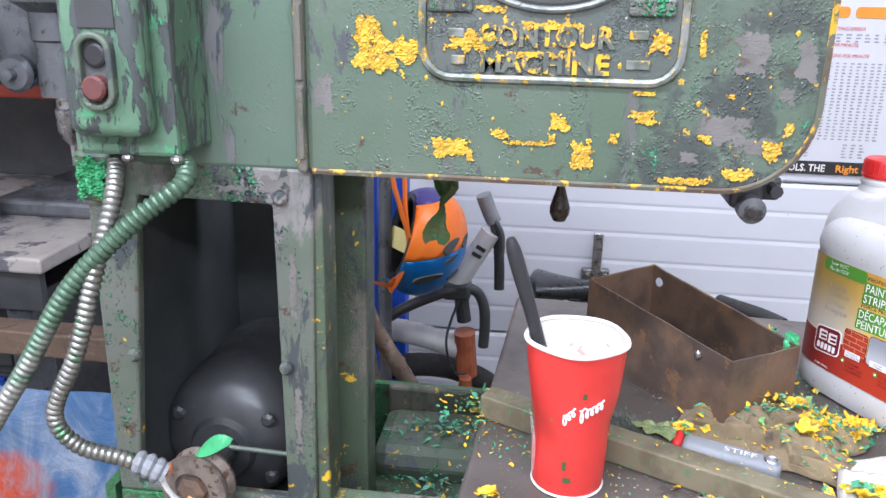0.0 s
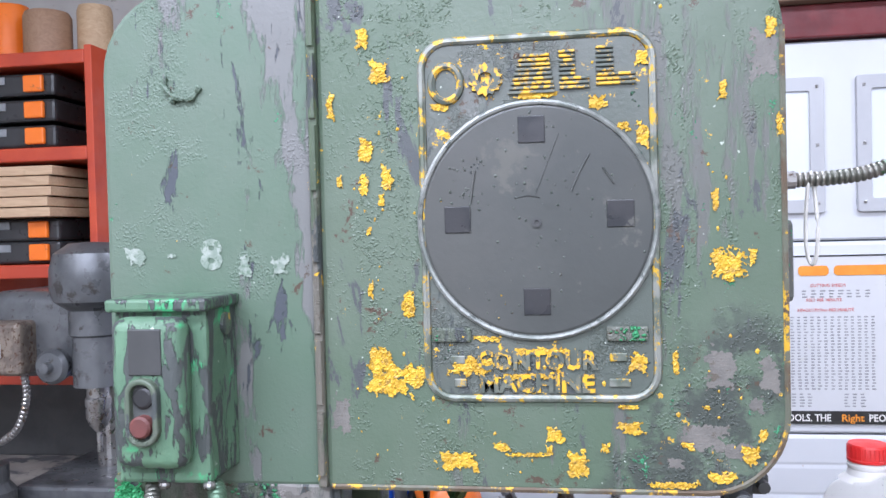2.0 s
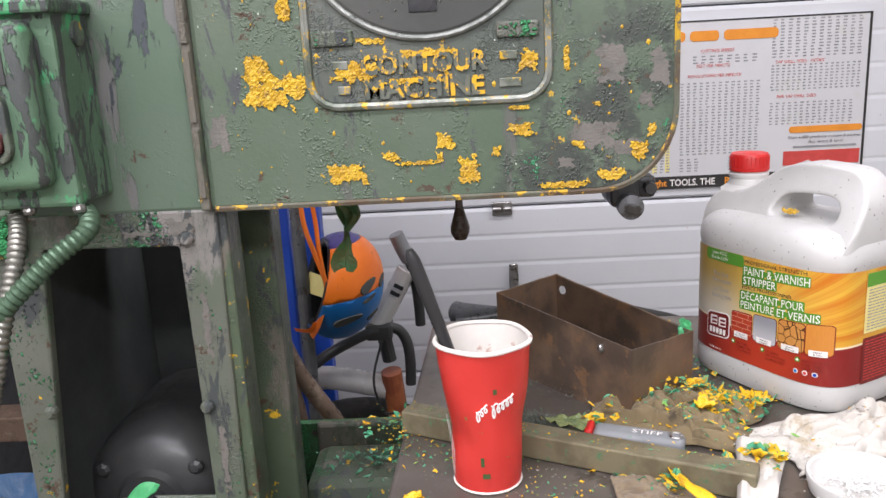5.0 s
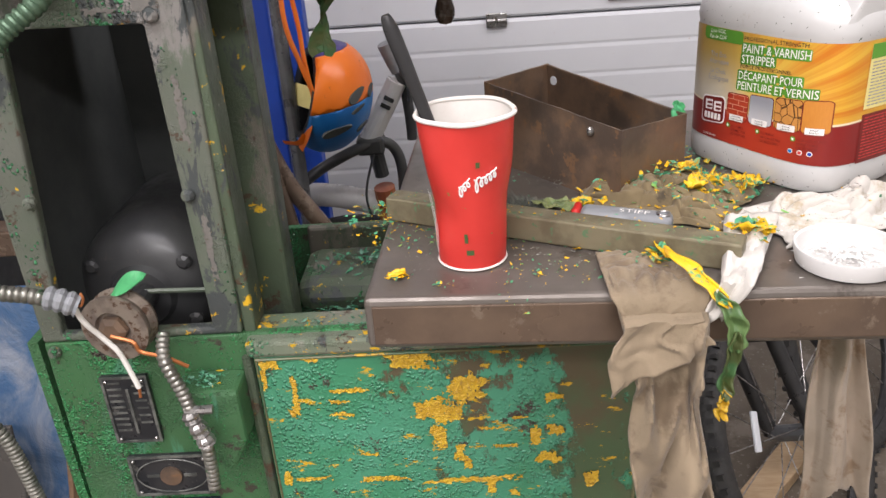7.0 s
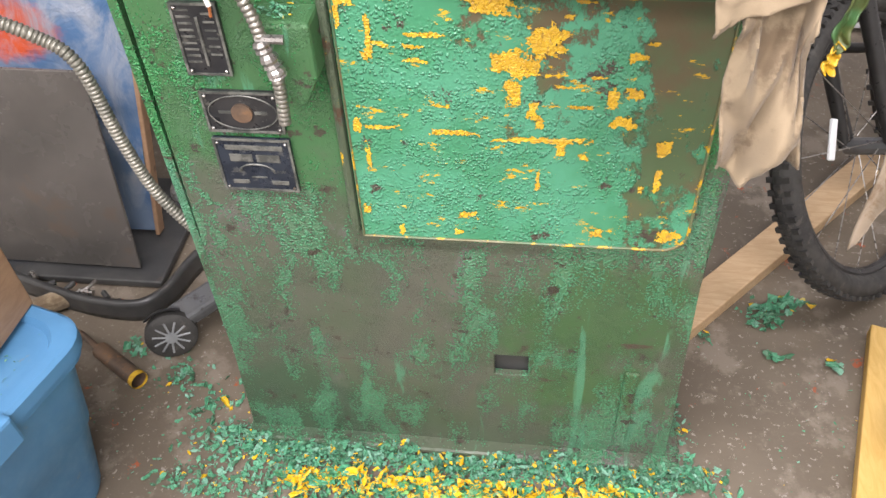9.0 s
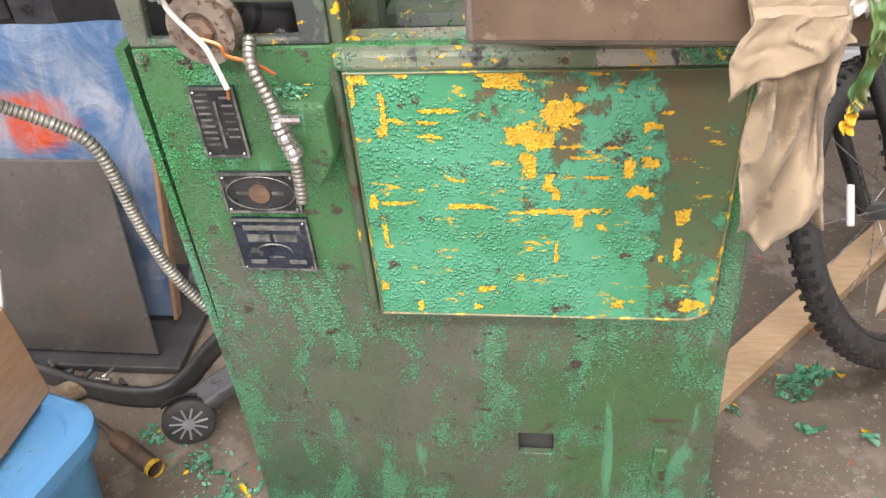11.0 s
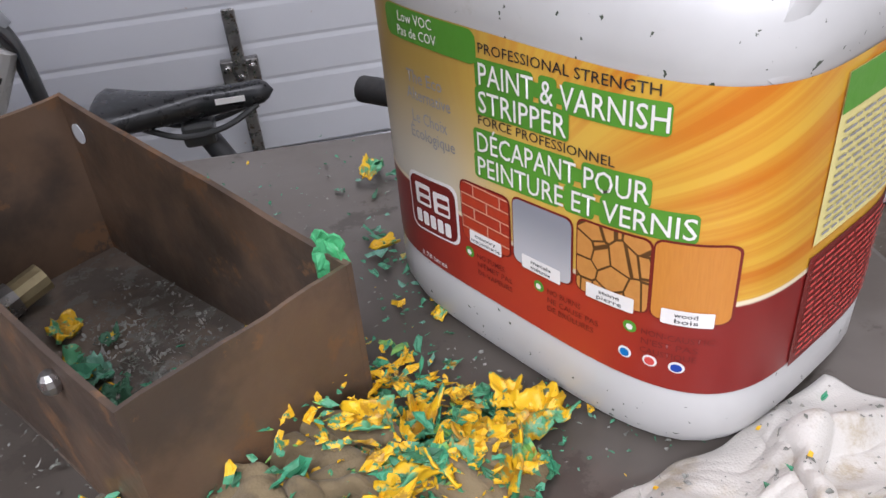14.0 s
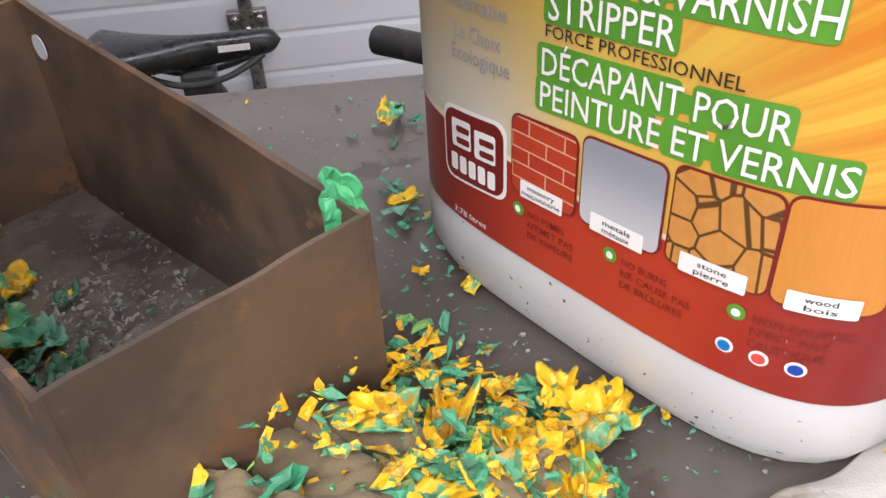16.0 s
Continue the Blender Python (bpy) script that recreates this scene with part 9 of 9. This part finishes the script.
def tub():
    m = pose(-0.868, -0.256, 0, 0, 0, -16)
    tb = thing("storage_tub", (-0.80, -0.30, 0), "blue plastic storage tub with snap-on lid, dusted with chips", "storage tub")
    bm = bmesh.new()
    rings = []
    for z, sx, sy in ((0.0, 0.130, 0.180), (0.02, 0.136, 0.186), (0.18, 0.158, 0.208), (0.185, 0.162, 0.212), (0.33, 0.178, 0.228), (0.335, 0.19, 0.24), (0.355, 0.19, 0.24)):
        rings.append([bm.verts.new(m @ Vector((x, y, z))) for x, y in round_rect(-sx, sx, -sy, sy, 0.05, 6)])
    for a, b in zip(rings, rings[1:]):
        for k in range(len(a)):
            bm.faces.new((a[k], a[(k + 1) % len(a)], b[(k + 1) % len(a)], b[k]))
    bm.faces.new(rings[0][::-1])
    part("tub_body", bm, M_TUB, tb, "", True)
    bm = bmesh.new()
    rings = []
    for z, sx, sy in ((0.350, 0.196, 0.246), (0.372, 0.196, 0.246), (0.378, 0.190, 0.240), (0.378, 0.172, 0.222), (0.366, 0.166, 0.216), (0.366, 0.01, 0.01)):
        rings.append([bm.verts.new(m @ Vector((x, y, z))) for x, y in round_rect(-sx, sx, -sy, sy, min(0.055, sx * 0.9), 6)])
    for a, b in zip(rings, rings[1:]):
        for k in range(len(a)):
            bm.faces.new((a[k], a[(k + 1) % len(a)], b[(k + 1) % len(a)], b[k]))
    bm.faces.new(rings[-1])
    part("lid", bm, M_TUB, tb, "recessed blue lid", True)
    part("latch", box(0.178, 0.210, -0.13, 0.075, 0.33, 0.386, 0.006, m, 2), M_TUB, tb, "snap handle")
    for y in (-0.10, 0.045):
        # no hole is cut: a dark disc stands for the shade in it
        part("latch_hole", lathe([(0.004, 0), (0.004, 0.0008)], 10, m @ pose(0.196, y, 0.3862)), M_INNER_SHADE, tb)
    scatter("paint_chips", [(-0.74, -0.16, 0.367, 0.07, 0.07, 0, 60, 0.005)], M_GREENFLAKES, "paint dust on the tub lid", "paint chips", 15)


tub()
crate = thing("wooden_crate", (-0.85, -0.25, 0.38), "brown wooden box standing on the tub lid", "box")
CM = pose(-0.853, -0.225, 0.379, 0, 0, -4)
part("side", box(0.112, 0.125, -0.21, 0.19, 0.0, 0.17, 0.003, CM), M_CRATE, crate)
part("side", box(-0.125, -0.112, -0.21, 0.19, 0.0, 0.17, 0.003, CM), M_CRATE, crate)
part("end", box(-0.112, 0.112, 0.177, 0.19, 0.0, 0.17, 0.003, CM), M_CRATE, crate)
part("end", box(-0.112, 0.112, -0.21, -0.197, 0.0, 0.17, 0.003, CM), M_CRATE, crate)
part("bottom", box(-0.112, 0.112, -0.197, 0.177, 0.002, 0.012, 0, CM), M_CRATE, crate)
bracket = thing("white_bracket", (-0.86, -0.1, 0.45), "white plastic hook plate sticking out of the wooden box", "bracket")
part("plate", box(-0.06, 0.06, -0.004, 0.004, 0, 0.16, 0.002, pose(-0.82, -0.05, 0.44, -12, 14, 8)), M_WHITEPLASTIC, bracket)
part("hook", pipe([(-0.775, -0.04, 0.59), (-0.77, -0.045, 0.62), (-0.79, -0.05, 0.635), (-0.81, -0.05, 0.625)], 0.007, 8), M_WHITEPLASTIC, bracket, "", True)

# ---- lower right: planks and bucket ----
tagged(part("pine_plank", box(-0.45, 0.5, -0.014, 0.055, 0.001, 0.038, 0.003, pose(0.62, 0.60, 0, 0, 0, 47)), M_PINE), "pale pine plank lying on the floor beside the bicycle", "plank")
tagged(part("plywood_board", box(-0.008, 0.32, -0.42, 0.32, 0.001, 0.03, 0.003, pose(0.585, 0.01, 0, 0, 0, -17)), M_PLY), "yellow plywood offcut lying on the floor", "board")
pail = thing("grey_bucket", (0.80, 0.03, 0.03), "grey metal bucket standing on the plywood", "bucket")
part("pail_wall", lathe([(0.105, 0.0), (0.11, 0.004), (0.145, 0.245), (0.150, 0.250), (0.148, 0.256), (0.141, 0.25), (0.106, 0.01), (0.0001, 0.008)], 48, pose(0.745, 0.0, 0.031)), worn("zinc_bucket", (0.19, 0.21, 0.23), (0.15, 0.165, 0.185), 8, 0.4, 0.4, (0.03, 0.03, 0.03), 0.66), pail, "", True)
part("pail_rim", tube([Vector((0.745 + 0.149 * math.cos(a), 0.149 * math.sin(a), 0.285)) for a in (2 * math.pi * k / 48 for k in range(48))], 0.005, 8, closed=True), M_STEEL, pail, "", True)
